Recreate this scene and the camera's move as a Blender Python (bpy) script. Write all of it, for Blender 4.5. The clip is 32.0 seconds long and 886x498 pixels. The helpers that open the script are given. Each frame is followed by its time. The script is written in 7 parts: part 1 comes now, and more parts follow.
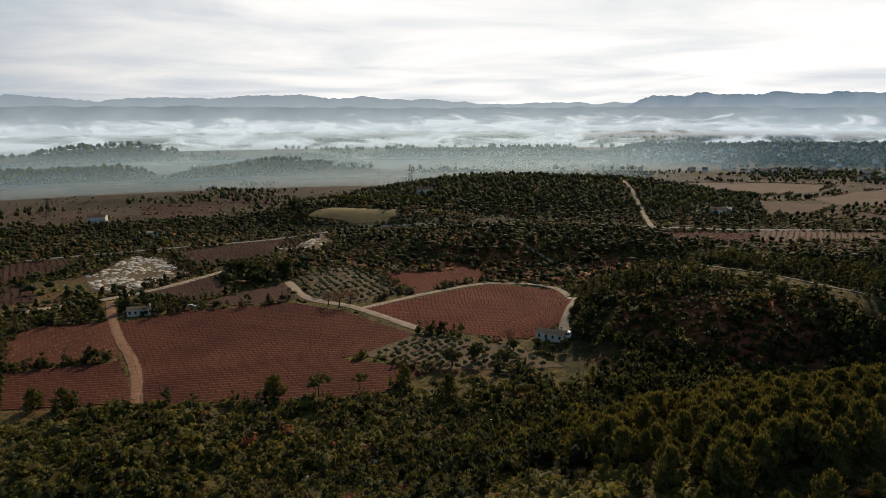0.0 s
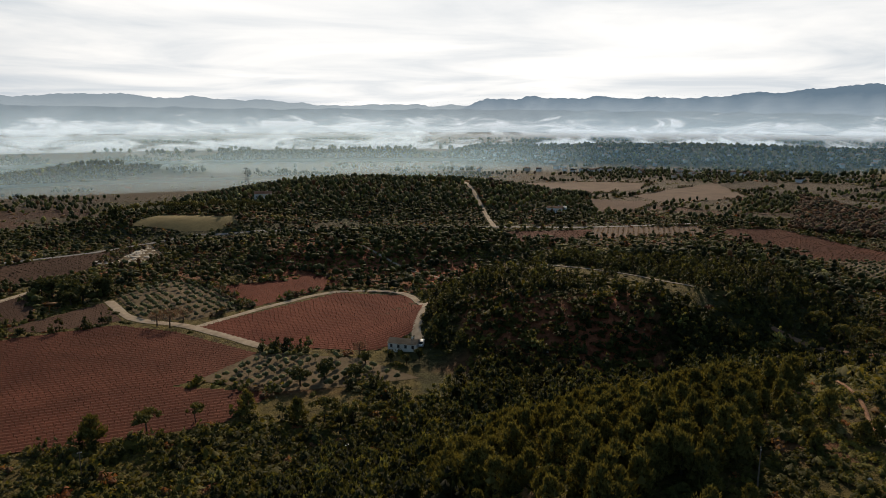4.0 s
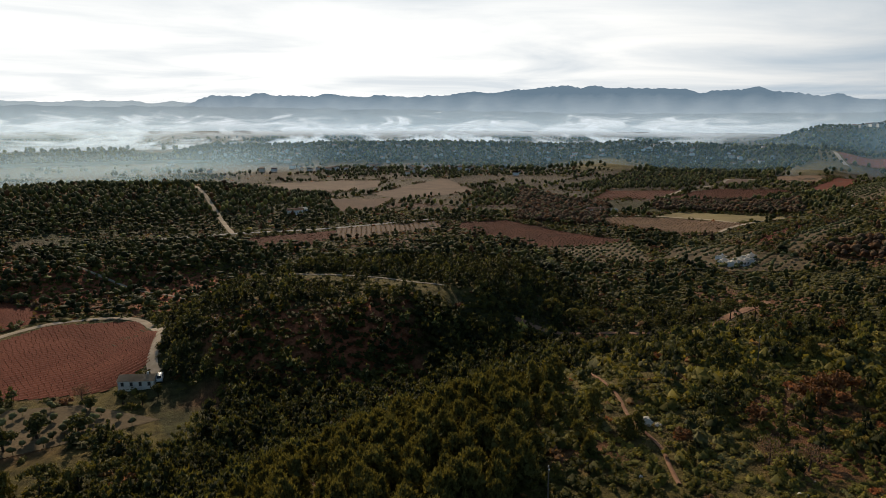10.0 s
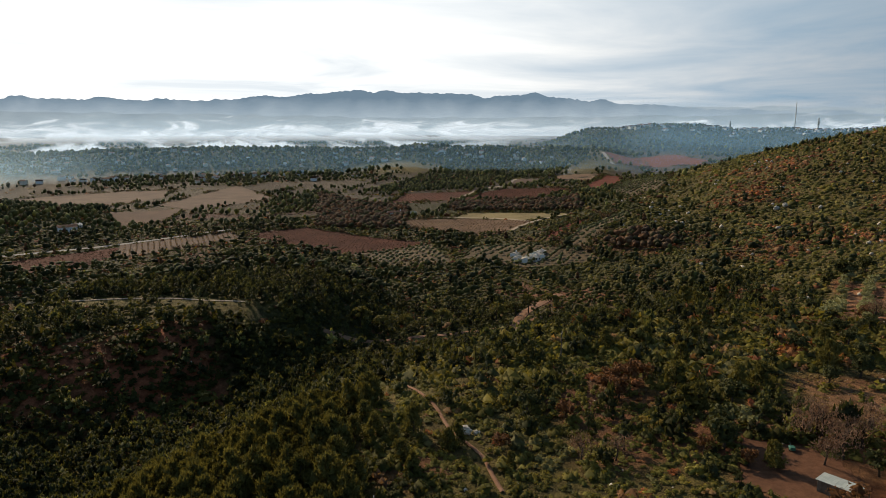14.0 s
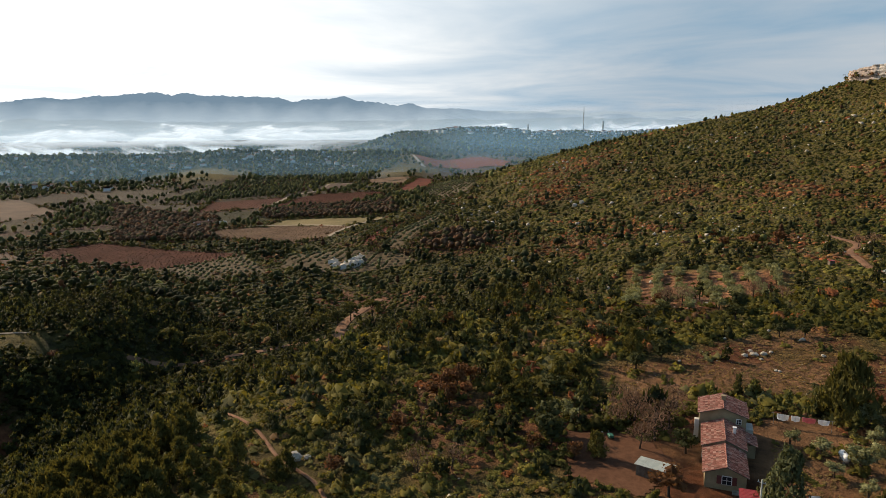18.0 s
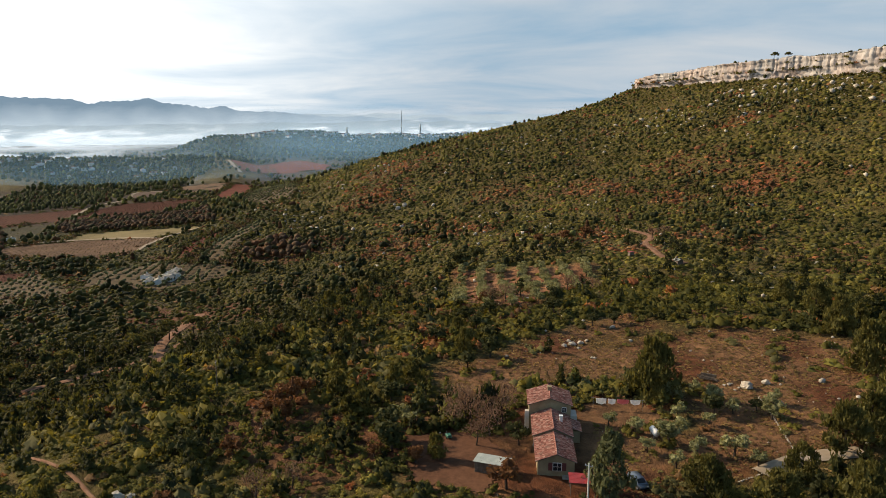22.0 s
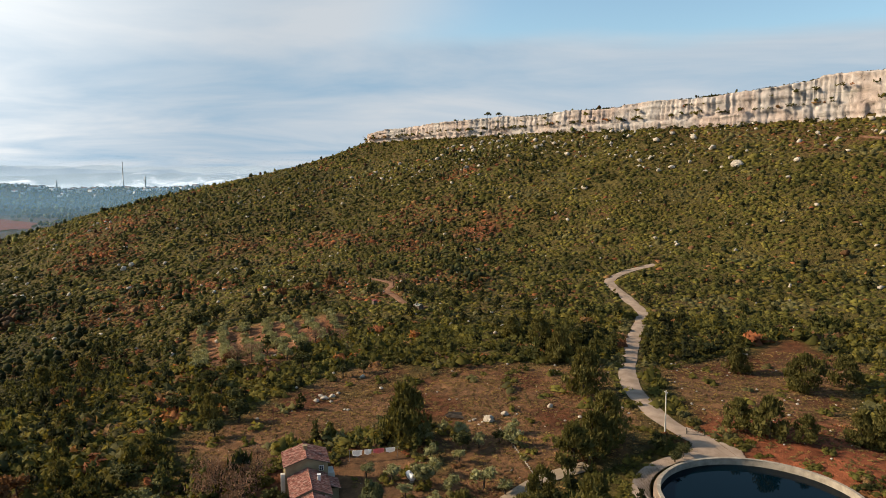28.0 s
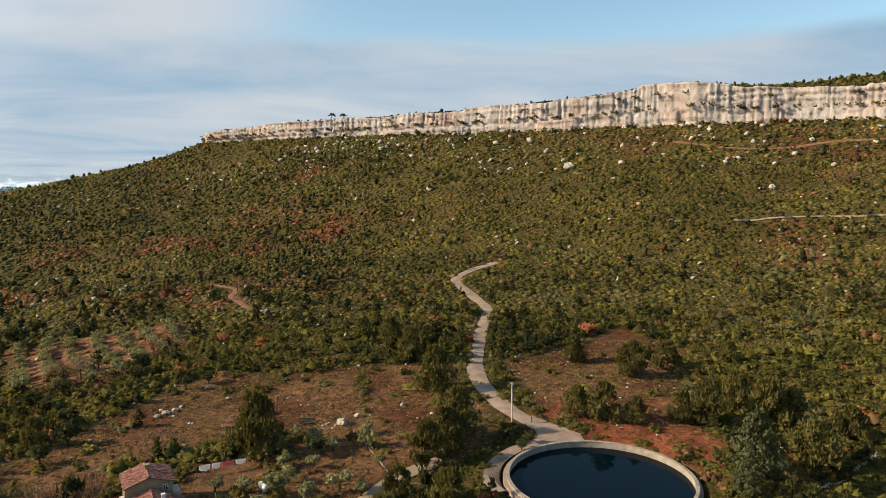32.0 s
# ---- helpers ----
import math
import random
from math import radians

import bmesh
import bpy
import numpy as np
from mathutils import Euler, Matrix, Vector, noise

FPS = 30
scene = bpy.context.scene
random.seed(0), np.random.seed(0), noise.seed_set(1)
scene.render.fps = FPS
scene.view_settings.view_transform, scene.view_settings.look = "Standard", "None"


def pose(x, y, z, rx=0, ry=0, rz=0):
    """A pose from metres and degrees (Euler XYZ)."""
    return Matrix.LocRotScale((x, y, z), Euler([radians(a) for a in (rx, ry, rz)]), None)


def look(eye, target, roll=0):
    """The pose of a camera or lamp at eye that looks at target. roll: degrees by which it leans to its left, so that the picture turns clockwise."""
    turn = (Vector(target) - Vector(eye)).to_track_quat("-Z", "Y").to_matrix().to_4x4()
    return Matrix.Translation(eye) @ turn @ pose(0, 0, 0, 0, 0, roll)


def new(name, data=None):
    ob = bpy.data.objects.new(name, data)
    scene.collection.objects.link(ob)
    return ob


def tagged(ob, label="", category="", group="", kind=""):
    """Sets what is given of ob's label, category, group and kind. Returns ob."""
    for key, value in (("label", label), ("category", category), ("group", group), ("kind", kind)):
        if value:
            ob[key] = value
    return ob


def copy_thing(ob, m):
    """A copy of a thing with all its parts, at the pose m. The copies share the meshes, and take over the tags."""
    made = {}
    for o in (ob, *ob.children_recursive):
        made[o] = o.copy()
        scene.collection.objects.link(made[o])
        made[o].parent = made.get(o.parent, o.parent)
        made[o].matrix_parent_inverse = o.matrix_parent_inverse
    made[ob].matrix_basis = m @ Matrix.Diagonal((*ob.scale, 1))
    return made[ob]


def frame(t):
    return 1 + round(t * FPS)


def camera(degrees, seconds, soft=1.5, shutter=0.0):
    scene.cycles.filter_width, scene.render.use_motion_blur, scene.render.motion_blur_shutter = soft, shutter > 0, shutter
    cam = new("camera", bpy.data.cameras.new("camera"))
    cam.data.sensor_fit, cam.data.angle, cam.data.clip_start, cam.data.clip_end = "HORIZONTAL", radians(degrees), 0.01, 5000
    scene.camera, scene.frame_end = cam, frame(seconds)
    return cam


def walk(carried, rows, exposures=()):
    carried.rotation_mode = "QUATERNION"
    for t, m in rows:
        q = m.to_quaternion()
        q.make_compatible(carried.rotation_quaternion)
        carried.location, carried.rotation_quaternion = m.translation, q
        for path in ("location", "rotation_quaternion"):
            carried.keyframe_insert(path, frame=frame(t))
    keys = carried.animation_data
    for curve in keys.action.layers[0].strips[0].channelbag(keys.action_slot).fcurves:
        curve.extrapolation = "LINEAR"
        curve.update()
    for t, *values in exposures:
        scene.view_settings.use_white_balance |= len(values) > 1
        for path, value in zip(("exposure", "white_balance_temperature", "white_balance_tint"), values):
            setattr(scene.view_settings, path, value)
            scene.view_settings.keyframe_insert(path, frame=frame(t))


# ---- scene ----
# the camera: seconds, place, heading to the left of +y, tilt, roll
cam = camera(64.36, 32.0, soft=0.8)
ROWS = [
    (0.0, 0.33, 0.73, 99.91, 0.35, -10.98, -0.35),
    (1.0, 0.14, 4.21, 99.74, -2.84, -10.95, -0.10),
    (2.0, -0.06, 7.66, 99.55, -6.16, -10.87, -0.08),
    (3.0, -0.12, 11.06, 99.56, -9.63, -10.87, 0.07),
    (3.5, -0.07, 12.67, 99.55, -11.13, -10.88, 0.08),
    (5.5, 0.60, 18.38, 99.50, -17.10, -10.90, 0.01),
    (6.0, 0.78, 19.74, 99.54, -18.76, -10.93, 0.00),
    (7.0, 1.16, 22.31, 99.85, -21.93, -10.95, 0.04),
    (8.0, 1.53, 24.57, 100.28, -25.47, -11.02, 0.08),
    (9.0, 1.82, 26.58, 100.70, -29.52, -11.06, 0.12),
    (10.0, 2.20, 28.34, 101.01, -33.89, -11.03, 0.19),
    (11.0, 2.71, 29.87, 101.24, -38.20, -10.94, 0.17),
    (12.0, 3.40, 31.21, 101.44, -42.45, -10.83, 0.12),
    (13.0, 4.25, 32.41, 101.57, -46.31, -10.75, 0.17),
    (14.0, 5.15, 33.52, 101.72, -50.22, -10.66, 0.11),
    (14.5, 5.61, 34.05, 101.80, -52.11, -10.62, 0.13),
    (16.5, 7.44, 36.01, 101.95, -59.67, -10.41, 0.18),
    (17.0, 7.82, 36.40, 102.01, -61.61, -10.39, 0.15),
    (18.0, 8.32, 36.97, 102.18, -65.34, -10.35, 0.00),
    (19.0, 8.53, 37.55, 102.44, -69.03, -10.30, -0.00),
    (20.0, 8.63, 37.96, 102.67, -72.57, -10.21, 0.00),
    (21.0, 8.73, 38.20, 102.82, -76.14, -10.16, -0.02),
    (22.0, 8.78, 38.37, 102.99, -79.79, -10.12, -0.09),
    (23.0, 8.90, 38.54, 103.16, -83.06, -10.10, -0.13),
    (24.0, 8.95, 38.60, 103.36, -86.51, -9.97, -0.20),
    (25.0, 9.01, 38.73, 103.52, -90.19, -9.21, -0.21),
    (25.5, 9.05, 38.81, 103.54, -91.98, -8.47, -0.23),
    (27.5, 9.19, 39.23, 103.43, -98.93, -6.03, -0.27),
    (28.0, 9.22, 39.34, 103.43, -100.80, -6.02, -0.21),
    (29.0, 9.32, 39.61, 103.49, -104.31, -6.05, -0.13),
    (30.0, 9.31, 39.86, 103.52, -107.56, -6.04, -0.08),
    (31.0, 9.11, 40.01, 103.50, -110.47, -5.98, -0.16),
    (32.0, 8.86, 40.12, 103.52, -113.29, -5.95, -0.18),
]


def aim(x, y, z, yaw, tilt, roll):
    return pose(x, y, z) @ pose(0, 0, 0, 0, 0, yaw) @ pose(0, 0, 0, 90 + tilt) @ pose(0, 0, 0, 0, 0, roll)


walk(cam, [(t, aim(*r)) for t, *r in ROWS], [(0, -0.1, 6500, 12), (6, -0.1, 6450, 11), (13, 0.1, 6400, 10), (19, 0.4, 6450, 10), (25, 0.58, 6550, 11), (32, 0.58, 6550, 11)])

# ---------------------------------------------------------------- world and sun
SUN_AZ, SUN_EL = 17.0, 27.0          # degrees clockwise from +y, above the horizon


def nodes_of(mat_or_world):
    mat_or_world.use_nodes = True
    tree = mat_or_world.node_tree
    tree.nodes.clear()
    return tree


def node(tree, kind, links=None, **values):
    """A node with its settings; links: socket name or number -> socket or value."""
    n = tree.nodes.new(kind)
    for key, value in values.items():
        setattr(n, key, value)
    for key, value in (links or {}).items():
        if isinstance(value, bpy.types.NodeSocket):
            tree.links.new(value, n.inputs[key])
        else:
            n.inputs[key].default_value = value
    return n


def ramp(tree, fac, stops, mode="LINEAR"):
    n = node(tree, "ShaderNodeValToRGB", {0: fac})
    n.color_ramp.interpolation = mode
    els = n.color_ramp.elements
    while len(els) < len(stops):
        els.new(0.5)
    for e, (p, c) in zip(els, stops):
        e.position = p
        e.color = (*c, 1) if len(c) == 3 else c
    return n.outputs[0]


def mixc(tree, fac, a, b, blend="MIX"):
    n = tree.nodes.new("ShaderNodeMix")
    n.data_type, n.blend_type = "RGBA", blend
    for i, v in ((0, fac), (6, a), (7, b)):
        if isinstance(v, bpy.types.NodeSocket):
            tree.links.new(v, n.inputs[i])
        else:
            n.inputs[i].default_value = (*v, 1) if isinstance(v, tuple) and len(v) == 3 else v
    return n.outputs[2]


def calc(tree, op, a, b=0.0, c=0.0, clamp=False):
    n = tree.nodes.new("ShaderNodeMath")
    n.operation, n.use_clamp = op, clamp
    for i, v in enumerate((a, b, c)):
        if isinstance(v, bpy.types.NodeSocket):
            tree.links.new(v, n.inputs[i])
        else:
            n.inputs[i].default_value = v
    return n.outputs[0]


def build_world():
    world = bpy.data.worlds.new("winter_sky")
    scene.world = world
    t = nodes_of(world)
    sky = node(t, "ShaderNodeTexSky", sky_type="NISHITA", sun_disc=False, sun_elevation=radians(SUN_EL),
               sun_rotation=radians(SUN_AZ), dust_density=2.0, altitude=300)
    blue = mixc(t, 1.0, sky.outputs[0], (0.115, 0.13, 0.125), "MULTIPLY")
    co = node(t, "ShaderNodeTexCoord").outputs["Generated"]
    # nearness to the veiled sun brightens the cloud sheet
    sx, sy = math.sin(radians(SUN_AZ)), math.cos(radians(SUN_AZ))
    sun_dir = (sx * math.cos(radians(SUN_EL)), sy * math.cos(radians(SUN_EL)), math.sin(radians(SUN_EL)))
    dot = node(t, "ShaderNodeVectorMath", {0: co, 1: sun_dir}, operation="DOT_PRODUCT").outputs["Value"]
    near = node(t, "ShaderNodeMapRange", {0: dot, 1: 0.36, 2: 0.97, 3: 0.0, 4: 1.0}, interpolation_type="SMOOTHSTEP").outputs[0]
    # cloud sheet seen in perspective: direction over its height
    sep = node(t, "ShaderNodeSeparateXYZ", {0: co})
    up = calc(t, "ADD", calc(t, "MAXIMUM", sep.outputs[2], 0.0), 0.06)
    flat = node(t, "ShaderNodeCombineXYZ", {0: calc(t, "DIVIDE", sep.outputs[0], up), 1: calc(t, "DIVIDE", sep.outputs[1], up), 2: 0.0})
    n1 = node(t, "ShaderNodeTexNoise", {"Vector": flat.outputs[0], "Scale": 0.42, "Detail": 9.0, "Roughness": 0.54, "Distortion": 0.5}).outputs[0]
    n2 = node(t, "ShaderNodeTexNoise", {"Vector": flat.outputs[0], "Scale": 0.22, "Detail": 5.0, "Roughness": 0.5}).outputs[0]
    shade = ramp(t, n1, [(0.32, (0, 0, 0)), (0.68, (1, 1, 1))])
    # the cloud sheet ends in a ragged edge high up on the side away from the sun
    edge = calc(t, "ADD", sep.outputs[2], calc(t, "MULTIPLY", calc(t, "SUBTRACT", n2, 0.5), 0.16))
    high = node(t, "ShaderNodeMapRange", {0: edge, 1: 0.165, 2: 0.20, 3: 0.0, 4: 1.0}, interpolation_type="SMOOTHSTEP").outputs[0]
    away = node(t, "ShaderNodeMapRange", {0: dot, 1: 0.32, 2: 0.10, 3: 0.0, 4: 1.0}, interpolation_type="SMOOTHSTEP").outputs[0]
    bright = mixc(t, near, (0.40, 0.44, 0.475), (1.32, 1.28, 1.20))
    dull = mixc(t, near, (0.19, 0.31, 0.42), (0.80, 0.84, 0.86))
    cloud = mixc(t, shade, dull, bright)
    zenith = node(t, "ShaderNodeMapRange", {0: edge, 1: 0.26, 2: 0.42, 3: 0.0, 4: 1.0}, interpolation_type="SMOOTHSTEP").outputs[0]
    clear = calc(t, "MAXIMUM", calc(t, "MULTIPLY", high, away), zenith)
    mixed = mixc(t, clear, cloud, blue)
    bg = node(t, "ShaderNodeBackground", {0: mixed, 1: 1.0})
    t.links.new(bg.outputs[0], node(t, "ShaderNodeOutputWorld").inputs[0])


build_world()
sun = new("sun", bpy.data.lights.new("sun", "SUN"))
sun.data.energy, sun.data.angle, sun.data.color = 5.0, radians(1.5), (1.0, 0.80, 0.57)
sun.matrix_world = look((0, 0, 0), (-math.sin(radians(SUN_AZ)) * math.cos(radians(SUN_EL)),
                                    -math.cos(radians(SUN_AZ)) * math.cos(radians(SUN_EL)), -math.sin(radians(SUN_EL))))


# ---------------------------------------------------------------- the lie of the land
def hash2(ix, iy, seed):
    h = np.sin(ix * 127.1 + iy * 311.7 + seed * 74.7) * 43758.5453
    return h - np.floor(h)


def vnoise(x, y, size, seed=0):
    """Smooth noise in -1..1 with bumps about size metres across."""
    x, y = np.asarray(x, float) / size, np.asarray(y, float) / size
    ix, iy = np.floor(x), np.floor(y)
    fx, fy = x - ix, y - iy
    fx, fy = fx * fx * (3 - 2 * fx), fy * fy * (3 - 2 * fy)
    a = hash2(ix, iy, seed) * (1 - fx) + hash2(ix + 1, iy, seed) * fx
    b = hash2(ix, iy + 1, seed) * (1 - fx) + hash2(ix + 1, iy + 1, seed) * fx
    return (a * (1 - fy) + b * fy) * 2 - 1


def smooth(e0, e1, v):
    k = np.clip((v - e0) / (e1 - e0), 0, 1)
    return k * k * (3 - 2 * k)


def inside(poly, x, y):
    x, y = np.asarray(x, float), np.asarray(y, float)
    hit = np.zeros(x.shape, bool)
    for (x0, y0), (x1, y1) in zip(poly, poly[1:] + poly[:1]):
        if y0 != y1:
            hit ^= ((y0 > y) != (y1 > y)) & (x < (x1 - x0) * (y - y0) / (y1 - y0) + x0)
    return hit


def line_distance(line, x, y, closed=False):
    x, y = np.asarray(x, float), np.asarray(y, float)
    best = np.full(x.shape, 1e9)
    for (x0, y0), (x1, y1) in zip(line, line[1:] + (line[:1] if closed else [])):
        dx, dy = x1 - x0, y1 - y0
        k = np.clip(((x - x0) * dx + (y - y0) * dy) / (dx * dx + dy * dy), 0, 1)
        best = np.minimum(best, np.hypot(x - x0 - k * dx, y - y0 - k * dy))
    return best


CLIFF = [(836, -32), (792, -74), (736, -108), (684, -156), (631, -190), (580, -238), (524, -276), (470, -326), (430, -350), (380, -398), (337, -424), (240, -500), (150, -560), (-50, -650)]
PLATEAU = CLIFF + [(-100, -1500), (1500, -1500), (1300, -300), (1000, -60)]
# an older, deeper edge of the same upland, which the lower slopes follow
UPLAND = [(836, -32), (793, -150), (630, -245), (455, -359), (337, -428), (150, -560), (-50, -650), (-100, -1500), (1500, -1500), (1300, -300), (1000, -60)]


def hump(x, y, cx, cy, rx, ry, turn, height, edge=0.5):
    """A rounded hill; edge: share of it that is its flank."""
    c, s = math.cos(radians(turn)), math.sin(radians(turn))
    u, v = ((x - cx) * c + (y - cy) * s) / rx, ((cy - y) * -c + (cx - x) * s) / ry
    r = np.sqrt(u * u + v * v)
    return height * (1 - smooth(1 - edge, 1, r))


def cliff_top(x, y):
    """Height of the plateau above the crag."""
    along = ((836 - x) * 499 + (-32 - y) * 396) / (499 ** 2 + 396 ** 2)
    rim = np.interp(along, [-0.2, 0, 0.08, 0.25, 0.46, 0.63, 0.70, 0.75, 0.80, 0.86, 0.93, 1.1, 1.5], [146, 150, 155.5, 158.5, 161, 164.5, 168, 172.5, 173, 167, 165, 164, 160])
    return rim + 0.8 * vnoise(x, y, 60, 3)


def ground(x, y):
    x, y = np.asarray(x, float), np.asarray(y, float)
    r = np.hypot(x, y)
    plain = np.interp(r, [0, 400, 700, 1200, 5000], [12, 11.5, 3, -4, -6])
    d = line_distance(PLATEAU, x, y, True)
    wob = 14 * vnoise(x, y, 120, 5) + 6 * vnoise(x, y, 45, 6)
    low = line_distance(UPLAND, x, y, True)
    upper = np.interp(d + 0.6 * wob * smooth(20, 120, d), [0, 14, 45, 90, 150, 200, 250], [142, 138, 126, 109, 88, 71, 58])
    lower = np.interp(low + wob * smooth(30, 160, low), [0, 52, 120, 182, 235, 325, 400, 460, 550, 640, 800, 2500],
                      [141, 128, 105, 82, 62, 51, 46, 36, 15, 4, -2, -20])
    flank = upper + smooth(150, 260, d) * (lower - upper)
    bench = 5 + hump(x, y, 115, 30, 235, 192, 0, 43, 0.55)     # shelf of the farmhouse
    east = np.interp(low, [0, 12, 30, 93, 159, 225, 288, 350, 400, 480, 560, 700, 2500], [141, 136, 128, 110, 95, 81, 65, 46, 31, 15, 8, 0, -20])
    flank = flank + smooth(360, 560, x) * smooth(-80, 60, y) * (east - flank)
    flank = np.maximum(flank, bench) + 3 * np.exp(-((bench - flank) / 9) ** 2)
    z = np.maximum(plain, flank) + 1.5 * np.exp(-((plain - flank) / 5) ** 2)
    for h in HILLS:
        z = z + hump(x, y, *h)
    z = z + ridges(x, y)
    z = z + 0.5 * vnoise(x, y, 22, 1) * smooth(30, 60, r) * smooth(10, 22, z)
    q = np.hypot(x - 108.6, y + 33.2)                       # level ground and pit of the reservoir
    z = z + smooth(27, 19, q) * (49.45 - z) - 7 * smooth(17.9, 16.9, q)
    top = inside(PLATEAU, x, y)
    high = cliff_top(x, y) + 25 * smooth(10, 170, d) * smooth(650, 400, x)
    return np.where(top, flank + (high - flank) * smooth(4, 13, d), z)


# centre, radii, turn, height, flank share
HILLS = [
    (150, 290, 128, 72, 8, 19, 0.55),       # wooded hill with the footpath
    (55, 455, 150, 62, -5, 11, 0.6),        # its low continuation
    (75, 765, 235, 185, 3, 21.5, 0.85),       # hill with the pines and the villa
    (240, 740, 130, 120, 0, 8, 0.8),        # its wooded shoulder
    (-75, 602, 120, 62, 0, 13, 0.7),        # shelf with the villa's pines and meadow
    (-290, 1100, 265, 80, 59, 15, 0.75),    # wooded ridge that rises out of the mist
    (1350, 760, 480, 130, 28, 22, 0.8),     # red field plateau
    (950, 900, 300, 110, 30, 12, 0.9),
]
# ridges along a bearing arc: from, to, distance, half width, height
RIDGES = [
    (11, 61, 1500, 190, 27), (57, 88, 2300, 330, 62), (66, 92, 2500, 300, 30), (-46, -21, 1150, 100, 15), (-22, -4, 1260, 110, 10),
    (-8, 14, 1500, 110, 15), (-32, -19, 1760, 90, 20),
]


def ridges(x, y):
    r, a = np.hypot(x, y), np.degrees(np.arctan2(x, y))
    z = np.zeros(r.shape)
    for a0, a1, dist, half, height in RIDGES:
        along = smooth(a0, a0 + 5, a) * smooth(a1, a1 - 5, a)
        across = 1 - smooth(0.15, 1, np.abs(r - dist - 40 * vnoise(a, a * 0, 6, dist)) / half)
        z = np.maximum(z, height * along * across * (1 + 0.12 * vnoise(a, a * 0, 3, dist + 1)))
    return z



def build_ground():
    az = np.radians(np.concatenate([np.arange(-42, 160, 0.5), np.arange(160, 318, 2.5)]))
    rings = np.exp(np.arange(math.log(10), math.log(4950), 0.026))
    a, r = np.meshgrid(az, rings)
    x, y = 4 + r * np.sin(a), 18 + r * np.cos(a)
    z = ground(x, y)
    na, nr = len(az), len(rings)
    verts = np.stack([x, y, z], -1).reshape(-1, 3)
    i, j = np.meshgrid(np.arange(na), np.arange(nr - 1))
    k = (i + 1) % na
    quads = np.stack([j * na + i, (j + 1) * na + i, (j + 1) * na + k, j * na + k], -1).reshape(-1, 4)[:, ::-1]
    centre = len(verts)
    verts = np.vstack([verts, [[4, 18, float(ground(4, 18))]]])
    fan = np.stack([np.full(na, centre), (np.arange(na) + 1) % na, np.arange(na)], -1)
    return raw_mesh("ground", verts, quads, MAT["earth"], tris=fan, smooth_shade=True)


# ---------------------------------------------------------------- meshes and materials
MAT = {}


def raw_mesh(name, verts, quads, mat, tris=None, smooth_shade=False, tint=None):
    """One mesh object from arrays; tint: a colour for each vertex, the kind of plant or soil."""
    me = bpy.data.meshes.new(name)
    quads = np.asarray(quads, np.int32).reshape(-1, 4)
    tris = np.zeros((0, 3), np.int32) if tris is None else np.asarray(tris, np.int32)
    me.vertices.add(len(verts))
    me.vertices.foreach_set("co", np.asarray(verts, np.float32).ravel())
    loops = np.concatenate([quads.ravel(), tris.ravel()])
    me.loops.add(len(loops))
    me.loops.foreach_set("vertex_index", loops)
    nq, nt = len(quads), len(tris)
    me.polygons.add(nq + nt)
    me.polygons.foreach_set("loop_start", np.concatenate([np.arange(nq) * 4, nq * 4 + np.arange(nt) * 3]).astype(np.int32))
    me.update(calc_edges=True)
    if smooth_shade:
        me.polygons.foreach_set("use_smooth", np.ones(nq + nt, bool))
    if tint is not None:
        at = me.attributes.new("tint", "FLOAT_COLOR", "POINT")
        at.data.foreach_set("color", np.column_stack([tint, np.ones(len(tint))]).astype(np.float32).ravel())
    me.materials.append(mat)
    return new(name, me)


def surface(name, rough=0.9, metallic=0.0):
    mat = bpy.data.materials.new(name)
    t = nodes_of(mat)
    bsdf = node(t, "ShaderNodeBsdfPrincipled", {"Roughness": rough, "Metallic": metallic, "Specular IOR Level": 0.08 if rough > 0.8 else 0.5})
    t.links.new(bsdf.outputs[0], node(t, "ShaderNodeOutputMaterial").inputs[0])
    co = node(t, "ShaderNodeTexCoord").outputs["Object"]
    MAT[name] = mat
    return t, bsdf, co


def grain(t, co, scale, detail=4.0, rough=0.55, distort=0.0):
    return node(t, "ShaderNodeTexNoise", {"Vector": co, "Scale": scale, "Detail": detail, "Roughness": rough, "Distortion": distort}).outputs[0]


def leafy(t, bsdf, colour, share=0.35):
    """Leaf shading: some of the light passes through."""
    t.links.new(colour, bsdf.inputs["Base Color"])
    bsdf.inputs["Specular IOR Level"].default_value = 0.06
    glow = node(t, "ShaderNodeBsdfTranslucent", {0: mixc(t, 1.0, colour, (1.5, 1.35, 0.7), "MULTIPLY")})
    mix = node(t, "ShaderNodeMixShader", {0: share, 1: bsdf.outputs[0], 2: glow.outputs[0]})
    out = [n for n in t.nodes if n.bl_idname == "ShaderNodeOutputMaterial"][0]
    t.links.new(mix.outputs[0], out.inputs[0])


def finish(t, bsdf, colour, bump=None, strength=0.3, dist=0.05):
    t.links.new(colour, bsdf.inputs["Base Color"])
    if bump is not None:
        b = node(t, "ShaderNodeBump", {"Height": bump, "Strength": strength, "Distance": dist})
        t.links.new(b.outputs[0], bsdf.inputs["Normal"])


def two_tone(name, dark, light, scale=2.0, rough=0.9, fine=20.0, bump=0.3, dist=0.03, metallic=0.0):
    """A plain worn surface: two tones by large stains and by fine grain."""
    t, b, co = surface(name, rough, metallic)
    big, small = grain(t, co, scale, 5), grain(t, co, fine, 3)
    c = ramp(t, big, [(0.3, dark), (0.7, light)])
    c = mixc(t, calc(t, "MULTIPLY", small, 0.45), c, tuple(v * 0.55 for v in dark))
    finish(t, b, c, small, bump, dist)
    return MAT[name]


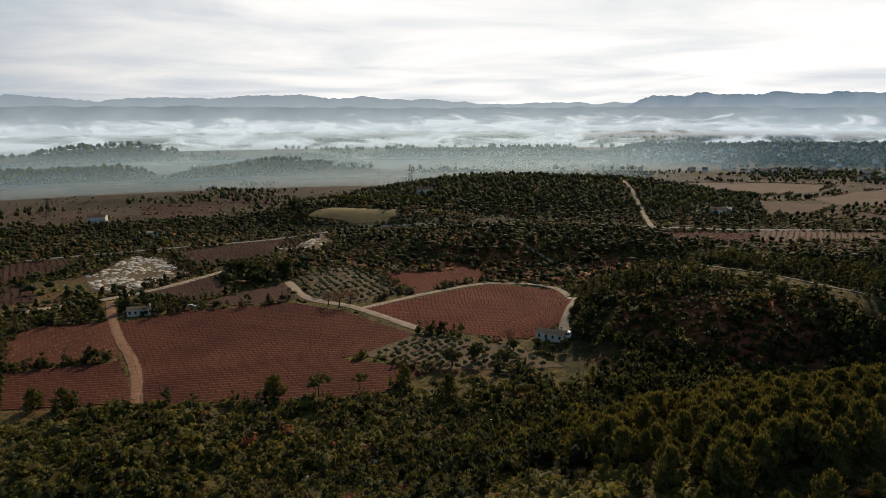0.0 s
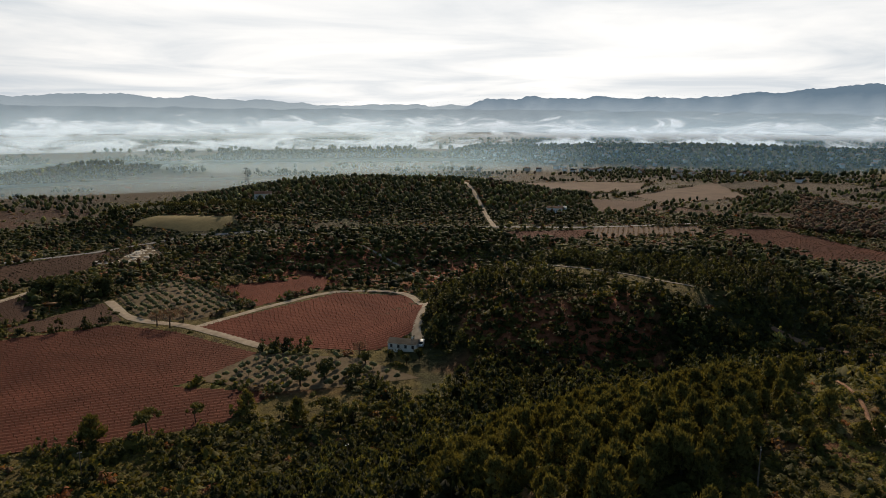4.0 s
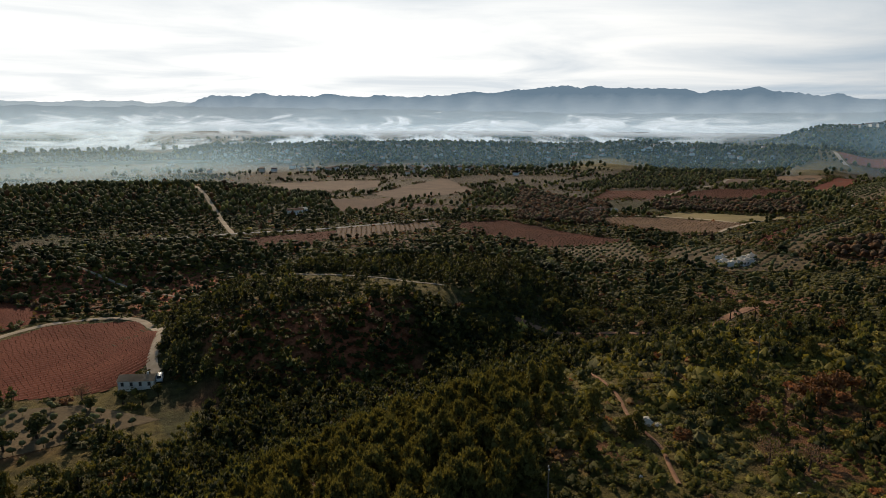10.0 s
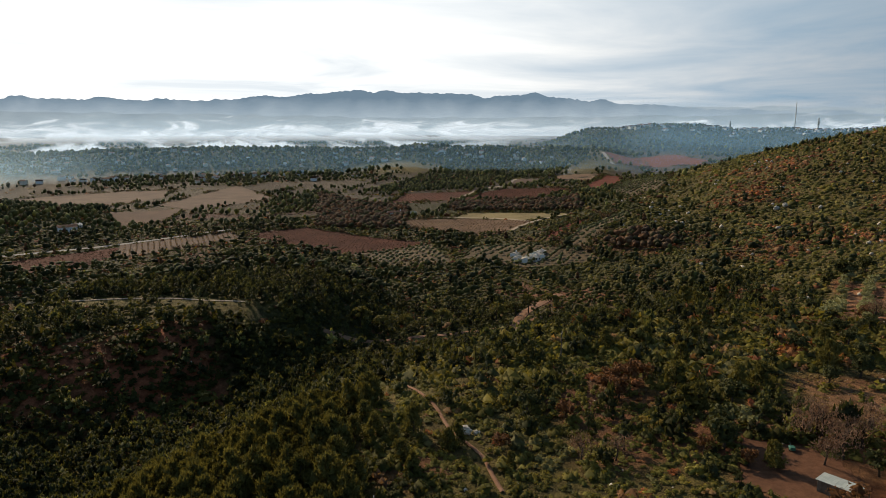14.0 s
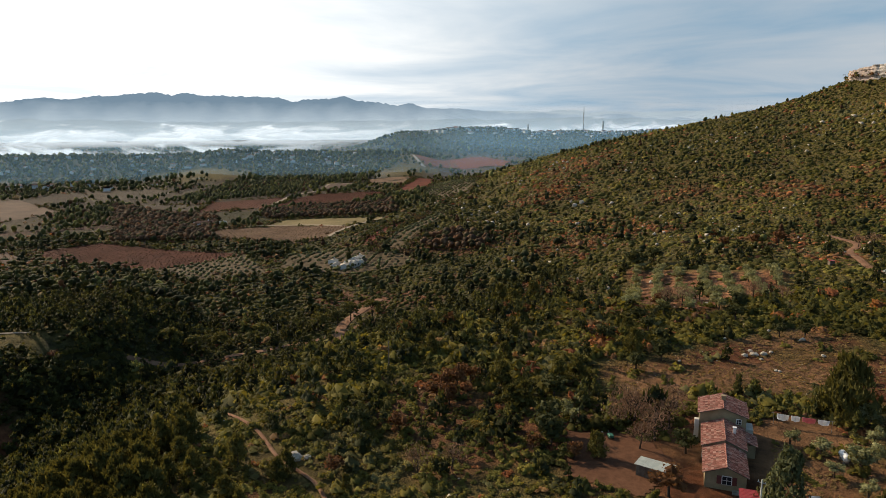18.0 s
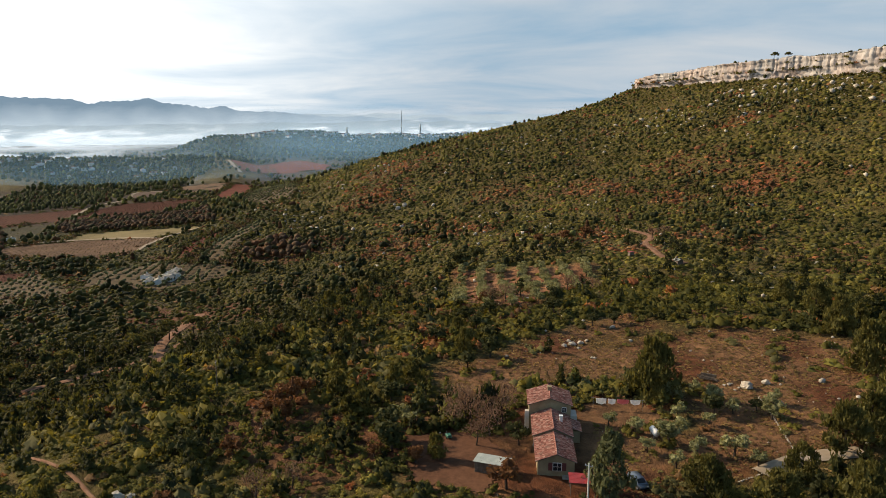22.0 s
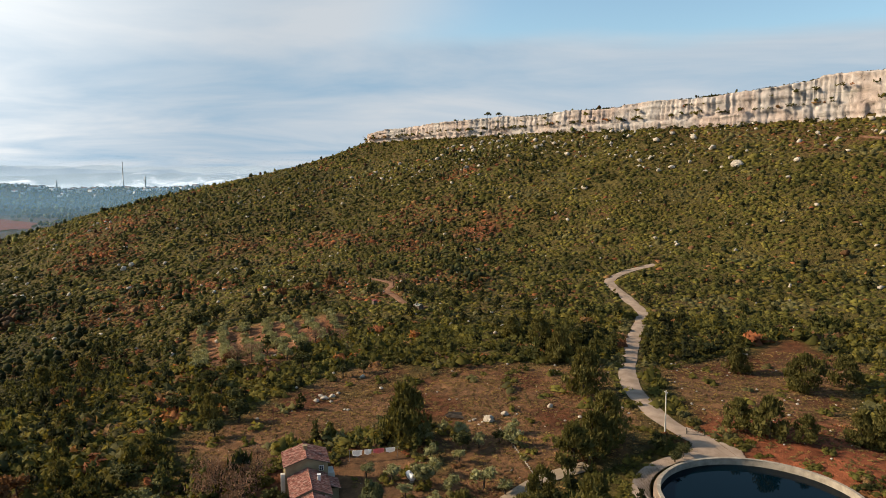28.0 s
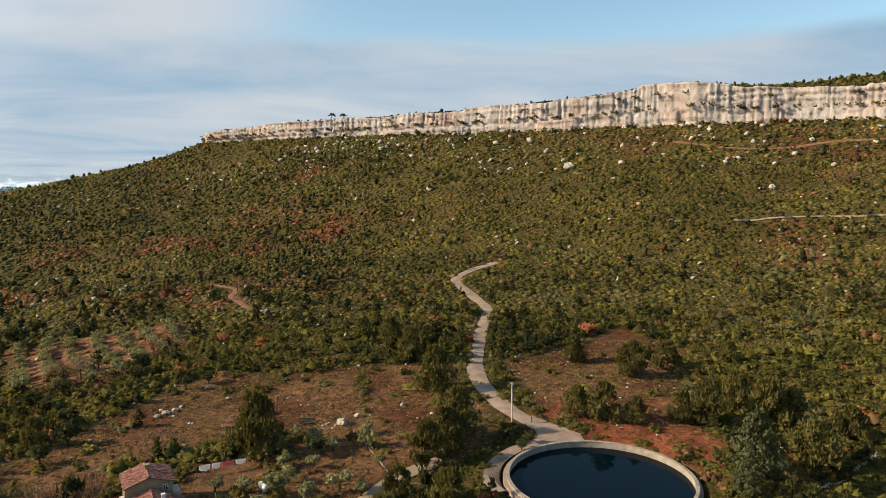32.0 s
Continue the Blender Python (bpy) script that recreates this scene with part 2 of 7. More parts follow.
def build_materials():
    # scrub ground: stony dry earth, with red soil where the tint says so
    t, b, co = surface("earth", 0.95)
    tint = node(t, "ShaderNodeAttribute", attribute_name="tint").outputs["Color"]
    n1, n2, n3 = grain(t, co, 0.035, 6), grain(t, co, 0.35, 5, 0.6), grain(t, co, 3.0, 4, 0.7)
    c = mixc(t, 1.0, tint, ramp(t, n2, [(0.3, (0.4, 0.4, 0.38)), (0.7, (1.5, 1.42, 1.3))]), "MULTIPLY")
    c = mixc(t, ramp(t, n1, [(0.5, (0, 0, 0)), (0.7, (0.3, 0.3, 0.3))]), c, (0.075, 0.042, 0.022))
    c = mixc(t, ramp(t, n3, [(0.63, (0, 0, 0)), (0.70, (0.4, 0.4, 0.4))]), c, (0.20, 0.17, 0.12))
    finish(t, b, c, calc(t, "ADD", n3, calc(t, "MULTIPLY", n2, 2.0)), 0.9, 0.6)

    # leaves: the plant's own colour, varied from leaf to leaf
    t, b, co = surface("foliage", 0.75)
    tint = node(t, "ShaderNodeAttribute", attribute_name="tint").outputs["Color"]
    rnd = node(t, "ShaderNodeNewGeometry").outputs["Random Per Island"]
    c = mixc(t, 1.0, tint, ramp(t, rnd, [(0.0, (0.72, 0.74, 0.76)), (0.55, (0.96, 0.96, 0.95)), (1.0, (1.3, 1.26, 1.12))]), "MULTIPLY")
    c = mixc(t, 1.0, c, ramp(t, grain(t, co, 0.12, 3), [(0.3, (0.75, 0.8, 0.8)), (0.7, (1.2, 1.15, 1.0))]), "MULTIPLY")
    leafy(t, b, c, 0.35)

    # crowns of single trees: tone by tree and by leaf clump
    for name, dark, light in (("pine_needles", (0.048, 0.046, 0.014), (0.160, 0.140, 0.042)),
                              ("cedar_needles", (0.045, 0.052, 0.022), (0.125, 0.128, 0.062)),
                              ("olive_leaves", (0.12, 0.122, 0.054), (0.31, 0.295, 0.145)),
                              ("oak_leaves", (0.032, 0.035, 0.013), (0.082, 0.082, 0.030)),
                              ("russet_leaves", (0.075, 0.034, 0.015), (0.17, 0.080, 0.032)),
                              ("yellow_leaves", (0.14, 0.10, 0.02), (0.32, 0.22, 0.05)),
                              ("bare_twigs", (0.15, 0.088, 0.055), (0.32, 0.20, 0.13))):
        t, b, co = surface(name, 0.75)
        rnd = node(t, "ShaderNodeNewGeometry").outputs["Random Per Island"]
        own = node(t, "ShaderNodeObjectInfo").outputs["Random"]
        f = calc(t, "ADD", calc(t, "MULTIPLY", rnd, 0.65), calc(t, "MULTIPLY", own, 0.35))
        c = ramp(t, f, [(0.05, dark), (0.95, light)])
        c = mixc(t, calc(t, "MULTIPLY", grain(t, co, 1.3, 3), 0.4), c, dark)
        leafy(t, b, c, 0.1 if name == "bare_twigs" else 0.25)

    two_tone("bark", (0.035, 0.025, 0.018), (0.10, 0.075, 0.055), 3, 0.95, 25, 0.7, 0.05)
    two_tone("pale_stone", (0.30, 0.26, 0.20), (0.58, 0.51, 0.41), 0.8, 0.9, 6, 0.6, 0.08)
    two_tone("gravel_track", (0.20, 0.155, 0.105), (0.36, 0.29, 0.21), 0.25, 0.95, 4, 0.4, 0.04)
    two_tone("red_path", (0.15, 0.075, 0.042), (0.26, 0.15, 0.09), 0.4, 0.95, 5, 0.4, 0.04)
    two_tone("concrete_road", (0.24, 0.175, 0.125), (0.38, 0.295, 0.225), 0.35, 0.9, 6, 0.3, 0.02)
    two_tone("asphalt_pale", (0.12, 0.11, 0.10), (0.22, 0.20, 0.18), 0.3, 0.85, 8, 0.2, 0.02)
    two_tone("render_wall", (0.23, 0.175, 0.10), (0.36, 0.285, 0.17), 0.7, 0.9, 9, 0.2, 0.02)
    two_tone("pale_wall", (0.52, 0.47, 0.40), (0.70, 0.65, 0.56), 0.5, 0.9, 9, 0.2, 0.02)
    two_tone("rim_concrete", (0.22, 0.19, 0.15), (0.42, 0.37, 0.30), 0.8, 0.85, 7, 0.3, 0.02)
    two_tone("post_concrete", (0.45, 0.42, 0.36), (0.62, 0.58, 0.50), 1.5, 0.8, 12, 0.2, 0.01)
    two_tone("white_paint", (0.62, 0.61, 0.58), (0.80, 0.79, 0.76), 1.0, 0.5, 9, 0.05, 0.01)
    two_tone("linen_white", (0.66, 0.65, 0.64), (0.82, 0.81, 0.80), 2.0, 0.9, 20, 0.2, 0.01)
    two_tone("linen_pink", (0.55, 0.20, 0.20), (0.66, 0.28, 0.27), 2.0, 0.9, 20, 0.2, 0.01)
    two_tone("red_paint", (0.22, 0.02, 0.018), (0.34, 0.03, 0.025), 1.2, 0.55, 9, 0.1, 0.01)
    two_tone("shutter_red", (0.10, 0.02, 0.016), (0.16, 0.03, 0.024), 2, 0.6, 20, 0.1, 0.01)
    two_tone("old_wood", (0.08, 0.06, 0.045), (0.20, 0.16, 0.12), 1.5, 0.9, 18, 0.4, 0.02)
    two_tone("dark_iron", (0.02, 0.02, 0.02), (0.05, 0.045, 0.04), 3, 0.6, 20, 0.2, 0.01, 0.6)
    two_tone("steel", (0.25, 0.25, 0.26), (0.4, 0.4, 0.41), 3, 0.45, 20, 0.1, 0.01, 0.8)
    two_tone("pale_sheet", (0.25, 0.28, 0.25), (0.42, 0.44, 0.38), 0.8, 0.6, 9, 0.1, 0.01)
    two_tone("car_blue_grey", (0.10, 0.125, 0.16), (0.13, 0.155, 0.19), 0.6, 0.3, 30, 0.02, 0.005, 0.3)
    two_tone("van_white", (0.50, 0.50, 0.48), (0.62, 0.62, 0.60), 0.6, 0.35, 30, 0.02, 0.005)
    two_tone("rubber", (0.012, 0.012, 0.012), (0.03, 0.03, 0.03), 3, 0.9, 20, 0.2, 0.01)
    two_tone("dark_opening", (0.01, 0.01, 0.01), (0.025, 0.023, 0.02), 2, 0.6, 10, 0.1, 0.01)
    two_tone("town_roof", (0.20, 0.11, 0.075), (0.34, 0.20, 0.14), 0.1, 0.9, 1, 0.1, 0.05)
    two_tone("green_plastic", (0.02, 0.10, 0.06), (0.04, 0.16, 0.10), 2, 0.5, 10, 0.1, 0.01)

    # clay roof tiles, each with its own firing
    t, b, co = surface("clay_tile", 0.85)
    own = node(t, "ShaderNodeObjectInfo").outputs["Random"]
    isl = node(t, "ShaderNodeNewGeometry").outputs["Random Per Island"]
    f = node(t, "ShaderNodeMath", {0: calc(t, "ADD", own, isl), 1: 1.0}, operation="FRACT").outputs[0]
    c = ramp(t, f, [(0, (0.12, 0.05, 0.035)), (0.3, (0.24, 0.095, 0.07)), (0.65, (0.31, 0.135, 0.10)), (1, (0.40, 0.25, 0.19))])
    c = mixc(t, ramp(t, grain(t, co, 1.2, 4), [(0.5, (0, 0, 0)), (0.7, (0.6, 0.6, 0.6))]), c, (0.16, 0.12, 0.09))
    finish(t, b, c, grain(t, co, 12), 0.3, 0.02)

    # crag: pale limestone with ochre streaks that run down it
    t, b, co = surface("crag_rock", 0.92)
    tall = node(t, "ShaderNodeMapping", {"Vector": co, "Scale": (1.0, 1.0, 0.45)}).outputs[0]
    flat = node(t, "ShaderNodeMapping", {"Vector": co, "Scale": (0.25, 0.25, 1.6)}).outputs[0]
    n1, n2, n3 = grain(t, tall, 0.20, 9, 0.7, 0.3), grain(t, flat, 0.22, 5), grain(t, co, 0.03, 3)
    c = ramp(t, n1, [(0.32, (0.115, 0.102, 0.09)), (0.41, (0.285, 0.26, 0.235)), (0.7, (0.475, 0.44, 0.40))])
    ochre = ramp(t, n3, [(0.42, (0, 0, 0)), (0.62, (0.55, 0.55, 0.55))])
    c = mixc(t, ochre, c, mixc(t, 1.0, c, (1.06, 0.83, 0.72), "MULTIPLY"))
    c = mixc(t, ramp(t, n2, [(0.60, (0, 0, 0)), (0.70, (0.6, 0.6, 0.6))]), c, (0.10, 0.095, 0.06))
    finish(t, b, c, n1, 0.9, 0.6)

    # ploughed red vineyard soil
    for name, dark, light in (("vine_soil", (0.070, 0.022, 0.0125), (0.130, 0.044, 0.024)), ("red_soil", (0.105, 0.027, 0.0145), (0.175, 0.052, 0.027)), ("straw_soil", (0.13, 0.075, 0.045), (0.23, 0.145, 0.085)),
                              ("dull_soil", (0.050, 0.024, 0.015), (0.090, 0.048, 0.029)), ("pale_field", (0.070, 0.042, 0.028), (0.120, 0.078, 0.052)),
                              ("grove_soil", (0.070, 0.050, 0.026), (0.125, 0.088, 0.048)), ("grass_field", (0.13, 0.10, 0.042), (0.22, 0.17, 0.075)),
                              ("clay_yard", (0.070, 0.031, 0.016), (0.125, 0.060, 0.032))):
        t, b, co = surface(name, 0.95)
        n1, n2 = grain(t, co, 0.05, 5), grain(t, co, 0.9, 5, 0.65)
        c = ramp(t, n1, [(0.3, dark), (0.7, light)])
        c = mixc(t, ramp(t, n2, [(0.35, (0.5, 0.5, 0.5)), (0.65, (0, 0, 0))]), c, tuple(v * 0.5 for v in dark))
        finish(t, b, c, n2, 0.5, 0.2)

    # pool of dark water
    t, b, co = surface("water", 0.03)
    b.inputs["Base Color"].default_value = (0.0006, 0.005, 0.009, 1)
    b.inputs["IOR"].default_value = 1.12
    wave = node(t, "ShaderNodeBump", {"Height": grain(t, co, 0.8, 3), "Strength": 0.01, "Distance": 0.05})
    t.links.new(wave.outputs[0], b.inputs["Normal"])
    t, b, co = surface("window_glass", 0.05)
    b.inputs["Base Color"].default_value = (0.02, 0.025, 0.03, 1)

    # far ridges: haze of distance painted into a glowing colour, paler low down
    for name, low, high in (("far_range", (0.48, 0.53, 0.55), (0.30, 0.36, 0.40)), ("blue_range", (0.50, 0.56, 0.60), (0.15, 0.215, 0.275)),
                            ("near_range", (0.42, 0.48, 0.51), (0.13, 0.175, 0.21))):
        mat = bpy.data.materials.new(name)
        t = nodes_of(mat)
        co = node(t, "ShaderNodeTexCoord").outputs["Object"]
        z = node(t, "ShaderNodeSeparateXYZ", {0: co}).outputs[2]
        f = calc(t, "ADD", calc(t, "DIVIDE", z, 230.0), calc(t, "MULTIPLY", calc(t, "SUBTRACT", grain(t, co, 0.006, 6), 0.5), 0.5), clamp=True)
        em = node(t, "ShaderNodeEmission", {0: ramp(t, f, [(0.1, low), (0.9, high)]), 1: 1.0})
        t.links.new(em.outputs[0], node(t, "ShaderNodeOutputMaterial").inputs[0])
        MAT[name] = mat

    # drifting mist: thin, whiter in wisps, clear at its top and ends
    for name, dens, scale in (("thin_mist", 0.5, 0.006), ("haze", 0.20, 0.002), ("valley_haze", 0.48, 0.002), ("backdrop_mist_glow", 0.74, 0.0058)):
        mat = bpy.data.materials.new(name)
        t = nodes_of(mat)
        tc = node(t, "ShaderNodeTexCoord")
        uv = node(t, "ShaderNodeAttribute", attribute_name="tint").outputs["Color"]
        uvs = node(t, "ShaderNodeSeparateXYZ", {0: uv})
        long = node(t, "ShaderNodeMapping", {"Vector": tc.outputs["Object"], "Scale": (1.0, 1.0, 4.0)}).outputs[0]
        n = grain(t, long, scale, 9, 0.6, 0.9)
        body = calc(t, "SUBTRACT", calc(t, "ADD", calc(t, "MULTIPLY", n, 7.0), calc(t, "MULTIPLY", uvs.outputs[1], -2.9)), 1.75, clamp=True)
        if name == "thin_mist":
            body = calc(t, "SUBTRACT", calc(t, "ADD", calc(t, "MULTIPLY", n, 3.6), calc(t, "MULTIPLY", uvs.outputs[1], -1.4)), 1.3, clamp=True)
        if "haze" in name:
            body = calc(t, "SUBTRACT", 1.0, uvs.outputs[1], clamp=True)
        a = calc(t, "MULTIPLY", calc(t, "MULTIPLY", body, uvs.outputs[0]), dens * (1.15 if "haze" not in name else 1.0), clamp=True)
        # far banks emit white in place of the sunlight scattered in mist
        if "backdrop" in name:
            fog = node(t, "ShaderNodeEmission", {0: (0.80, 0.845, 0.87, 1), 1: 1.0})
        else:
            # haze sheets: the blue of distance is put into their own colour
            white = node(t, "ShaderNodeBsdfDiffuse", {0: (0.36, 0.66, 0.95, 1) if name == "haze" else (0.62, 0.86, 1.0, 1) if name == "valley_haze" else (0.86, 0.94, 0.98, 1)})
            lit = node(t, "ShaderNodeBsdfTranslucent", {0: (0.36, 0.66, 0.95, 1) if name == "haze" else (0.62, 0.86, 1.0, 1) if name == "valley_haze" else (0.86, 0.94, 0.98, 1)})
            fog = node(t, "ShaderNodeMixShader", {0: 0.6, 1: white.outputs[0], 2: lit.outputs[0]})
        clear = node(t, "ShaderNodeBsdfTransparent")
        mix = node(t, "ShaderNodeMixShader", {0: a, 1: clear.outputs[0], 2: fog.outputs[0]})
        t.links.new(mix.outputs[0], node(t, "ShaderNodeOutputMaterial").inputs[0])
        MAT[name] = mat


build_materials()


# ---------------------------------------------------------------- distance: ranges and mist
def bearing(az, r):
    return r * math.sin(radians(az)), r * math.cos(radians(az))


def far_ridge(name, mat, r, crest, az0, az1, seed, rugged, label):
    """A mountain range along a bearing arc; crest: (bearing, height) pairs of its skyline."""
    az = np.arange(az0, az1, 0.08)
    top = np.interp(az, [c[0] for c in crest], [c[1] for c in crest])
    top = top + rugged * (1.2 * vnoise(az, az * 0, 1.3, seed) + 0.6 * np.abs(vnoise(az, az * 0, 0.5, seed + 1)) + 0.35 * vnoise(az, az * 0, 0.2, seed + 2))
    rows = []
    for k, (share, back) in enumerate(((-0.25, -260), (0.15, -170), (0.55, -90), (0.85, -30), (1.0, 0), (0.6, 120))):
        wob = 40 * vnoise(az, az * 0 + k, 2.0, seed + 7)
        rr = r + back + (wob if k < 4 else 0)
        rows.append(np.stack([rr * np.sin(np.radians(az)), rr * np.cos(np.radians(az)), -6 + (top + 6) * share + (0 if k == 4 else 4 * vnoise(az, az * 0 + k, 0.6, seed))], -1))
    verts, n, m = np.concatenate(rows), len(az), len(rows)
    i, j = np.meshgrid(np.arange(n - 1), np.arange(m - 1))
    quads = np.stack([j * n + i, j * n + i + 1, (j + 1) * n + i + 1, (j + 1) * n + i], -1).reshape(-1, 4)
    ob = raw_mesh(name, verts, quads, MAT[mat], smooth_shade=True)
    return tagged(ob, label, "mountain", "", "structure")


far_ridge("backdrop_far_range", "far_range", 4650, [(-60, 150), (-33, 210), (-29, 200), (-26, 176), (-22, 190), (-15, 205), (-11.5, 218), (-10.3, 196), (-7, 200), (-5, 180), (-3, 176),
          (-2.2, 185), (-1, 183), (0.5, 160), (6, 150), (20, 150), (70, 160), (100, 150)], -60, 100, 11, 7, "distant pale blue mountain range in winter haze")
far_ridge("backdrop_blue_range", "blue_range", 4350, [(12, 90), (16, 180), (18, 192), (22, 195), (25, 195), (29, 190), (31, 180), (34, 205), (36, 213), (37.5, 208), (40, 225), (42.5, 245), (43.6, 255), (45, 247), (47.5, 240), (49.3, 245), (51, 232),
          (53.5, 212), (55, 220), (57, 228), (58, 222), (60, 205), (64, 180), (67, 165), (70, 150), (76, 130), (82, 120), (90, 110), (110, 90)], 12, 110, 23, 9, "haze-blue mountain range with a stepped skyline beyond the valley")
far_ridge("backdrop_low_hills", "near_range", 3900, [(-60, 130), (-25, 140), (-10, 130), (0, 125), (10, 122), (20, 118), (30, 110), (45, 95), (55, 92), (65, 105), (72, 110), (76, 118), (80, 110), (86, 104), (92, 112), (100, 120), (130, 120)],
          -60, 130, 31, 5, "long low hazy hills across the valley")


def mist_bank(mat, r, az0, az1, z0, z1, label, bow=0.0):
    """A sheet of mist or of tinted haze that hangs along a bearing arc, thinning upward and to its ends."""
    az = np.linspace(az0, az1, 60)
    rr = r + bow * np.sin(np.linspace(0, 9, 60))
    k = np.linspace(0, 1, 60)
    end = smooth(0, 0.15, k) * smooth(1, 0.85, k)
    verts, tint = [], []
    for v in np.linspace(0, 1, 9):
        verts.append(np.stack([rr * np.sin(np.radians(az)), rr * np.cos(np.radians(az)), np.full(60, z0 + (z1 - z0) * v)], -1))
        tint.append(np.stack([end * smooth(0.0, 0.4, np.full(60, v)), np.full(60, v), np.zeros(60)], -1))
    i, j = np.meshgrid(np.arange(59), np.arange(8))
    quads = np.stack([j * 60 + i, j * 60 + i + 1, (j + 1) * 60 + i + 1, (j + 1) * 60 + i], -1).reshape(-1, 4)
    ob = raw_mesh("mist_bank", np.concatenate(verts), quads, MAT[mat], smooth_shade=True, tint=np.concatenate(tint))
    ob.visible_shadow = False
    return tagged(ob, label, "mist", "mist banks over the valley", "stuff")


for row in (("backdrop_mist_glow", 3350, -60, 70, 10, 112, "white bank of morning mist under the hills"), ("backdrop_mist_glow", 2600, -60, 68, 5, 100, "white bank of morning mist over the plain"),
            ("backdrop_mist_glow", 1960, -60, 62, -14, 84, "bright mist over the plain and behind the village ridge"), ("valley_haze", 1880, -60, 19, -10, 130, "pale haze over the misty plain"),
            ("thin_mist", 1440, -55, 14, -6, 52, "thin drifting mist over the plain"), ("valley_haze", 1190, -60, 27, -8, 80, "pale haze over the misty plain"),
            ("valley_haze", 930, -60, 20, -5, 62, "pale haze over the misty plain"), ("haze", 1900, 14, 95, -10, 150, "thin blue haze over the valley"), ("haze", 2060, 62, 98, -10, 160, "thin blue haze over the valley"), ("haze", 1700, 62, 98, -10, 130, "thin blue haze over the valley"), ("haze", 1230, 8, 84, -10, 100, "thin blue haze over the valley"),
            ("thin_mist", 1170, 43, 61, -6, 56, "thin smoke-like mist before the village ridge"), ("backdrop_mist_glow", 3600, 66, 90, 30, 128, "white bank of mist by the power station")):
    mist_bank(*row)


# ---------------------------------------------------------------- fields, tracks, yards
def sheet(name, poly, mat, lift, turn, label, category="field", step=0.8, along=5.0, ridge=0.0):
    """A strip-built sheet laid on the ground inside a plot."""
    c, s = math.cos(radians(turn)), math.sin(radians(turn))
    rot = [(x * c + y * s, y * c - x * s) for x, y in poly]
    verts, quads = [], []
    v0, v1 = min(q[1] for q in rot), max(q[1] for q in rot)
    step = ridge / 2 if ridge else step
    for v in np.arange(v0 + step / 2, v1, step):
        cuts = crossings(rot, v)
        for a, b in zip(cuts[::2], cuts[1::2]):
            n = max(2, int((b - a) / along) + 1)
            us = np.linspace(a, b, n)
            base = len(verts)
            for u in us:
                verts.append((u, v - step / 2))
                verts.append((u, v + step / 2))
            quads += [(base + 2 * k, base + 2 * k + 2, base + 2 * k + 3, base + 2 * k + 1) for k in range(n - 1)]
    uv = np.array(verts)
    x, y = uv[:, 0] * c - uv[:, 1] * s, uv[:, 0] * s + uv[:, 1] * c
    hump_of_row = 0.12 * np.cos(2 * np.pi * (uv[:, 1] - v0) / ridge) if ridge else 0.0
    ob = raw_mesh(name, np.stack([x, y, ground(x, y) + lift + hump_of_row], -1), quads, MAT[mat], smooth_shade=True)
    PLOTS.append(poly)
    return tagged(ob, label, category, "", "structure")


def crossings(poly, v):
    cuts = []
    for (x0, y0), (x1, y1) in zip(poly, poly[1:] + poly[:1]):
        if (y0 > v) != (y1 > v):
            cuts.append((x1 - x0) * (v - y0) / (y1 - y0) + x0)
    return sorted(cuts)


def rows_in(poly, turn, gap, every, jitter=0.15, seed=0):
    """Places of plants that stand in rows within a plot."""
    rng = np.random.default_rng(seed)
    c, s = math.cos(radians(turn)), math.sin(radians(turn))
    rot = [(x * c + y * s, y * c - x * s) for x, y in poly]
    us, vs = [], []
    for v in np.arange(min(q[1] for q in rot) + gap, max(q[1] for q in rot) - gap / 2, gap):
        cuts = crossings(rot, v)
        for a, b in zip(cuts[::2], cuts[1::2]):
            u = np.arange(a + 1.5, b - 1.5, every)
            us.append(u)
            vs.append(np.full(len(u), v))
    u, v = np.concatenate(us), np.concatenate(vs)
    u, v = u + rng.normal(0, jitter * every, len(u)), v + rng.normal(0, 0.06 * gap, len(u))
    return u * c - v * s, u * s + v * c


def curve_through(points, step):
    """Points along a smooth curve through the given ones."""
    p = [Vector((*q, 0)) for q in points]
    p = [p[0] * 2 - p[1]] + p + [p[-1] * 2 - p[-2]]
    out = []
    for a, b, c, d in zip(p, p[1:], p[2:], p[3:]):
        n = max(2, int((c - b).length / step))
        for k in range(n):
            t = k / n
            out.append(0.5 * ((2 * b) + (c - a) * t + (2 * a - 5 * b + 4 * c - d) * t * t + (3 * b - a - 3 * c + d) * t ** 3))
    out.append(p[-2])
    return [(q.x, q.y) for q in out]


def track(name, points, width, mat, lift, label, seed=0, category="road"):
    pts = np.array(curve_through(points, 2.5))
    d = np.gradient(pts, axis=0)
    nrm = np.stack([-d[:, 1], d[:, 0]], -1) / np.hypot(d[:, 0], d[:, 1])[:, None]
    half = width / 2 * (1 + 0.12 * vnoise(pts[:, 0], pts[:, 1], 6, seed))[:, None]
    cols = [pts + nrm * half * k for k in (-1, -0.5, 0, 0.5, 1)]
    n = len(pts)
    xy = np.concatenate(cols)
    z = ground(xy[:, 0], xy[:, 1]) + lift + np.repeat([-0.12, 0.0, 0.05, 0.0, -0.12], n)
    i, j = np.meshgrid(np.arange(n - 1), np.arange(4))
    quads = np.stack([j * n + i, j * n + i + 1, (j + 1) * n + i + 1, (j + 1) * n + i], -1).reshape(-1, 4)[:, ::-1]
    TRACKS.append((points, width))
    return tagged(raw_mesh(name, np.column_stack([xy, z]), quads, MAT[mat], smooth_shade=True), label, category, "", "structure")


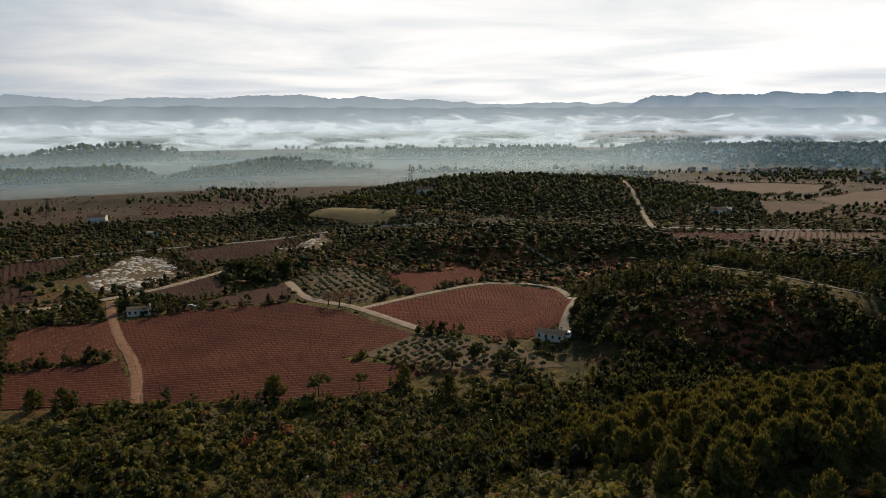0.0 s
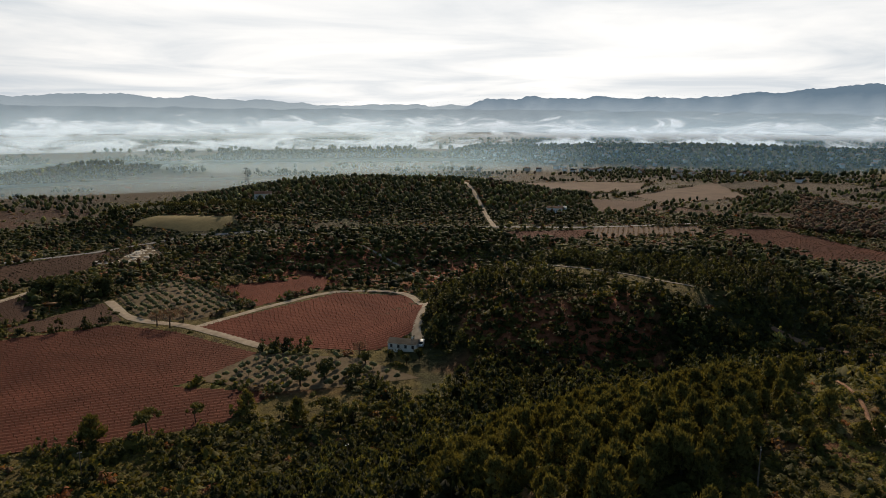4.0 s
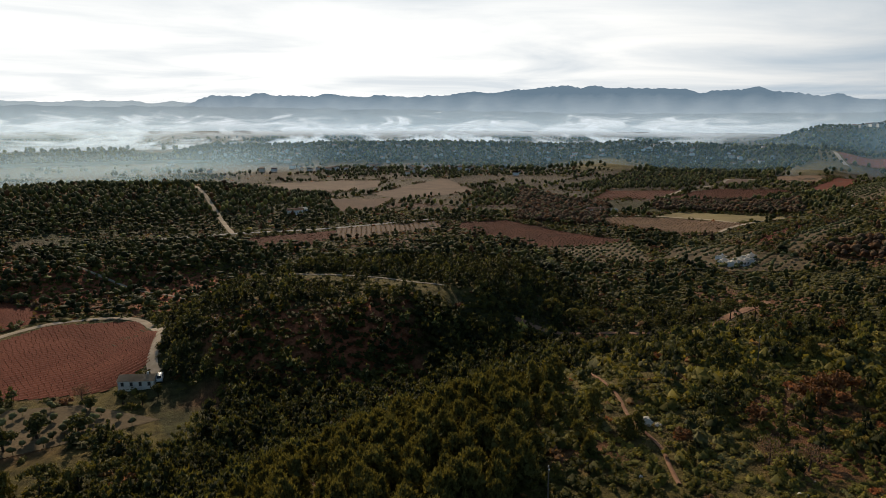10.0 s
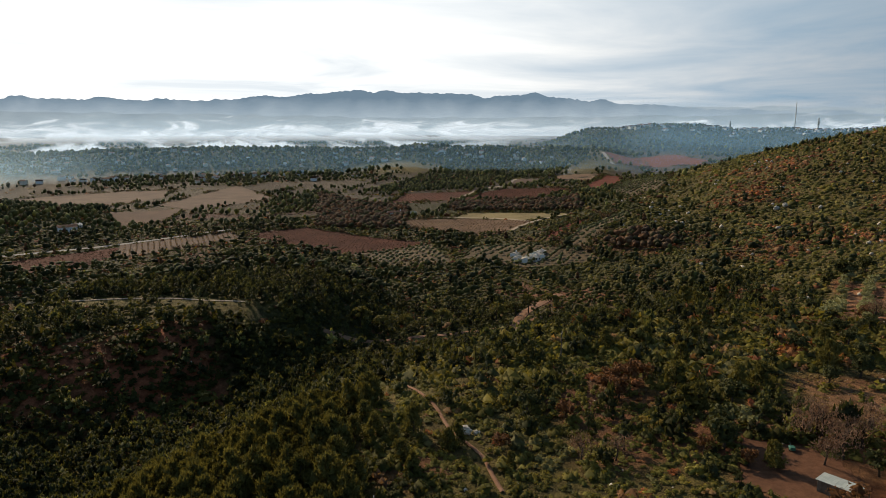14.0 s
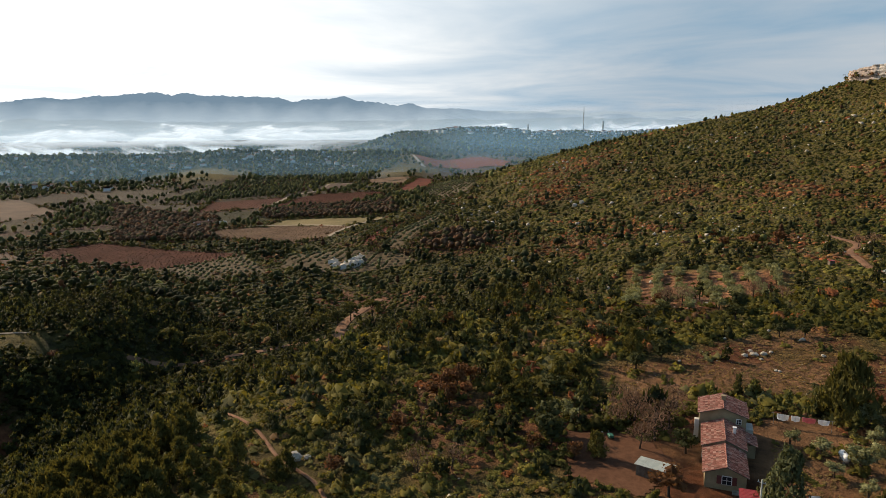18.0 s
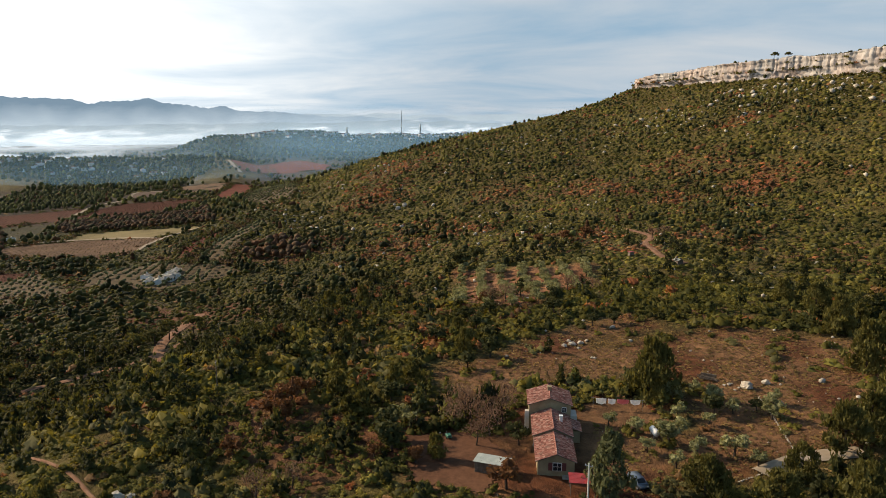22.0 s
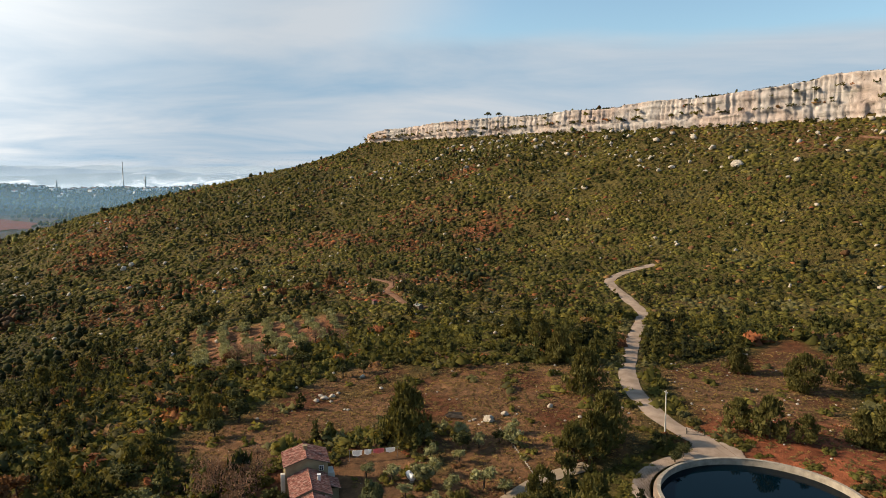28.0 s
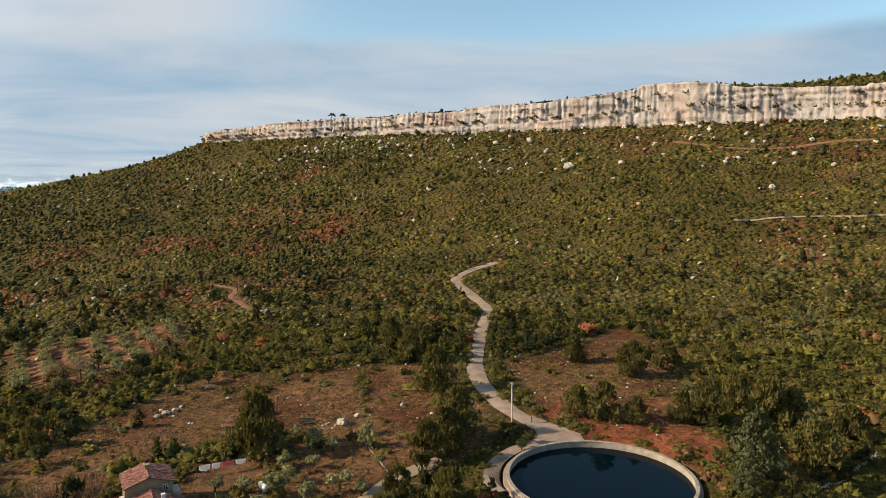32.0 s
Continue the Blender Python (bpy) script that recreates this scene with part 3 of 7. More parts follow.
PLOTS, TRACKS, VINES = [], [], []
RED = "red vineyard soil in long low rows"
for poly, mat, turn, gap, label in (
        ([(-141, 290), (-116, 308), (-72, 321), (-46, 306), (-13, 272), (-28, 252), (-39, 244), (-6, 232), (-20, 212), (-54, 205), (-94, 204)], "vine_soil", 8, 2.2, "wide vineyard of bare winter vines on red soil"),
        ([(-174, 262), (-176, 284), (-146, 292), (-121, 248), (-153, 234), (-157, 234)], "vine_soil", 66, 2.4, "vineyard with straw-coloured strips between the rows"),
        ([(-154, 230), (-118, 242), (-97, 205), (-135, 200)], "vine_soil", 8, 2.2, "vineyard of bare vines on dark red soil"),
        ([(-39, 311), (23, 356), (56, 343), (57, 306), (48, 273), (31, 265), (-7, 278)], "red_soil", 4, 2.3, "vineyard in long rows beside the gravel track"),
        ([(-41, 385), (3, 391), (10, 408), (29, 374), (-17, 338)], "red_soil", 20, 2.3, "small bright red vineyard under the bank"),
        ([(-118, 322), (-86, 360), (-71, 328), (-98, 317)], "dull_soil", 50, 2.6, "narrow vineyard with dark slanting rows"),
        ([(-154, 338), (-125, 389), (-110, 342), (-124, 323)], "dull_soil", 30, 2.5, "dark ploughed plot along the road"),
        ([(-232, 355), (-222, 362), (-197, 326), (-208, 316)], "dull_soil", 30, 2.5, "dark ploughed plot beside the track"),
        ([(-184, 457), (-141, 494), (-97, 517), (-123, 414), (-149, 407)], "dull_soil", 25, 2.6, "dark vineyard plot under the scrub"),
        ([(-273, 420), (-234, 445), (-218, 395), (-236, 360)], "dull_soil", 25, 2.6, "dark vineyard plot by the road"),
        ([(138, 537), (240, 534), (218, 497), (146, 442)], "vine_soil", 10, 2.6, "red vineyard behind the wooded hill"),
        ([(244, 542), (335, 530), (311, 490), (221, 494)], "pale_field", 62, 3.0, "pale vineyard with rows that run away"),
        ([(330, 514), (385, 500), (382, 358), (323, 381), (325, 459)], "vine_soil", -10, 2.6, "large dark red vineyard behind the wooded hill"),
        ([(533, 442), (544, 421), (560, 350), (542, 342), (499, 357), (500, 434)], "grass_field", -20, 0.0, "dry grass field by the hedges"),
        ([(463, 470), (498, 416), (496, 342), (435, 334), (414, 352), (431, 430)], "straw_soil", -25, 2.8, "brown vineyard with straw between the rows"),
        ([(559, 574), (643, 622), (718, 575), (626, 534), (568, 555)], "vine_soil", 30, 2.8, "dark red vineyard before the wood"),
        ([(621, 523), (712, 554), (760, 557), (785, 492), (775, 459), (643, 449), (637, 507)], "vine_soil", -30, 3.0, "dark red vineyard above the hedge"),
        ([(810, 595), (904, 640), (939, 610), (833, 563)], "pale_field", 0, 0.0, "pale bare field at the wood"),
        ([(979, 617), (1036, 565), (894, 502), (893, 554)], "straw_soil", 0, 3.2, "pale brown vineyard on the rise"),
        ([(850, 484), (1028, 554), (1024, 518), (740, 392), (750, 445)], "red_soil", -20, 3.0, "red vineyard on the far rise"),
        ([(428, 292), (491, 306), (532, 308), (533, 299), (471, 288), (413, 274)], "red_soil", 9, 3.0, "strip of red vineyard between olive rows"),
        ([(297, 937), (433, 925), (488, 893), (430, 818), (280, 748)], "pale_field", 0, 0.0, "pale winter field on the plain"),
        ([(389, 757), (573, 876), (506, 698), (393, 697)], "pale_field", 0, 0.0, "pale winter field on the plain"),
        ([(317, 712), (398, 707), (326, 626), (289, 637)], "dull_soil", 0, 0.0, "reddish field on the plain"),
        ([(-118, 575), (-96, 598), (-37, 586), (-36, 566), (-67, 555)], "grass_field", 20, 0.0, "dry meadow on the shelf below the villa"),
        ([(1392, 739), (1824, 761), (1583, 582), (1435, 548), (1190, 615)], "red_soil", 25, 4.0, "big red vineyard on the far plateau"),
):
    sheet("field", poly, mat, 0.16, turn, label, ridge=gap)
    if gap:
        VINES.append((poly, turn, gap, mat))
GROVES = []
for poly, turn, gap, every, label in (
        ([(-82, 370), (-64, 406), (-41, 385), (-20, 338), (-40, 322), (-63, 328)], 40, 5.0, 4.6, "olive grove on grassy soil"),
        ([(-32, 248), (-12, 273), (24, 258), (41, 234), (16, 232), (-4, 232)], 55, 6.0, 4.0, "olive grove with open rows below the track"),
        ([(325, 380), (379, 356), (336, 302), (304, 334)], -20, 6.5, 5.0, "olive grove behind the wooded hill"),
        ([(427, 304), (495, 314), (555, 309), (540, 293), (502, 308), (435, 298)], 9, 6.0, 4.4, "olive grove in a long strip"),
        ([(398, 262), (468, 280), (531, 292), (548, 276), (484, 260), (400, 244)], 9, 6.0, 4.4, "olive grove on the gentle slope"),
        ([(698, 379), (932, 450), (731, 326), (626, 290), (620, 322)], 9, 7.0, 5.0, "olive grove high on the rise"),
        ([(384, 321), (406, 293), (394, 245), (380, 223), (347, 256), (352, 305)], 12, 6.5, 4.6, "olive grove by the white villa")):
    sheet("olive_ground", poly, "grove_soil", 0.14, turn, label)
    GROVES.append((poly, turn, gap, every))
YARDS = [[(185, 32), (200, -4), (192, -42), (164, -34), (142, -33), (139, -13), (152, -2), (160, 20), (153, 42), (150, 65), (164, 67), (183, 48)], [(190, -52), (212, -117), (175, -116), (143, -81), (108, -62), (122, -48), (146, -42)]]
FARM_EARTH = [(98, 18), (152, 14), (166, 50), (130, 76), (100, 62)]
HOUSE_GROVE = [(321, 92), (308, 52), (302, 25), (278, 26), (213, 49), (213, 71)]
YARDS += [HOUSE_GROVE, [(120, 22), (150, 16), (165, 8), (160, -20), (140, -30), (130, -22), (122, -4), (116, 10)], [(154, 70), (142, 62), (146, 47), (164, 44), (182, 30), (199, 6), (213, 24), (182, 50), (166, 62)]]
YARDS.append([(104, 26), (128, 22), (134, 34), (112, 36), (104, 44)])
sheet("yard", [(108, 62), (124, 66), (128, 54), (118, 46), (106, 50)], "clay_yard", 0.12, 20, "bare red clay yard beside the farmhouse", "yard")
ROCKY = [[(-202, 382), (-203, 442), (-181, 441), (-143, 386), (-158, 341), (-181, 347)],
         [(-119, 468), (-95, 532), (-76, 489), (-84, 445)]]
for poly in ROCKY:
    sheet("bare_ground", poly, "grove_soil", 0.12, 30, "bare pale rock outcrop among the fields", "rock")
BELTS = [[(584, 508), (631, 455), (657, 391), (571, 339), (550, 413), (538, 465)], [(570, 703), (535, 557), (528, 512), (422, 422), (390, 494)], [(412, 238), (436, 229), (431, 195), (396, 190), (394, 226)]]
WOODS = [[(618, 676), (771, 739), (1064, 880), (1203, 662), (957, 611), (927, 671), (739, 591), (652, 630)], [(398, 386), (467, 392), (394, 328), (377, 324), (366, 350)]]
for points, width, mat, label in (
        ([(446, 333), (493, 343), (536, 348), (549, 344)], 3.5, "gravel_track", "pale farm track between fields"),
        ([(463, 470), (489, 454), (506, 400), (496, 350)], 4.0, "gravel_track", "pale farm track past the white houses"),
        ([(617, 527), (741, 584), (811, 591), (904, 636), (930, 604)], 5.0, "gravel_track", "pale farm track up to the wood"),
        ([(-277, 426), (-242, 446), (-180, 478), (-128, 506), (-85, 548), (-41, 556), (27, 574)], 5.0, "asphalt_pale", "pale country lane along the dark scrub"),
        ([(1383, 739), (1258, 666), (1175, 611)], 7.0, "gravel_track", "pale farm track beside the big vineyard"),
        ([(-198, 300), (-189, 310), (-164, 330), (-144, 355), (-124, 396)], 5.0, "gravel_track", "pale gravel lane between vineyards"),
        ([(-161, 325), (-146, 296), (-130, 268), (-110, 236), (-95, 203)], 4.0, "red_path", "earth track along the vineyard"),
        ([(-84, 363), (-67, 330), (-45, 315), (-27, 297), (-11, 279)], 4.5, "gravel_track", "pale gravel lane past the olive grove"),
        ([(-39, 311), (-9, 338), (23, 358), (54, 348), (58, 310), (47, 272), (47, 262)], 3.6, "gravel_track", "pale gravel lane round the red vineyard"),
        ([(34, 446), (48, 420), (75, 385), (92, 345), (108, 318), (128, 300), (143, 284), (150, 270), (158, 258)], 1.5, "gravel_track", "pale footpath over the wooded hill"),
        ([(27, 574), (82, 570), (164, 564), (239, 546), (340, 543)], 5.5, "asphalt_pale", "country road along the foot of the hill"),
        ([(188, 778), (186, 718), (179, 640), (166, 563)], 4.0, "gravel_track", "pale track that climbs the pine hill"),
        ([(108, 130), (102, 118), (99, 113), (94, 106), (92, 101), (90, 96), (86, 91), (83, 87)], 0.7, "red_path", "narrow trodden footpath through the scrub"),
        ([(120, 7), (126, -1), (129, -11)], 3.6, "gravel_track", "gravel drive to the farmhouse"),
        ([(178, 240), (215, 215), (238, 196), (268, 188)], 3.0, "red_path", "earth track through the hollow"),
        ([(236, 188), (262, 200), (300, 205)], 4.5, "red_path", "bare earth clearing among the pines"),
        ([(410, -312), (394, -318), (376, -324), (357, -336), (344, -352), (330, -372), (300, -392)], 3.5, "red_path", "earth track along the upper slope"),
        ([(288, -246), (282, -251), (276, -261), (269, -267), (256, -280), (236, -300)], 1.8, "gravel_track", "pale track across the slope"),
        ([(372, 10), (352, 0), (334, 4), (322, 2), (306, -1), (296, -8)], 3.0, "red_path", "bent earth track among the shrubs")):
    track("track", points, width, mat, 0.3, label)
track("road", [(331, -129), (324, -110), (310, -96), (281, -91), (257, -86), (222, -65), (177, -42), (153, -36), (139, -36), (130, -38)], 4.6, "concrete_road", 0.25, "winding pale concrete road up the slope")
bend = [radians(a) for a in range(-26, 84, 6)]
apron = [(108.6 + 17.95 * math.cos(a), -33.2 + 17.95 * math.sin(a)) for a in bend] + [(108.6 + 20.9 * math.cos(a), -33.2 + 20.9 * math.sin(a)) for a in bend[:4:-1]] + [(130.6, -31.5), (133.5, -34.6), (140, -34.4), (141, -38.2), (133, -40.6), (128.5, -42.5)]
sheet("pavement", apron, "concrete_road", 0.22, 0, "pale concrete apron between the road and the basin", "pavement", 0.25)


# ---------------------------------------------------------------- ground sheet
def parcels(x, y):
    """The plain's patchwork: a number for each parcel, and the distance to its edge."""
    c, q = math.cos(0.5), math.sin(0.5)
    u, v = (x * c + y * q) / 130, (y * c - x * q) / 80
    u = u + 0.5 * (np.floor(v) % 2)
    fu, fv = u - np.floor(u), v - np.floor(v)
    return hash2(np.floor(u), np.floor(v), 5), np.minimum(np.minimum(fu, 1 - fu) * 130, np.minimum(fv, 1 - fv) * 80)


def soil(x, y):
    """Colour of the bare ground: scrub earth, red banks, fields of the plain."""
    base = np.stack([np.full(x.shape, v) for v in (0.082, 0.066, 0.020)], -1)
    r, z = np.hypot(x, y), ground(x, y)
    kind, _ = parcels(x, y)
    palette = np.array([(0.075, 0.036, 0.024), (0.10, 0.045, 0.028), (0.085, 0.066, 0.036), (0.062, 0.058, 0.026), (0.12, 0.085, 0.055)])
    pale = np.array([(0.17, 0.135, 0.095), (0.20, 0.165, 0.12), (0.13, 0.10, 0.07), (0.10, 0.09, 0.05), (0.19, 0.15, 0.105)])
    pick = (kind * 4.999).astype(int)
    plain = (smooth(14, 11, z) * smooth(400, 460, r))[..., None]
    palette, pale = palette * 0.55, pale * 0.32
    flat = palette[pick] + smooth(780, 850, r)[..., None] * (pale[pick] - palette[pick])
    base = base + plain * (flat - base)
    woods = smooth(1, 4, ridges(x, y) + sum(hump(x, y, *HILLS[k]) for k in (1, 2, 3, 4, 5)))[..., None]
    woods = np.maximum(woods, ((x > 40) & (r > 200) & (r < 720) & (z < 30))[..., None] * 0.75)
    woods = np.maximum(woods, ((x < 20) & (x > -330) & (r > 430) & (r < 690))[..., None] * 0.85)
    base = base + woods * (np.array([0.030, 0.034, 0.014]) - base)
    red = 0.8 * smooth(0.45, 0.8, vnoise(x, y, 60, 41) + 0.5 * vnoise(x, y, 20, 42)) * smooth(700, 400, r)
    base = base + red[..., None] * (np.array([0.13, 0.055, 0.03]) - base)
    for yard in (*YARDS, FARM_EARTH):
        k = (inside(yard, x, y) * smooth(0.0, 6.0, line_distance(yard, x, y, True) + 3 * vnoise(x, y, 5, 44)))[..., None]
        tone = np.array([0.230, 0.118, 0.062] if yard is HOUSE_GROVE else [0.170, 0.092, 0.046]) + smooth(-0.1, 0.5, vnoise(x, y, 14, 45))[..., None] * np.array([-0.07, -0.052, -0.027])
        base = base + k * (tone - base)
    for cx, cy, rr in RED_BANKS:
        k = smooth(rr, rr * 0.5, np.hypot(x - cx, y - cy) * (1 + 0.3 * vnoise(x, y, 15, 43)))[..., None]
        base = base + k * (np.array([0.21, 0.072, 0.036]) - base)
    return base


RED_BANKS = [(85, 385, 45), (20, 418, 55), (108, 240, 30), (80, 262, 26), (128, -52, 26), (112, -66, 22), (462, -72, 15), (330, 2, 10)]
gr = build_ground()
at = gr.data.attributes.new("tint", "FLOAT_COLOR", "POINT")
co = np.empty(len(gr.data.vertices) * 3, np.float32)
gr.data.vertices.foreach_get("co", co)
co = co.reshape(-1, 3)
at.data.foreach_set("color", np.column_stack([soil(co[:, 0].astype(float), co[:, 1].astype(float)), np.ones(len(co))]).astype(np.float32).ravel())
tagged(gr, "rolling stony scrubland with patches of red earth", "ground", "", "structure")


# ---------------------------------------------------------------- the crag
def build_crag():
    corner = [(1010, -56), (930, -46), *CLIFF[:13], (20, -620)]
    line = []
    for (x0, y0), (x1, y1) in zip(corner, corner[1:]):
        n = int(math.hypot(x1 - x0, y1 - y0) / 0.9)
        line += [(x0 + (x1 - x0) * k / n, y0 + (y1 - y0) * k / n) for k in range(n)]
    line = np.array(line)
    kern = np.ones(9) / 9
    line = np.stack([np.convolve(np.pad(c, 4, mode="edge"), kern, "valid") for c in line.T], -1)
    d = np.gradient(line, axis=0)
    s = np.concatenate([[0], np.cumsum(np.hypot(*np.diff(line, axis=0).T))])
    out = np.stack([d[:, 1], -d[:, 0]], -1) / np.hypot(d[:, 0], d[:, 1])[:, None]
    probe = line + out * 12
    out = np.where(inside(PLATEAU, probe[:, 0], probe[:, 1])[:, None], -out, out)
    inn, foot = line - out * 9, line + out * 9

    def pillars(seed, wide):
        """Columns of rock between upright joints: depth of each, and the joint's cleft."""
        u = s / wide + 1.1 * vnoise(s, s * 0, wide * 2.3, seed) + 1.6 * vnoise(s, s * 0, wide * 7, seed + 30)
        f = u - np.floor(u)
        return hash2(np.floor(u), 0, seed) * 2 - 1, (np.minimum(f, 1 - f) < 0.13) * hash2(np.floor(u), 1, seed)

    top = cliff_top(inn[:, 0], inn[:, 1]) + 0.4 + 0.6 * pillars(61, 9.0)[0] + 0.4 * pillars(62, 3.1)[0] + 1.2 * vnoise(s, s * 0, 40, 63)
    base = ground(foot[:, 0], foot[:, 1]) - 4
    upper, lower = (pillars(64, 5.0), pillars(65, 2.1)), (pillars(66, 7.5), pillars(67, 2.8))
    shelf_at = 0.46 + 0.07 * vnoise(s, s * 0, 45, 69)
    shelf = 3.2 * smooth(-0.35, 0.15, vnoise(s, s * 0, 70, 68))
    rows = []
    for v in np.linspace(0, 1, 26):
        z = base + (top - base) * v
        low = v < shelf_at
        big, fine = (np.where(low, q[0], p[0]) for p, q in zip(upper, lower))
        cleft = np.where(low, lower[0][1], upper[0][1])
        beds = 1.1 * (hash2(np.floor((z - 0.012 * s) / 2.4 + 0.5 * vnoise(s, s * 0, 50, 70)), np.floor(s / 70), 71) * 2 - 1) + 0.5 * (hash2(np.floor(z / 1.3), np.floor(s / 11), 73) * 2 - 1)
        off = 1.4 * (1 - v) + 0.55 * big + 0.45 * fine - 1.5 * cleft * (cleft > 0.45) + 0.85 * beds + shelf * low + 0.4 * vnoise(s, z, 2.2, 72) + 2.0
        rows.append(np.column_stack([line + out * off[:, None], z]))
    for back, rise in ((-5, 0.3), (-13, -3.0)):
        rows.append(np.column_stack([line + out * back, top + rise]))
    n, m = len(line), len(rows)
    i, j = np.meshgrid(np.arange(n - 1), np.arange(m - 1))
    quads = np.stack([j * n + i, j * n + i + 1, (j + 1) * n + i + 1, (j + 1) * n + i], -1).reshape(-1, 4)[:, ::-1]
    ob = raw_mesh("crag", np.concatenate(rows), quads, MAT["crag_rock"])
    return tagged(ob, "long pale limestone crag with ochre streaks and ledges", "cliff", "", "structure"), line, out


crag, crag_line, crag_out = build_crag()


# ---------------------------------------------------------------- stones
def stone_template(seed, rough=0.35, fine=2):
    """A broken boulder of about one metre, 40 to 80 faces."""
    rng = np.random.default_rng(seed)
    bm = bmesh.new()
    bmesh.ops.create_icosphere(bm, subdivisions=fine, radius=0.5)
    cuts = [Vector(rng.normal(0, 1, 3)).normalized() for _ in range(7)]
    for v in bm.verts:
        for c in cuts:
            over = v.co.dot(c) - 0.36
            if over > 0:
                v.co -= c * over * 0.9
        v.co *= 1 + rough * 0.3 * rng.normal()
        v.co.z *= 0.75
    bmesh.ops.triangulate(bm, faces=bm.faces[:])
    verts = np.array([v.co[:] for v in bm.verts])
    tris = np.array([[v.index for v in f.verts] for f in bm.faces])
    bm.free()
    return verts, tris


STONES = [stone_template(k) for k in range(7)]
BLOCKS = [stone_template(20 + k, 0.8, 1) for k in range(7)]


def scatter(name, templates, x, y, z, size, mat, tint=None, flat=1.0, seed=0, lean=0.0):
    """Joins many small plants or stones into one mesh: each a template turned about and sized."""
    rng = np.random.default_rng(seed)
    x, y, z, size = (np.asarray(v, float) for v in (x, y, z, size))
    which = rng.integers(0, len(templates), len(x))
    turn = rng.uniform(0, 2 * np.pi, len(x))
    vs, ts, cs, base = [], [], [], 0
    for k, (tv, tt) in enumerate(templates):
        sel = np.where(which == k)[0]
        if not len(sel):
            continue
        c, s = np.cos(turn[sel])[:, None], np.sin(turn[sel])[:, None]
        sz = size[sel][:, None]
        tall = sz * (flat if np.isscalar(flat) else np.asarray(flat)[sel][:, None])
        vx = (tv[None, :, 0] * c - tv[None, :, 1] * s) * sz + x[sel][:, None]
        vy = (tv[None, :, 0] * s + tv[None, :, 1] * c) * sz + y[sel][:, None]
        vz = tv[None, :, 2] * tall + z[sel][:, None]
        vs.append(np.stack([vx, vy, vz], -1).reshape(-1, 3))
        ts.append((tt[None] + base + np.arange(len(sel))[:, None, None] * len(tv)).reshape(-1, 3))
        if tint is not None:
            cs.append(np.repeat(tint[sel], len(tv), axis=0))
        base += len(sel) * len(tv)
    return raw_mesh(name, np.concatenate(vs), np.zeros((0, 4)), MAT[mat], tris=np.concatenate(ts), tint=np.concatenate(cs) if tint is not None else None)



# ---------------------------------------------------------------- plants
def leaf_cloud(rng, centres, radii, each, size, squash=0.85, upright=False):
    """Loose leaf sprays over the skins of several rounded clumps."""
    centres, radii = np.asarray(centres, float), np.asarray(radii, float)
    c, r = np.repeat(centres, each, axis=0), np.repeat(radii, each)
    d = rng.normal(0, 1, (len(c), 3))
    d[:, 2] = d[:, 2] * 0.9 + 0.15
    d /= np.linalg.norm(d, axis=1, keepdims=True)
    p = c + d * (r * rng.uniform(0.62, 1.08, len(c)))[:, None] * (1, 1, squash)
    nrm = d + rng.normal(0, 0.55, d.shape)
    nrm /= np.linalg.norm(nrm, axis=1, keepdims=True)
    a = np.cross(nrm, rng.normal(0, 1, d.shape))
    a /= np.linalg.norm(a, axis=1, keepdims=True)
    b = np.cross(nrm, a)
    s = (size * rng.uniform(0.6, 1.35, len(c)))[:, None]
    if upright:
        # long needle sprays that point up and out
        a = d * 0.45 + (0, 0, 0.85) + rng.normal(0, 0.28, d.shape)
        a /= np.linalg.norm(a, axis=1, keepdims=True)
        b = np.cross(a, rng.normal(0, 1, d.shape))
        b /= np.linalg.norm(b, axis=1, keepdims=True)
        verts = np.stack([p + a * s * 1.9, p - a * s * 0.5 + b * s * 0.6, p - a * s * 0.5 - b * s * 0.6], 1).reshape(-1, 3)
        return verts, np.arange(len(verts)).reshape(-1, 3)
    verts = np.stack([p + a * s, p - a * s * 0.5 + b * s * 0.85, p - a * s * 0.5 - b * s * 0.85], 1).reshape(-1, 3)
    return verts, np.arange(len(verts)).reshape(-1, 3)


def joined(*pieces):
    verts, tris, base = [], [], 0
    for v, t in pieces:
        verts.append(v)
        tris.append(t + base)
        base += len(v)
    return np.concatenate(verts), np.concatenate(tris)


def core(centres, radii, squash=0.85):
    """Dark inner bodies of the clumps, eight faces each."""
    o = np.array([(1, 0, -0.3), (-1, 0, -0.3), (0, 1, -0.3), (0, -1, -0.3), (0.1, 0.1, 1)], float)
    f = np.array([(0, 2, 4), (2, 1, 4), (1, 3, 4), (3, 0, 4)])
    rng = np.random.default_rng(len(centres))
    return joined(*[(np.asarray(c) + (o + rng.normal(0, 0.16, o.shape)) * r * (1, 1, squash), f) for c, r in zip(centres, radii)])


def limb(p, q, r0, r1, sides=5):
    """A tapered stick from p to q."""
    p, q = Vector(p), Vector(q)
    side = (q - p).orthogonal().normalized()
    up = (q - p).normalized().cross(side)
    ring = [(math.cos(k * 2 * math.pi / sides), math.sin(k * 2 * math.pi / sides)) for k in range(sides)]
    verts = [p + (side * a + up * b) * r0 for a, b in ring] + [q + (side * a + up * b) * r1 for a, b in ring]
    tris = []
    for k in range(sides):
        n = (k + 1) % sides
        tris += [(k, n, sides + n), (k, sides + n, sides + k)]
    return np.array([v[:] for v in verts]), np.array(tris)


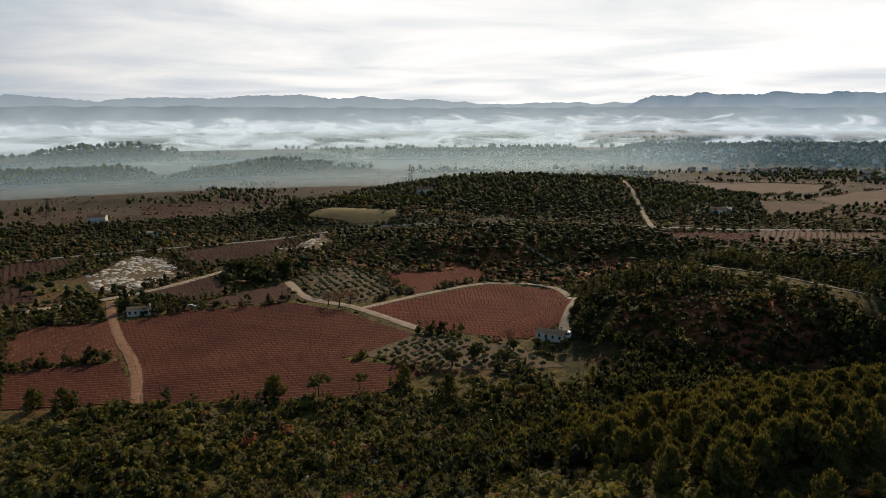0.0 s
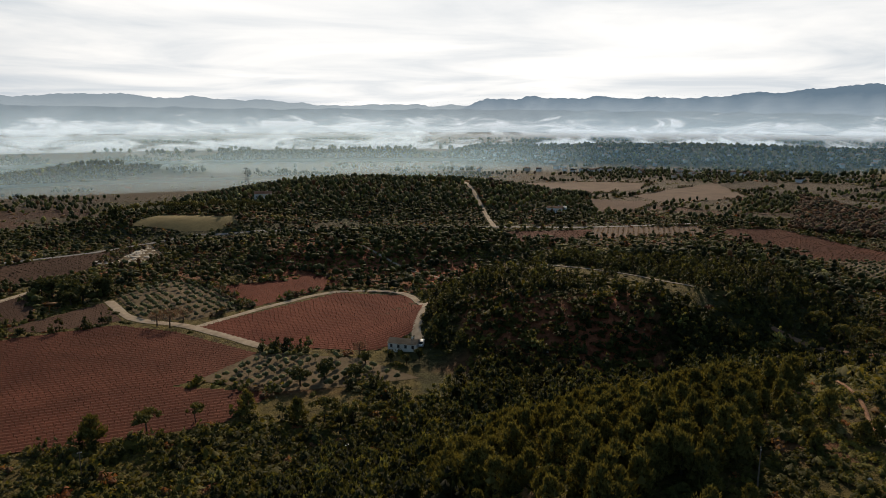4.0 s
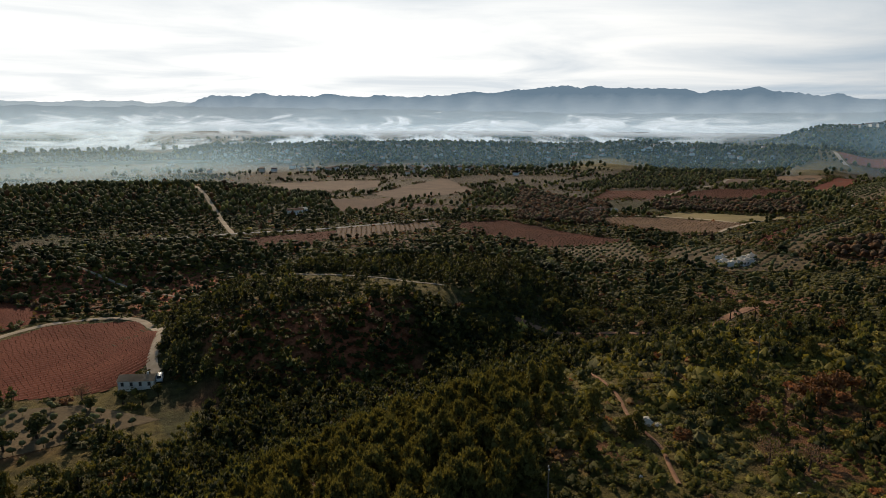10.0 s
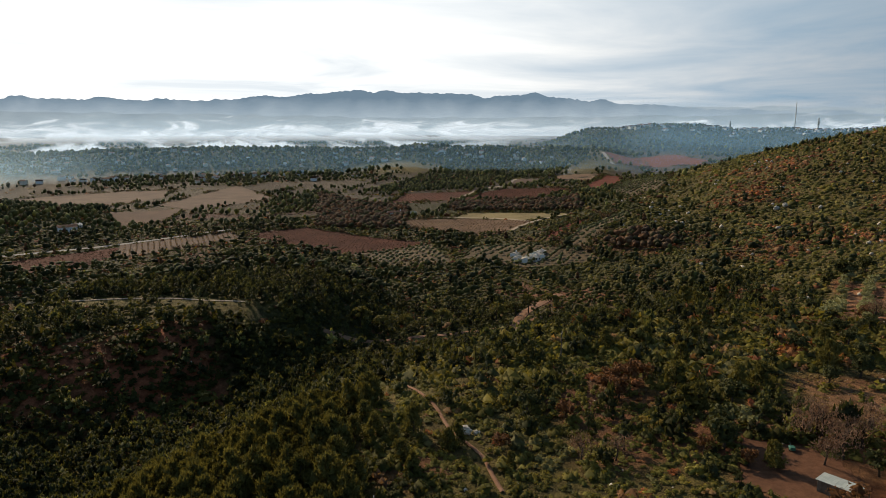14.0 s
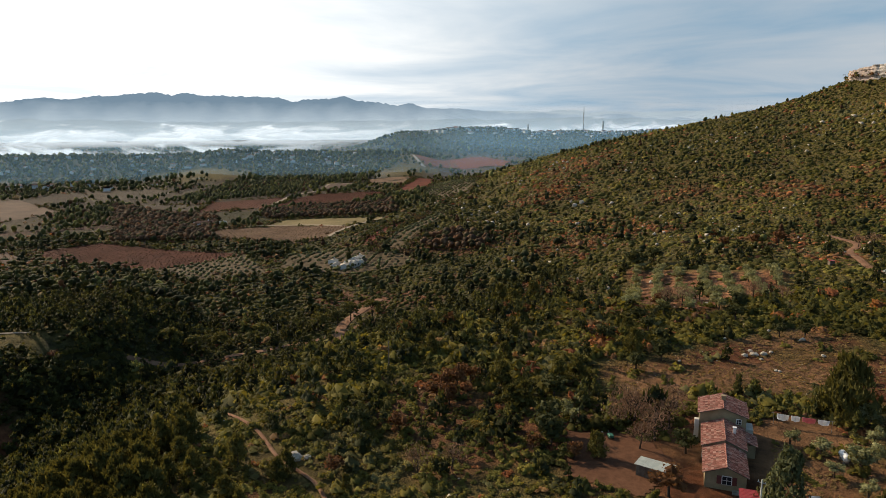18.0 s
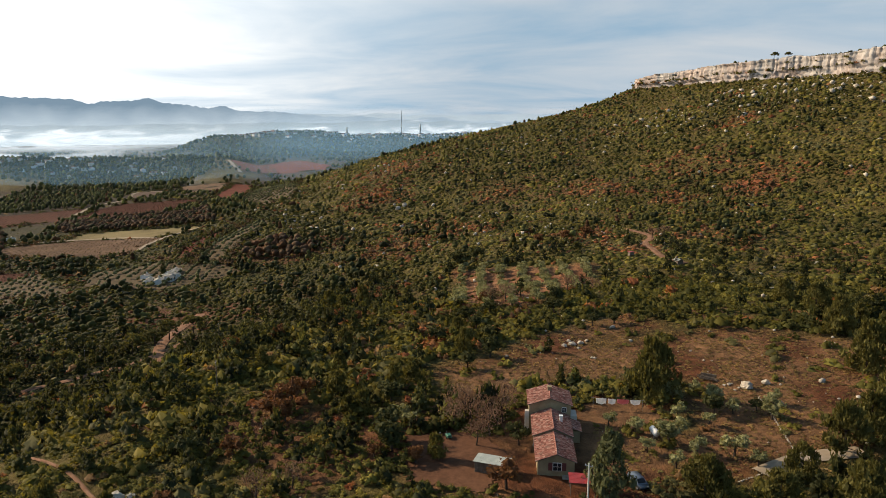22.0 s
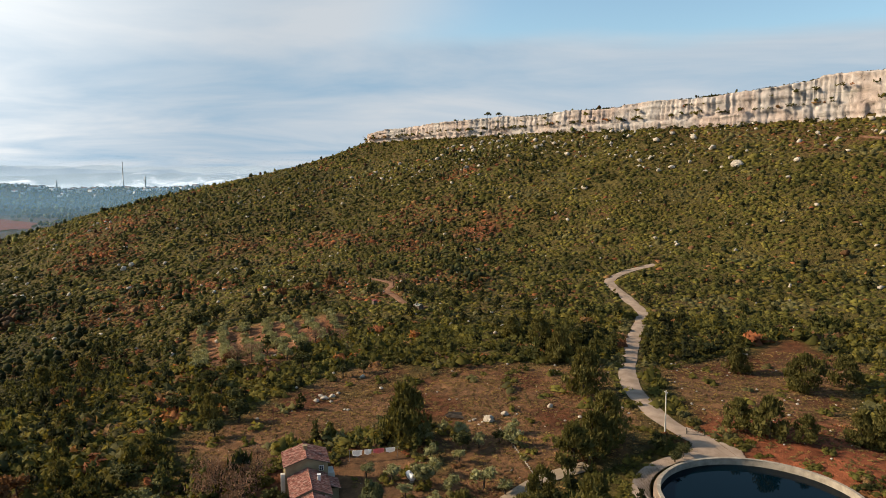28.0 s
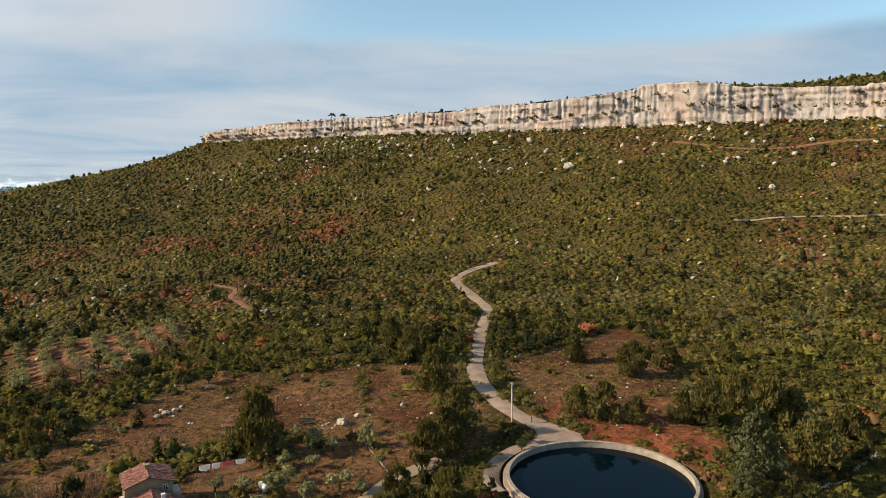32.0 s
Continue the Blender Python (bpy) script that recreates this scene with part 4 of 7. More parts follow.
def bush(seed, clumps, each, size, cores):
    rng = np.random.default_rng(seed)
    c = np.column_stack([rng.uniform(-0.5, 0.5, clumps), rng.uniform(-0.5, 0.5, clumps), rng.uniform(0.2, 0.62, clumps)])
    r = rng.uniform(0.28, 0.5, clumps)
    return joined(leaf_cloud(rng, c, r, each, size), core(c[:cores] - (0, 0, 0.06), r[:cores] * 0.92))


def pine_shape(seed, clumps, narrow=0.42):
    """Clump places of a young Aleppo pine one metre tall."""
    rng = np.random.default_rng(seed)
    h = np.sort(rng.uniform(0.10, 0.95, clumps))
    wide = narrow * np.interp(h, [0.1, 0.3, 0.6, 1.0], [0.66, 0.76, 0.58, 0.08]) * rng.uniform(0.45, 1.05, clumps)
    a = rng.uniform(0, 2 * np.pi, clumps) + np.arange(clumps) * 2.4
    c = np.column_stack([wide * np.cos(a), wide * np.sin(a), h])
    return rng, c, np.interp(h, [0.2, 0.6, 1.0], [0.155, 0.14, 0.075]) * rng.uniform(0.8, 1.25, clumps)


def umbrella_shape(seed, clumps):
    rng = np.random.default_rng(seed)
    a = rng.uniform(0, 2 * np.pi, clumps)
    rr = 0.40 * np.sqrt(rng.uniform(0, 1, clumps))
    c = np.column_stack([rr * np.cos(a), rr * np.sin(a), 0.86 - 0.9 * rr ** 2 + rng.normal(0, 0.035, clumps) - 0.08])
    return rng, c, rng.uniform(0.10, 0.16, clumps)


def round_shape(seed, clumps, low=0.32, wide=0.38):
    rng = np.random.default_rng(seed)
    d = rng.normal(0, 1, (clumps, 3))
    d /= np.linalg.norm(d, axis=1, keepdims=True)
    c = d * rng.uniform(0.35, 1.0, clumps)[:, None] * (wide, wide, 0.30) + (0, 0, low + 0.30)
    return rng, c, rng.uniform(0.13, 0.21, clumps)


def tree_far(shape, each, size, trunk=0.03, upright=False):
    rng, c, r = shape
    top = c[:, 2].max() * 0.8
    return joined(leaf_cloud(rng, c, r, each, size, upright=upright), core(c, r * 0.95), limb((0, 0, -0.03), (0.01, 0, top), trunk, trunk * 0.3, 4))


def mesh_of(name, piece, mat):
    me = bpy.data.meshes.new(name)
    v, t = piece
    me.from_pydata(v.tolist(), [], t.tolist())
    me.materials.append(MAT[mat])
    return me


def tree_thing(name, shape, leaf_mat, each, size, label, category, bare=False, trunk=0.03, upright=False):
    """A single tree one metre tall: an empty at its foot, with trunk, limbs and crown as parts."""
    rng, c, r = shape
    top = new(name)
    tall = c[:, 2].max() * 0.9
    bend = rng.normal(0, 0.02, 2)
    sticks = [limb((0, 0, -0.05), (bend[0], bend[1], tall * 0.5), trunk, trunk * 0.65, 7), limb((bend[0], bend[1], tall * 0.5), (0, 0, tall), trunk * 0.65, trunk * 0.15, 6)]
    part_of(top, "trunk", mesh_of("trunk", joined(*sticks), "bark"))
    arms = []
    for k in range(0, len(c), 2):
        z = min(max(0.12, c[k][2] - 0.16), tall * 0.9)
        arms.append(limb((bend[0] * z / tall, bend[1] * z / tall, z), c[k], trunk * 0.3, trunk * 0.08, 4))
        if bare:
            for _ in range(5):
                arms.append(limb(c[k], c[k] + rng.normal(0, 0.09, 3) + (0, 0, 0.05), trunk * 0.1, trunk * 0.03, 3))
    part_of(top, "branchwork", mesh_of("branchwork", joined(*arms), "bark"))
    leaves = leaf_cloud(rng, c, r, each, size, upright=upright)
    part_of(top, "crown", mesh_of("crown", leaves if bare else joined(leaves, core(c, r * 0.66)), leaf_mat))
    return tagged(top, label, category)


def part_of(parent, name, mesh, label="", m=None):
    ob = new(name, mesh)
    ob.parent = parent
    if m is not None:
        ob.matrix_basis = m
    return tagged(ob, label)


def plant(proto, x, y, size, wide=1.0, turn=None, label="", group="", sink=0.0):
    """A copy of a single tree on the ground."""
    ob = copy_thing(proto, Matrix())
    ob.matrix_basis = Matrix.LocRotScale((x, y, float(ground(x, y)) - sink), Euler((0, 0, RNG.uniform(0, 6.28) if turn is None else turn)), (size * wide, size * wide, size))
    return tagged(ob, label, "", group)


def drop(proto):
    for o in (*proto.children_recursive, proto):
        bpy.data.objects.remove(o)


RNG = random.Random(7)
EYE = (5.0, 22.0)

# -- where things grow
WOOD = [(-8, 168), (34, 206), (62, 238), (120, 226), (182, 236), (190, 215), (150, 176), (112, 142), (84, 116), (62, 97), (40, 92), (12, 110)]
GREENS = np.array([(0.058, 0.056, 0.017), (0.076, 0.071, 0.020), (0.094, 0.085, 0.023), (0.112, 0.096, 0.025), (0.108, 0.098, 0.043)])
DRIES = np.array([(0.200, 0.088, 0.042), (0.160, 0.088, 0.048), (0.170, 0.102, 0.050), (0.205, 0.078, 0.038)])
PINES = np.array([(0.050, 0.052, 0.020), (0.070, 0.069, 0.024), (0.036, 0.040, 0.019)])


def keep_off(x, y, margin=1.0):
    """True where a plot, track, yard or building stands."""
    no = np.zeros(x.shape, bool)
    for p in PLOTS:
        no |= inside(p, x, y)
    for pts, w in TRACKS:
        no |= line_distance(pts, x, y) < w / 2 + (0.9 if w < 1 else min(margin, w * 0.5))
    no |= np.hypot(x - POOL[0], y - POOL[1]) < POOL[2] + 3.0
    no |= inside(FARM, x, y) | (np.hypot(x - 140.5, y - 28) < 7.5) | (np.hypot(x - 129.5, y - 23) < 3.0)
    return no


HILL_PATH = [p for p, _ in TRACKS if p[0] == (34, 446)][0]
POOL = (108.6, -33.2, 16.5)
FARM = [(105, 31), (116, 30), (140, 34.5), (140, 47), (117, 53), (108, 53)]


def jitter_grid(spacing, r0, r1, a0=-40.0, a1=152.0, seed=0):
    rng = np.random.default_rng(seed)
    n = int(r1 / spacing) + 1
    gx, gy = np.meshgrid(np.arange(-n, n + 1), np.arange(-n, n + 1))
    x = (gx + rng.uniform(-0.48, 0.48, gx.shape)).ravel() * spacing + EYE[0]
    y = (gy + rng.uniform(-0.48, 0.48, gx.shape)).ravel() * spacing + EYE[1]
    r, a = np.hypot(x - EYE[0], y - EYE[1]), np.degrees(np.arctan2(x - EYE[0], y - EYE[1]))
    ok = (r >= r0) & (r < r1) & (a > a0) & (a < a1)
    return x[ok], y[ok], rng


# patches of russet oak and sumac on the slope: centre and radius
RUSSET = [(513, -50, 34), (523, -35, 28), (460, -66, 26), (471, -84, 26), (356, 28, 24), (356, -21, 22), (339, -37, 20), (443, 125, 34), (375, 129, 34), (450, -24, 20),
          (325, 10, 16), (387, 130, 32), (407, 95, 30), (528, 95, 30), (497, 21, 32), (415, 204, 34), (131, 93, 11), (560, 190, 45), (640, 200, 50), (300, 120, 22), (240, 128, 16), (600, -90, 30)]


def cover(x, y):
    """Shares of shrub, pine and dry shrub at a place."""
    d = line_distance(PLATEAU, x, y, True)
    r = np.hypot(x, y)
    patch, fine = vnoise(x, y, 38, 81), vnoise(x, y, 9, 82)
    wood = inside(WOOD, x, y) | (hump(x, y, *HILLS[0]) > 3)
    bench = (hump(x, y, 115, 30, 235, 192, 0, 1, 0.55) > 0.02) | (d < 560) | ((r < 225) & (y < 212))
    shrub = np.where(bench, 0.88 + 0.25 * fine, 0.0)
    pine = np.where(bench, (0.10 + 0.40 * smooth(-0.1, 0.6, vnoise(x, y, 70, 83) + 0.4 * vnoise(x, y, 22, 88))) * (0.45 + 0.55 * smooth(150, 260, r)), 0.0)
    # near slope under the start of the walk: more young pines
    pine = np.where(bench & (y > 60) & (x < 60) & (d > 400), 0.20, pine)
    pine = np.where(wood, 0.85, pine)
    shrub = np.where(wood, 0.7, shrub)
    # bare red banks and the open side of the hill path
    for cx, cy, rr in (*RED_BANKS[:4], (-35, 425, 40)):
        pine = np.where(np.hypot(x - cx, y - cy) * (1 + 0.3 * vnoise(x, y, 12, 43)) < rr * 0.8, pine * 0.25, pine)
    pine = np.where(line_distance(HILL_PATH, x + 3, y + 9) < 11.0, 0.05, pine)
    shrub = np.where(line_distance(HILL_PATH, x + 1.5, y + 5) < 6.0, 0.12, shrub)
    for yard in YARDS:
        k = inside(yard, x, y)
        shrub, pine = np.where(k, 0.07, shrub), np.where(k, 0.008, pine)
    # the plain: hedges, copses and the wooded hills
    hills = sum(hump(x, y, *h) for h in HILLS[1:6])
    plain = ~bench & ~wood
    copse = smooth(0.15, 0.35, vnoise(x, y, 130, 84) + 0.45 * vnoise(x, y, 45, 85))
    _, edge = parcels(x, y)
    hedge = (edge < 5) * smooth(-0.3, 0.1, vnoise(x, y, 60, 87))
    pine = np.where(plain, np.maximum(np.maximum(0.5 * copse, 0.6 * hedge), 0.97 * smooth(1.5, 6, hills)), pine)
    pine = np.where(plain, np.maximum(pine, 0.9 * smooth(2, 6, ridges(x, y))), pine)
    left = plain & (x < 20) & (r > 430) & (r < 690)
    pine = np.where(left, 0.34 + 0.3 * smooth(600, 640, r), pine)
    shrub = np.where(plain, 0.06 + 0.5 * copse + 0.4 * hedge + 0.85 * left + 0.9 * smooth(1.0, 4, hills), shrub)
    far_open = plain & (r > 660) & (x < -20) & (hills < 3) & (ridges(x, y) < 3)
    pine, shrub = np.where(far_open, 0.3 * copse, pine), np.where(far_open, 0.06, shrub)
    near_plain = plain & (r < 700) & (x > 60)
    shrub, pine = np.where(near_plain, np.maximum(shrub, 0.85), shrub), np.where(near_plain, np.maximum(pine, 0.20), pine)
    for p in WOODS:
        pine = np.where(inside(p, x, y), 0.92, pine)
    for p in BELTS:
        k = inside(p, x, y)
        pine, shrub = np.where(k, 0.06, pine), np.where(k, 0.5, shrub)
    dry = 0.035 + 0.12 * smooth(0.2, 0.5, patch + 0.6 * vnoise(x, y, 110, 86) - 0.5 * wood) * bench * smooth(-120, 20, y) + 0.12 * plain
    for cx, cy, rr in RUSSET:
        dry = np.maximum(dry, 0.85 * smooth(rr, rr * 0.35, np.hypot(x - cx, y - cy) * (1 + 0.45 * vnoise(x, y, 11, 46))))
    top = inside(PLATEAU, x, y)
    return shrub, pine, dry, top


def tints(rng, n, dry, x=None, y=None):
    """Colour of each shrub: kinds stand together in patches, single plants differ a little."""
    k = rng.uniform(0, 1, n) < dry
    if x is None:
        kind = rng.choice(len(GREENS), n, p=(0.32, 0.26, 0.2, 0.08, 0.14))
    else:
        f = 0.5 + 0.42 * vnoise(x, y, 24, 47) + 0.22 * vnoise(x, y, 7, 48) + rng.normal(0, 0.10, n)
        kind = np.clip((f * len(GREENS)).astype(int), 0, len(GREENS) - 1)
    c = np.where(k[:, None], DRIES[rng.integers(0, len(DRIES), n)], GREENS[kind])
    return c * np.exp(rng.normal(0, 0.17, (n, 1)))


BUSH_NEAR = [bush(k, 5, 11, 0.13, 5) for k in range(8)]
BUSH_MID = [bush(20 + k, 5, 5, 0.19, 5) for k in range(8)]
BUSH_FAR = [bush(40 + k, 4, 3, 0.24, 4) for k in range(8)]
BUSH_LOW = [bush(50 + k, 3, 1, 0.22, 3) for k in range(8)]


def dome(seed):
    """A low rounded shrub with a broken outline and a few loose sprays, as it shows from afar."""
    rng = np.random.default_rng(seed)
    rings = []
    for rad, z in ((0.52, 0.0), (0.46, 0.34)):
        a = np.arange(4) * np.pi / 2 + rng.uniform(-0.5, 0.5, 4)
        q = rad * rng.uniform(0.7, 1.25, 4)
        rings.append(np.column_stack([q * np.cos(a), q * np.sin(a), z + rng.uniform(-0.08, 0.10, 4)]))
    v = np.vstack([*rings, [[rng.uniform(-0.15, 0.15), rng.uniform(-0.15, 0.15), rng.uniform(0.5, 0.72)]]])
    f = []
    for k in range(4):
        n = (k + 1) % 4
        f += [(k, n, 4 + n), (k, 4 + n, 4 + k), (4 + k, 4 + n, 8)]
    return joined((v, np.array(f)), leaf_cloud(rng, [(0, 0, 0.36)], [0.44], 3, 0.19))


DOMES = [dome(300 + k) for k in range(14)]
PINE_MID = [tree_far(pine_shape(60 + k, 12), 5, 0.075, upright=True) for k in range(8)]


def lobe(rng, centre, rad, tall):
    """One rounded mass of a far crown, sixteen faces with a broken outline."""
    rings = []
    for share, z in ((0.55, -0.45), (1.0, 0.0), (0.72, 0.55)):
        a = np.arange(5) * 2 * np.pi / 5 + rng.uniform(-0.4, 0.4, 5)
        q = rad * share * rng.uniform(0.72, 1.22, 5)
        rings.append(np.column_stack([q * np.cos(a), q * np.sin(a), tall * (z + rng.uniform(-0.12, 0.12, 5))]))
    v = np.vstack([*rings, [[0.1 * rad, 0.05 * rad, tall * 0.95]]]) + np.asarray(centre)
    f = []
    for r in (0, 5):
        for k in range(5):
            n = (k + 1) % 5
            f += [(r + k, r + n, r + 5 + n), (r + k, r + 5 + n, r + 5 + k)]
    f += [(10 + k, 10 + (k + 1) % 5, 15) for k in range(5)]
    return v, np.array(f)


def crown_far(seed, kind):
    """A whole far tree one metre tall: thin trunk, two or three lobes, loose sprays."""
    rng = np.random.default_rng(seed)
    if kind == "umbrella":
        places = [((0.12, 0.0, 0.80), 0.34, 0.15), ((-0.15, 0.08, 0.76), 0.28, 0.13)]
    elif kind == "pine":
        places = [((0.0, 0.0, 0.36), 0.28, 0.30), ((0.04, -0.03, 0.68), 0.19, 0.30)]
    else:
        places = [((0.10, 0.0, 0.52), 0.33, 0.34), ((-0.17, 0.1, 0.46), 0.28, 0.28)]
    places = [(np.asarray(c) + rng.normal(0, 0.035, 3), r * rng.uniform(0.85, 1.2), h * rng.uniform(0.85, 1.15)) for c, r, h in places]
    sprays = leaf_cloud(rng, [p[0] for p in places], [p[1] for p in places], 3, 0.10)
    return joined(*[lobe(rng, *p) for p in places], sprays, limb((0, 0, -0.03), (0, 0, 0.6), 0.03, 0.015, 3))


PINE_FAR = [crown_far(80 + k, "pine") for k in range(6)] + [crown_far(90 + k, "round") for k in range(4)] + [crown_far(96 + k, "umbrella") for k in range(2)]
ROUND_FAR = [crown_far(400 + k, "round") for k in range(8)]
LONE_FAR = [joined(lobe(np.random.default_rng(500 + k), (0, 0, 0.45), 0.30 + 0.02 * (k % 4), 0.5), limb((0, 0, -0.03), (0, 0, 0.3), 0.03, 0.02, 3)) for k in range(12)]
PINE_SMALL = [joined(lobe(np.random.default_rng(95 + k), (0, 0, 0.42), 0.36, 0.5)) for k in range(8)]

NEAR_PINES = []


def grow():
    bands = (("garrigue_scrub", 1.9, 70, 145, BUSH_NEAR, (1.0, 2.4)), ("garrigue_scrub", 2.5, 145, 270, BUSH_MID, (1.8, 4.0)),
             ("hillside_scrub", 2.45, 270, 480, DOMES, (2.0, 3.8)), ("hillside_scrub", 3.6, 480, 880, DOMES, (2.8, 5.0)), ("distant_scrub", 11, 850, 1100, BUSH_LOW, (4, 7)))
    for k, (name, gap, r0, r1, shapes, (s0, s1)) in enumerate(bands):
        x, y, rng = jitter_grid(gap, r0, r1, seed=100 + k)
        shrub, pine, dry, top = cover(x, y)
        ok = (rng.uniform(0, 1, len(x)) < shrub) & ~keep_off(x, y)
        x, y, dry = x[ok], y[ok], dry[ok]
        size = rng.uniform(s0, s1, len(x)) * (0.85 + 0.5 * rng.uniform(0, 1, len(x)) ** 3) * (1 + 0.35 * vnoise(x, y, 10, 97))
        # brightness by place put into the tint: darker wooded hill and lowland, brighter slope
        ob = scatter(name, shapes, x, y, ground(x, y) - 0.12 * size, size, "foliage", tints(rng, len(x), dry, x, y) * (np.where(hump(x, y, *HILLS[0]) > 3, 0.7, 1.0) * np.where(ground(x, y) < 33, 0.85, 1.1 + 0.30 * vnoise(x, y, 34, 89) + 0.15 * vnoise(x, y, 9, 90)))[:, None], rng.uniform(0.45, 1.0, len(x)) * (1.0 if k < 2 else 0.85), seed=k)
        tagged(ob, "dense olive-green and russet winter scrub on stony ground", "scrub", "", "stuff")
    x, y, rng = jitter_grid(2.4, 0, 62, -180, 180, seed=120)
    ok = rng.uniform(0, 1, len(x)) < 0.85
    x, y = x[ok], y[ok]
    tagged(scatter("garrigue_scrub", BUSH_FAR, x, y, ground(x, y) - 0.2, rng.uniform(1.2, 2.8, len(x)), "foliage", tints(rng, len(x), np.full(len(x), 0.1)) * 0.6, rng.uniform(0.5, 0.9, len(x)), seed=19), "dense olive-green and russet winter scrub on stony ground", "scrub", "", "stuff")
    bands = (("pine_wood", 3.3, 45, 330, PINE_MID, (3.2, 6.2)), ("pine_wood", 4.5, 330, 640, PINE_FAR, (3.6, 6.8)), ("distant_wood", 6.0, 640, 1150, LONE_FAR, (4.0, 7.6)),
             ("distant_wood", 9.6, 1150, 1700, PINE_SMALL, (6.5, 11)), ("distant_wood", 16, 1700, 2700, PINE_SMALL, (11, 16)))
    for k, (name, gap, r0, r1, shapes, (s0, s1)) in enumerate(bands):
        x, y, rng = jitter_grid(gap, r0, r1, seed=200 + k)
        shrub, pine, dry, top = cover(x, y)
        ok = (rng.uniform(0, 1, len(x)) < pine) & ~keep_off(x, y, 1.6)
        x, y = x[ok], y[ok]
        size = rng.uniform(s0, s1, len(x)) * np.where(inside(WOOD, x, y), 1.15, 1.0) * np.where(ground(x, y) > 46, 1 - 0.28 * smooth(260, 420, np.hypot(x, y)), 1.0) * np.where((hump(x, y, *HILLS[0]) < 3) & ~inside(WOOD, x, y) & (ground(x, y) > 22), rng.uniform(0.6, 1.25, len(x)), 1.0)
        if k == 0:
            near = np.argsort(np.hypot(x - 60, y - 115))[:280]
            NEAR_PINES.extend(zip(x[near], y[near], size[near]))
            rest = np.ones(len(x), bool)
            rest[near] = False
            x, y, size = x[rest], y[rest], size[rest]
        # haze put into the colour: pine tints brighten towards the farther bands
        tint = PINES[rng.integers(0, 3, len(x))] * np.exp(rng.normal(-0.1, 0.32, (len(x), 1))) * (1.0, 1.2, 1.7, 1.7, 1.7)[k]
        russet = (rng.uniform(0, 1, len(x)) < 0.05) & (k in (1, 2))
        tint[russet] = DRIES[1] * 0.6
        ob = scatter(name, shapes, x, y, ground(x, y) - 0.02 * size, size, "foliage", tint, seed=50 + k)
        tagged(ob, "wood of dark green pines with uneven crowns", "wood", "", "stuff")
    # brush on the plateau edge and on crag ledges
    rng = np.random.default_rng(5)
    n = 2400
    k = rng.integers(0, len(crag_line), n)
    back = -rng.uniform(3.0, 34, n)
    p = crag_line[k] + crag_out[k] * back[:, None]
    size = rng.uniform(1.5, 3.6, n)
    ob = scatter("plateau_scrub", BUSH_FAR, p[:, 0], p[:, 1], np.maximum(ground(p[:, 0], p[:, 1]) - 0.1, np.where(back > -11, cliff_top(p[:, 0], p[:, 1]) - 0.4, -99)), size, "foliage", tints(rng, n, 0.05) * 0.55, 0.7, seed=70)
    tagged(ob, "low dark scrub along the edge above the crag", "scrub", "", "stuff")
    n = 800
    k = rng.integers(0, len(crag_line), n)
    p = crag_line[k] + crag_out[k] * rng.uniform(2, 7, n)[:, None]
    base, top = ground(*(crag_line[k] + crag_out[k] * 9).T), cliff_top(*(crag_line[k] - crag_out[k] * 9).T)
    z = base + (top - base) * rng.choice([0.02, 0.06, 0.44, 0.50, 0.75], n, p=(0.35, 0.25, 0.2, 0.12, 0.08))
    ob = scatter("ledge_scrub", BUSH_FAR, p[:, 0], p[:, 1], z - 0.3, rng.uniform(1.6, 4.2, n), "foliage", tints(rng, n, 0.15), 0.9, seed=71)
    tagged(ob, "dark shrubs on the ledges and foot of the crag", "scrub", "", "stuff")


def grow_belts():
    """Belts of leafless and russet trees along the fields."""
    shapes = ROUND_FAR
    for k, poly in enumerate(BELTS):
        x, y = rows_in(poly, 20, 4.4, 4.0, 0.4, 60 + k)
        rng = np.random.default_rng(60 + k)
        tint = np.array([(0.110, 0.070, 0.046), (0.088, 0.058, 0.040), (0.130, 0.066, 0.036), (0.056, 0.052, 0.024)])[rng.integers(0, 4, len(x))] * rng.uniform(0.75, 1.2, (len(x), 1))
        tagged(scatter("tree_belt", shapes, x, y, ground(x, y), rng.uniform(3.5, 7.5, len(x)), "foliage", tint, seed=k), "belt of leafless grey-brown and russet trees", "trees", "", "stuff")
    # hedges along the plots of the plain
    shapes = BUSH_FAR
    hx, hy = [], []
    for k, poly in enumerate(PLOTS):
        if math.hypot(*poly[0]) > 290:
            for (x0, y0), (x1, y1) in zip(poly, poly[1:] + poly[:1]):
                n = int(math.hypot(x1 - x0, y1 - y0) / 3)
                f = np.linspace(0, 1, max(n, 1))
                hx.append(x0 + (x1 - x0) * f)
                hy.append(y0 + (y1 - y0) * f)
    hx, hy = np.concatenate(hx), np.concatenate(hy)
    rng = np.random.default_rng(77)
    ok = vnoise(hx, hy, 45, 94) > -0.1
    for pts, w in TRACKS:
        ok &= line_distance(pts, hx, hy) > w / 2 + 3.5
    hx, hy = hx[ok] + rng.normal(0, 1.5, ok.sum()), hy[ok] + rng.normal(0, 1.5, ok.sum())
    tint = np.array([(0.050, 0.052, 0.020), (0.075, 0.050, 0.032), (0.060, 0.060, 0.022)])[rng.integers(0, 3, len(hx))]
    tagged(scatter("field_hedge", shapes, hx, hy, ground(hx, hy) - 0.1, rng.uniform(1.8, 4.2, len(hx)), "foliage", tint, seed=78), "dark low hedges along the plots", "hedge", "", "stuff")


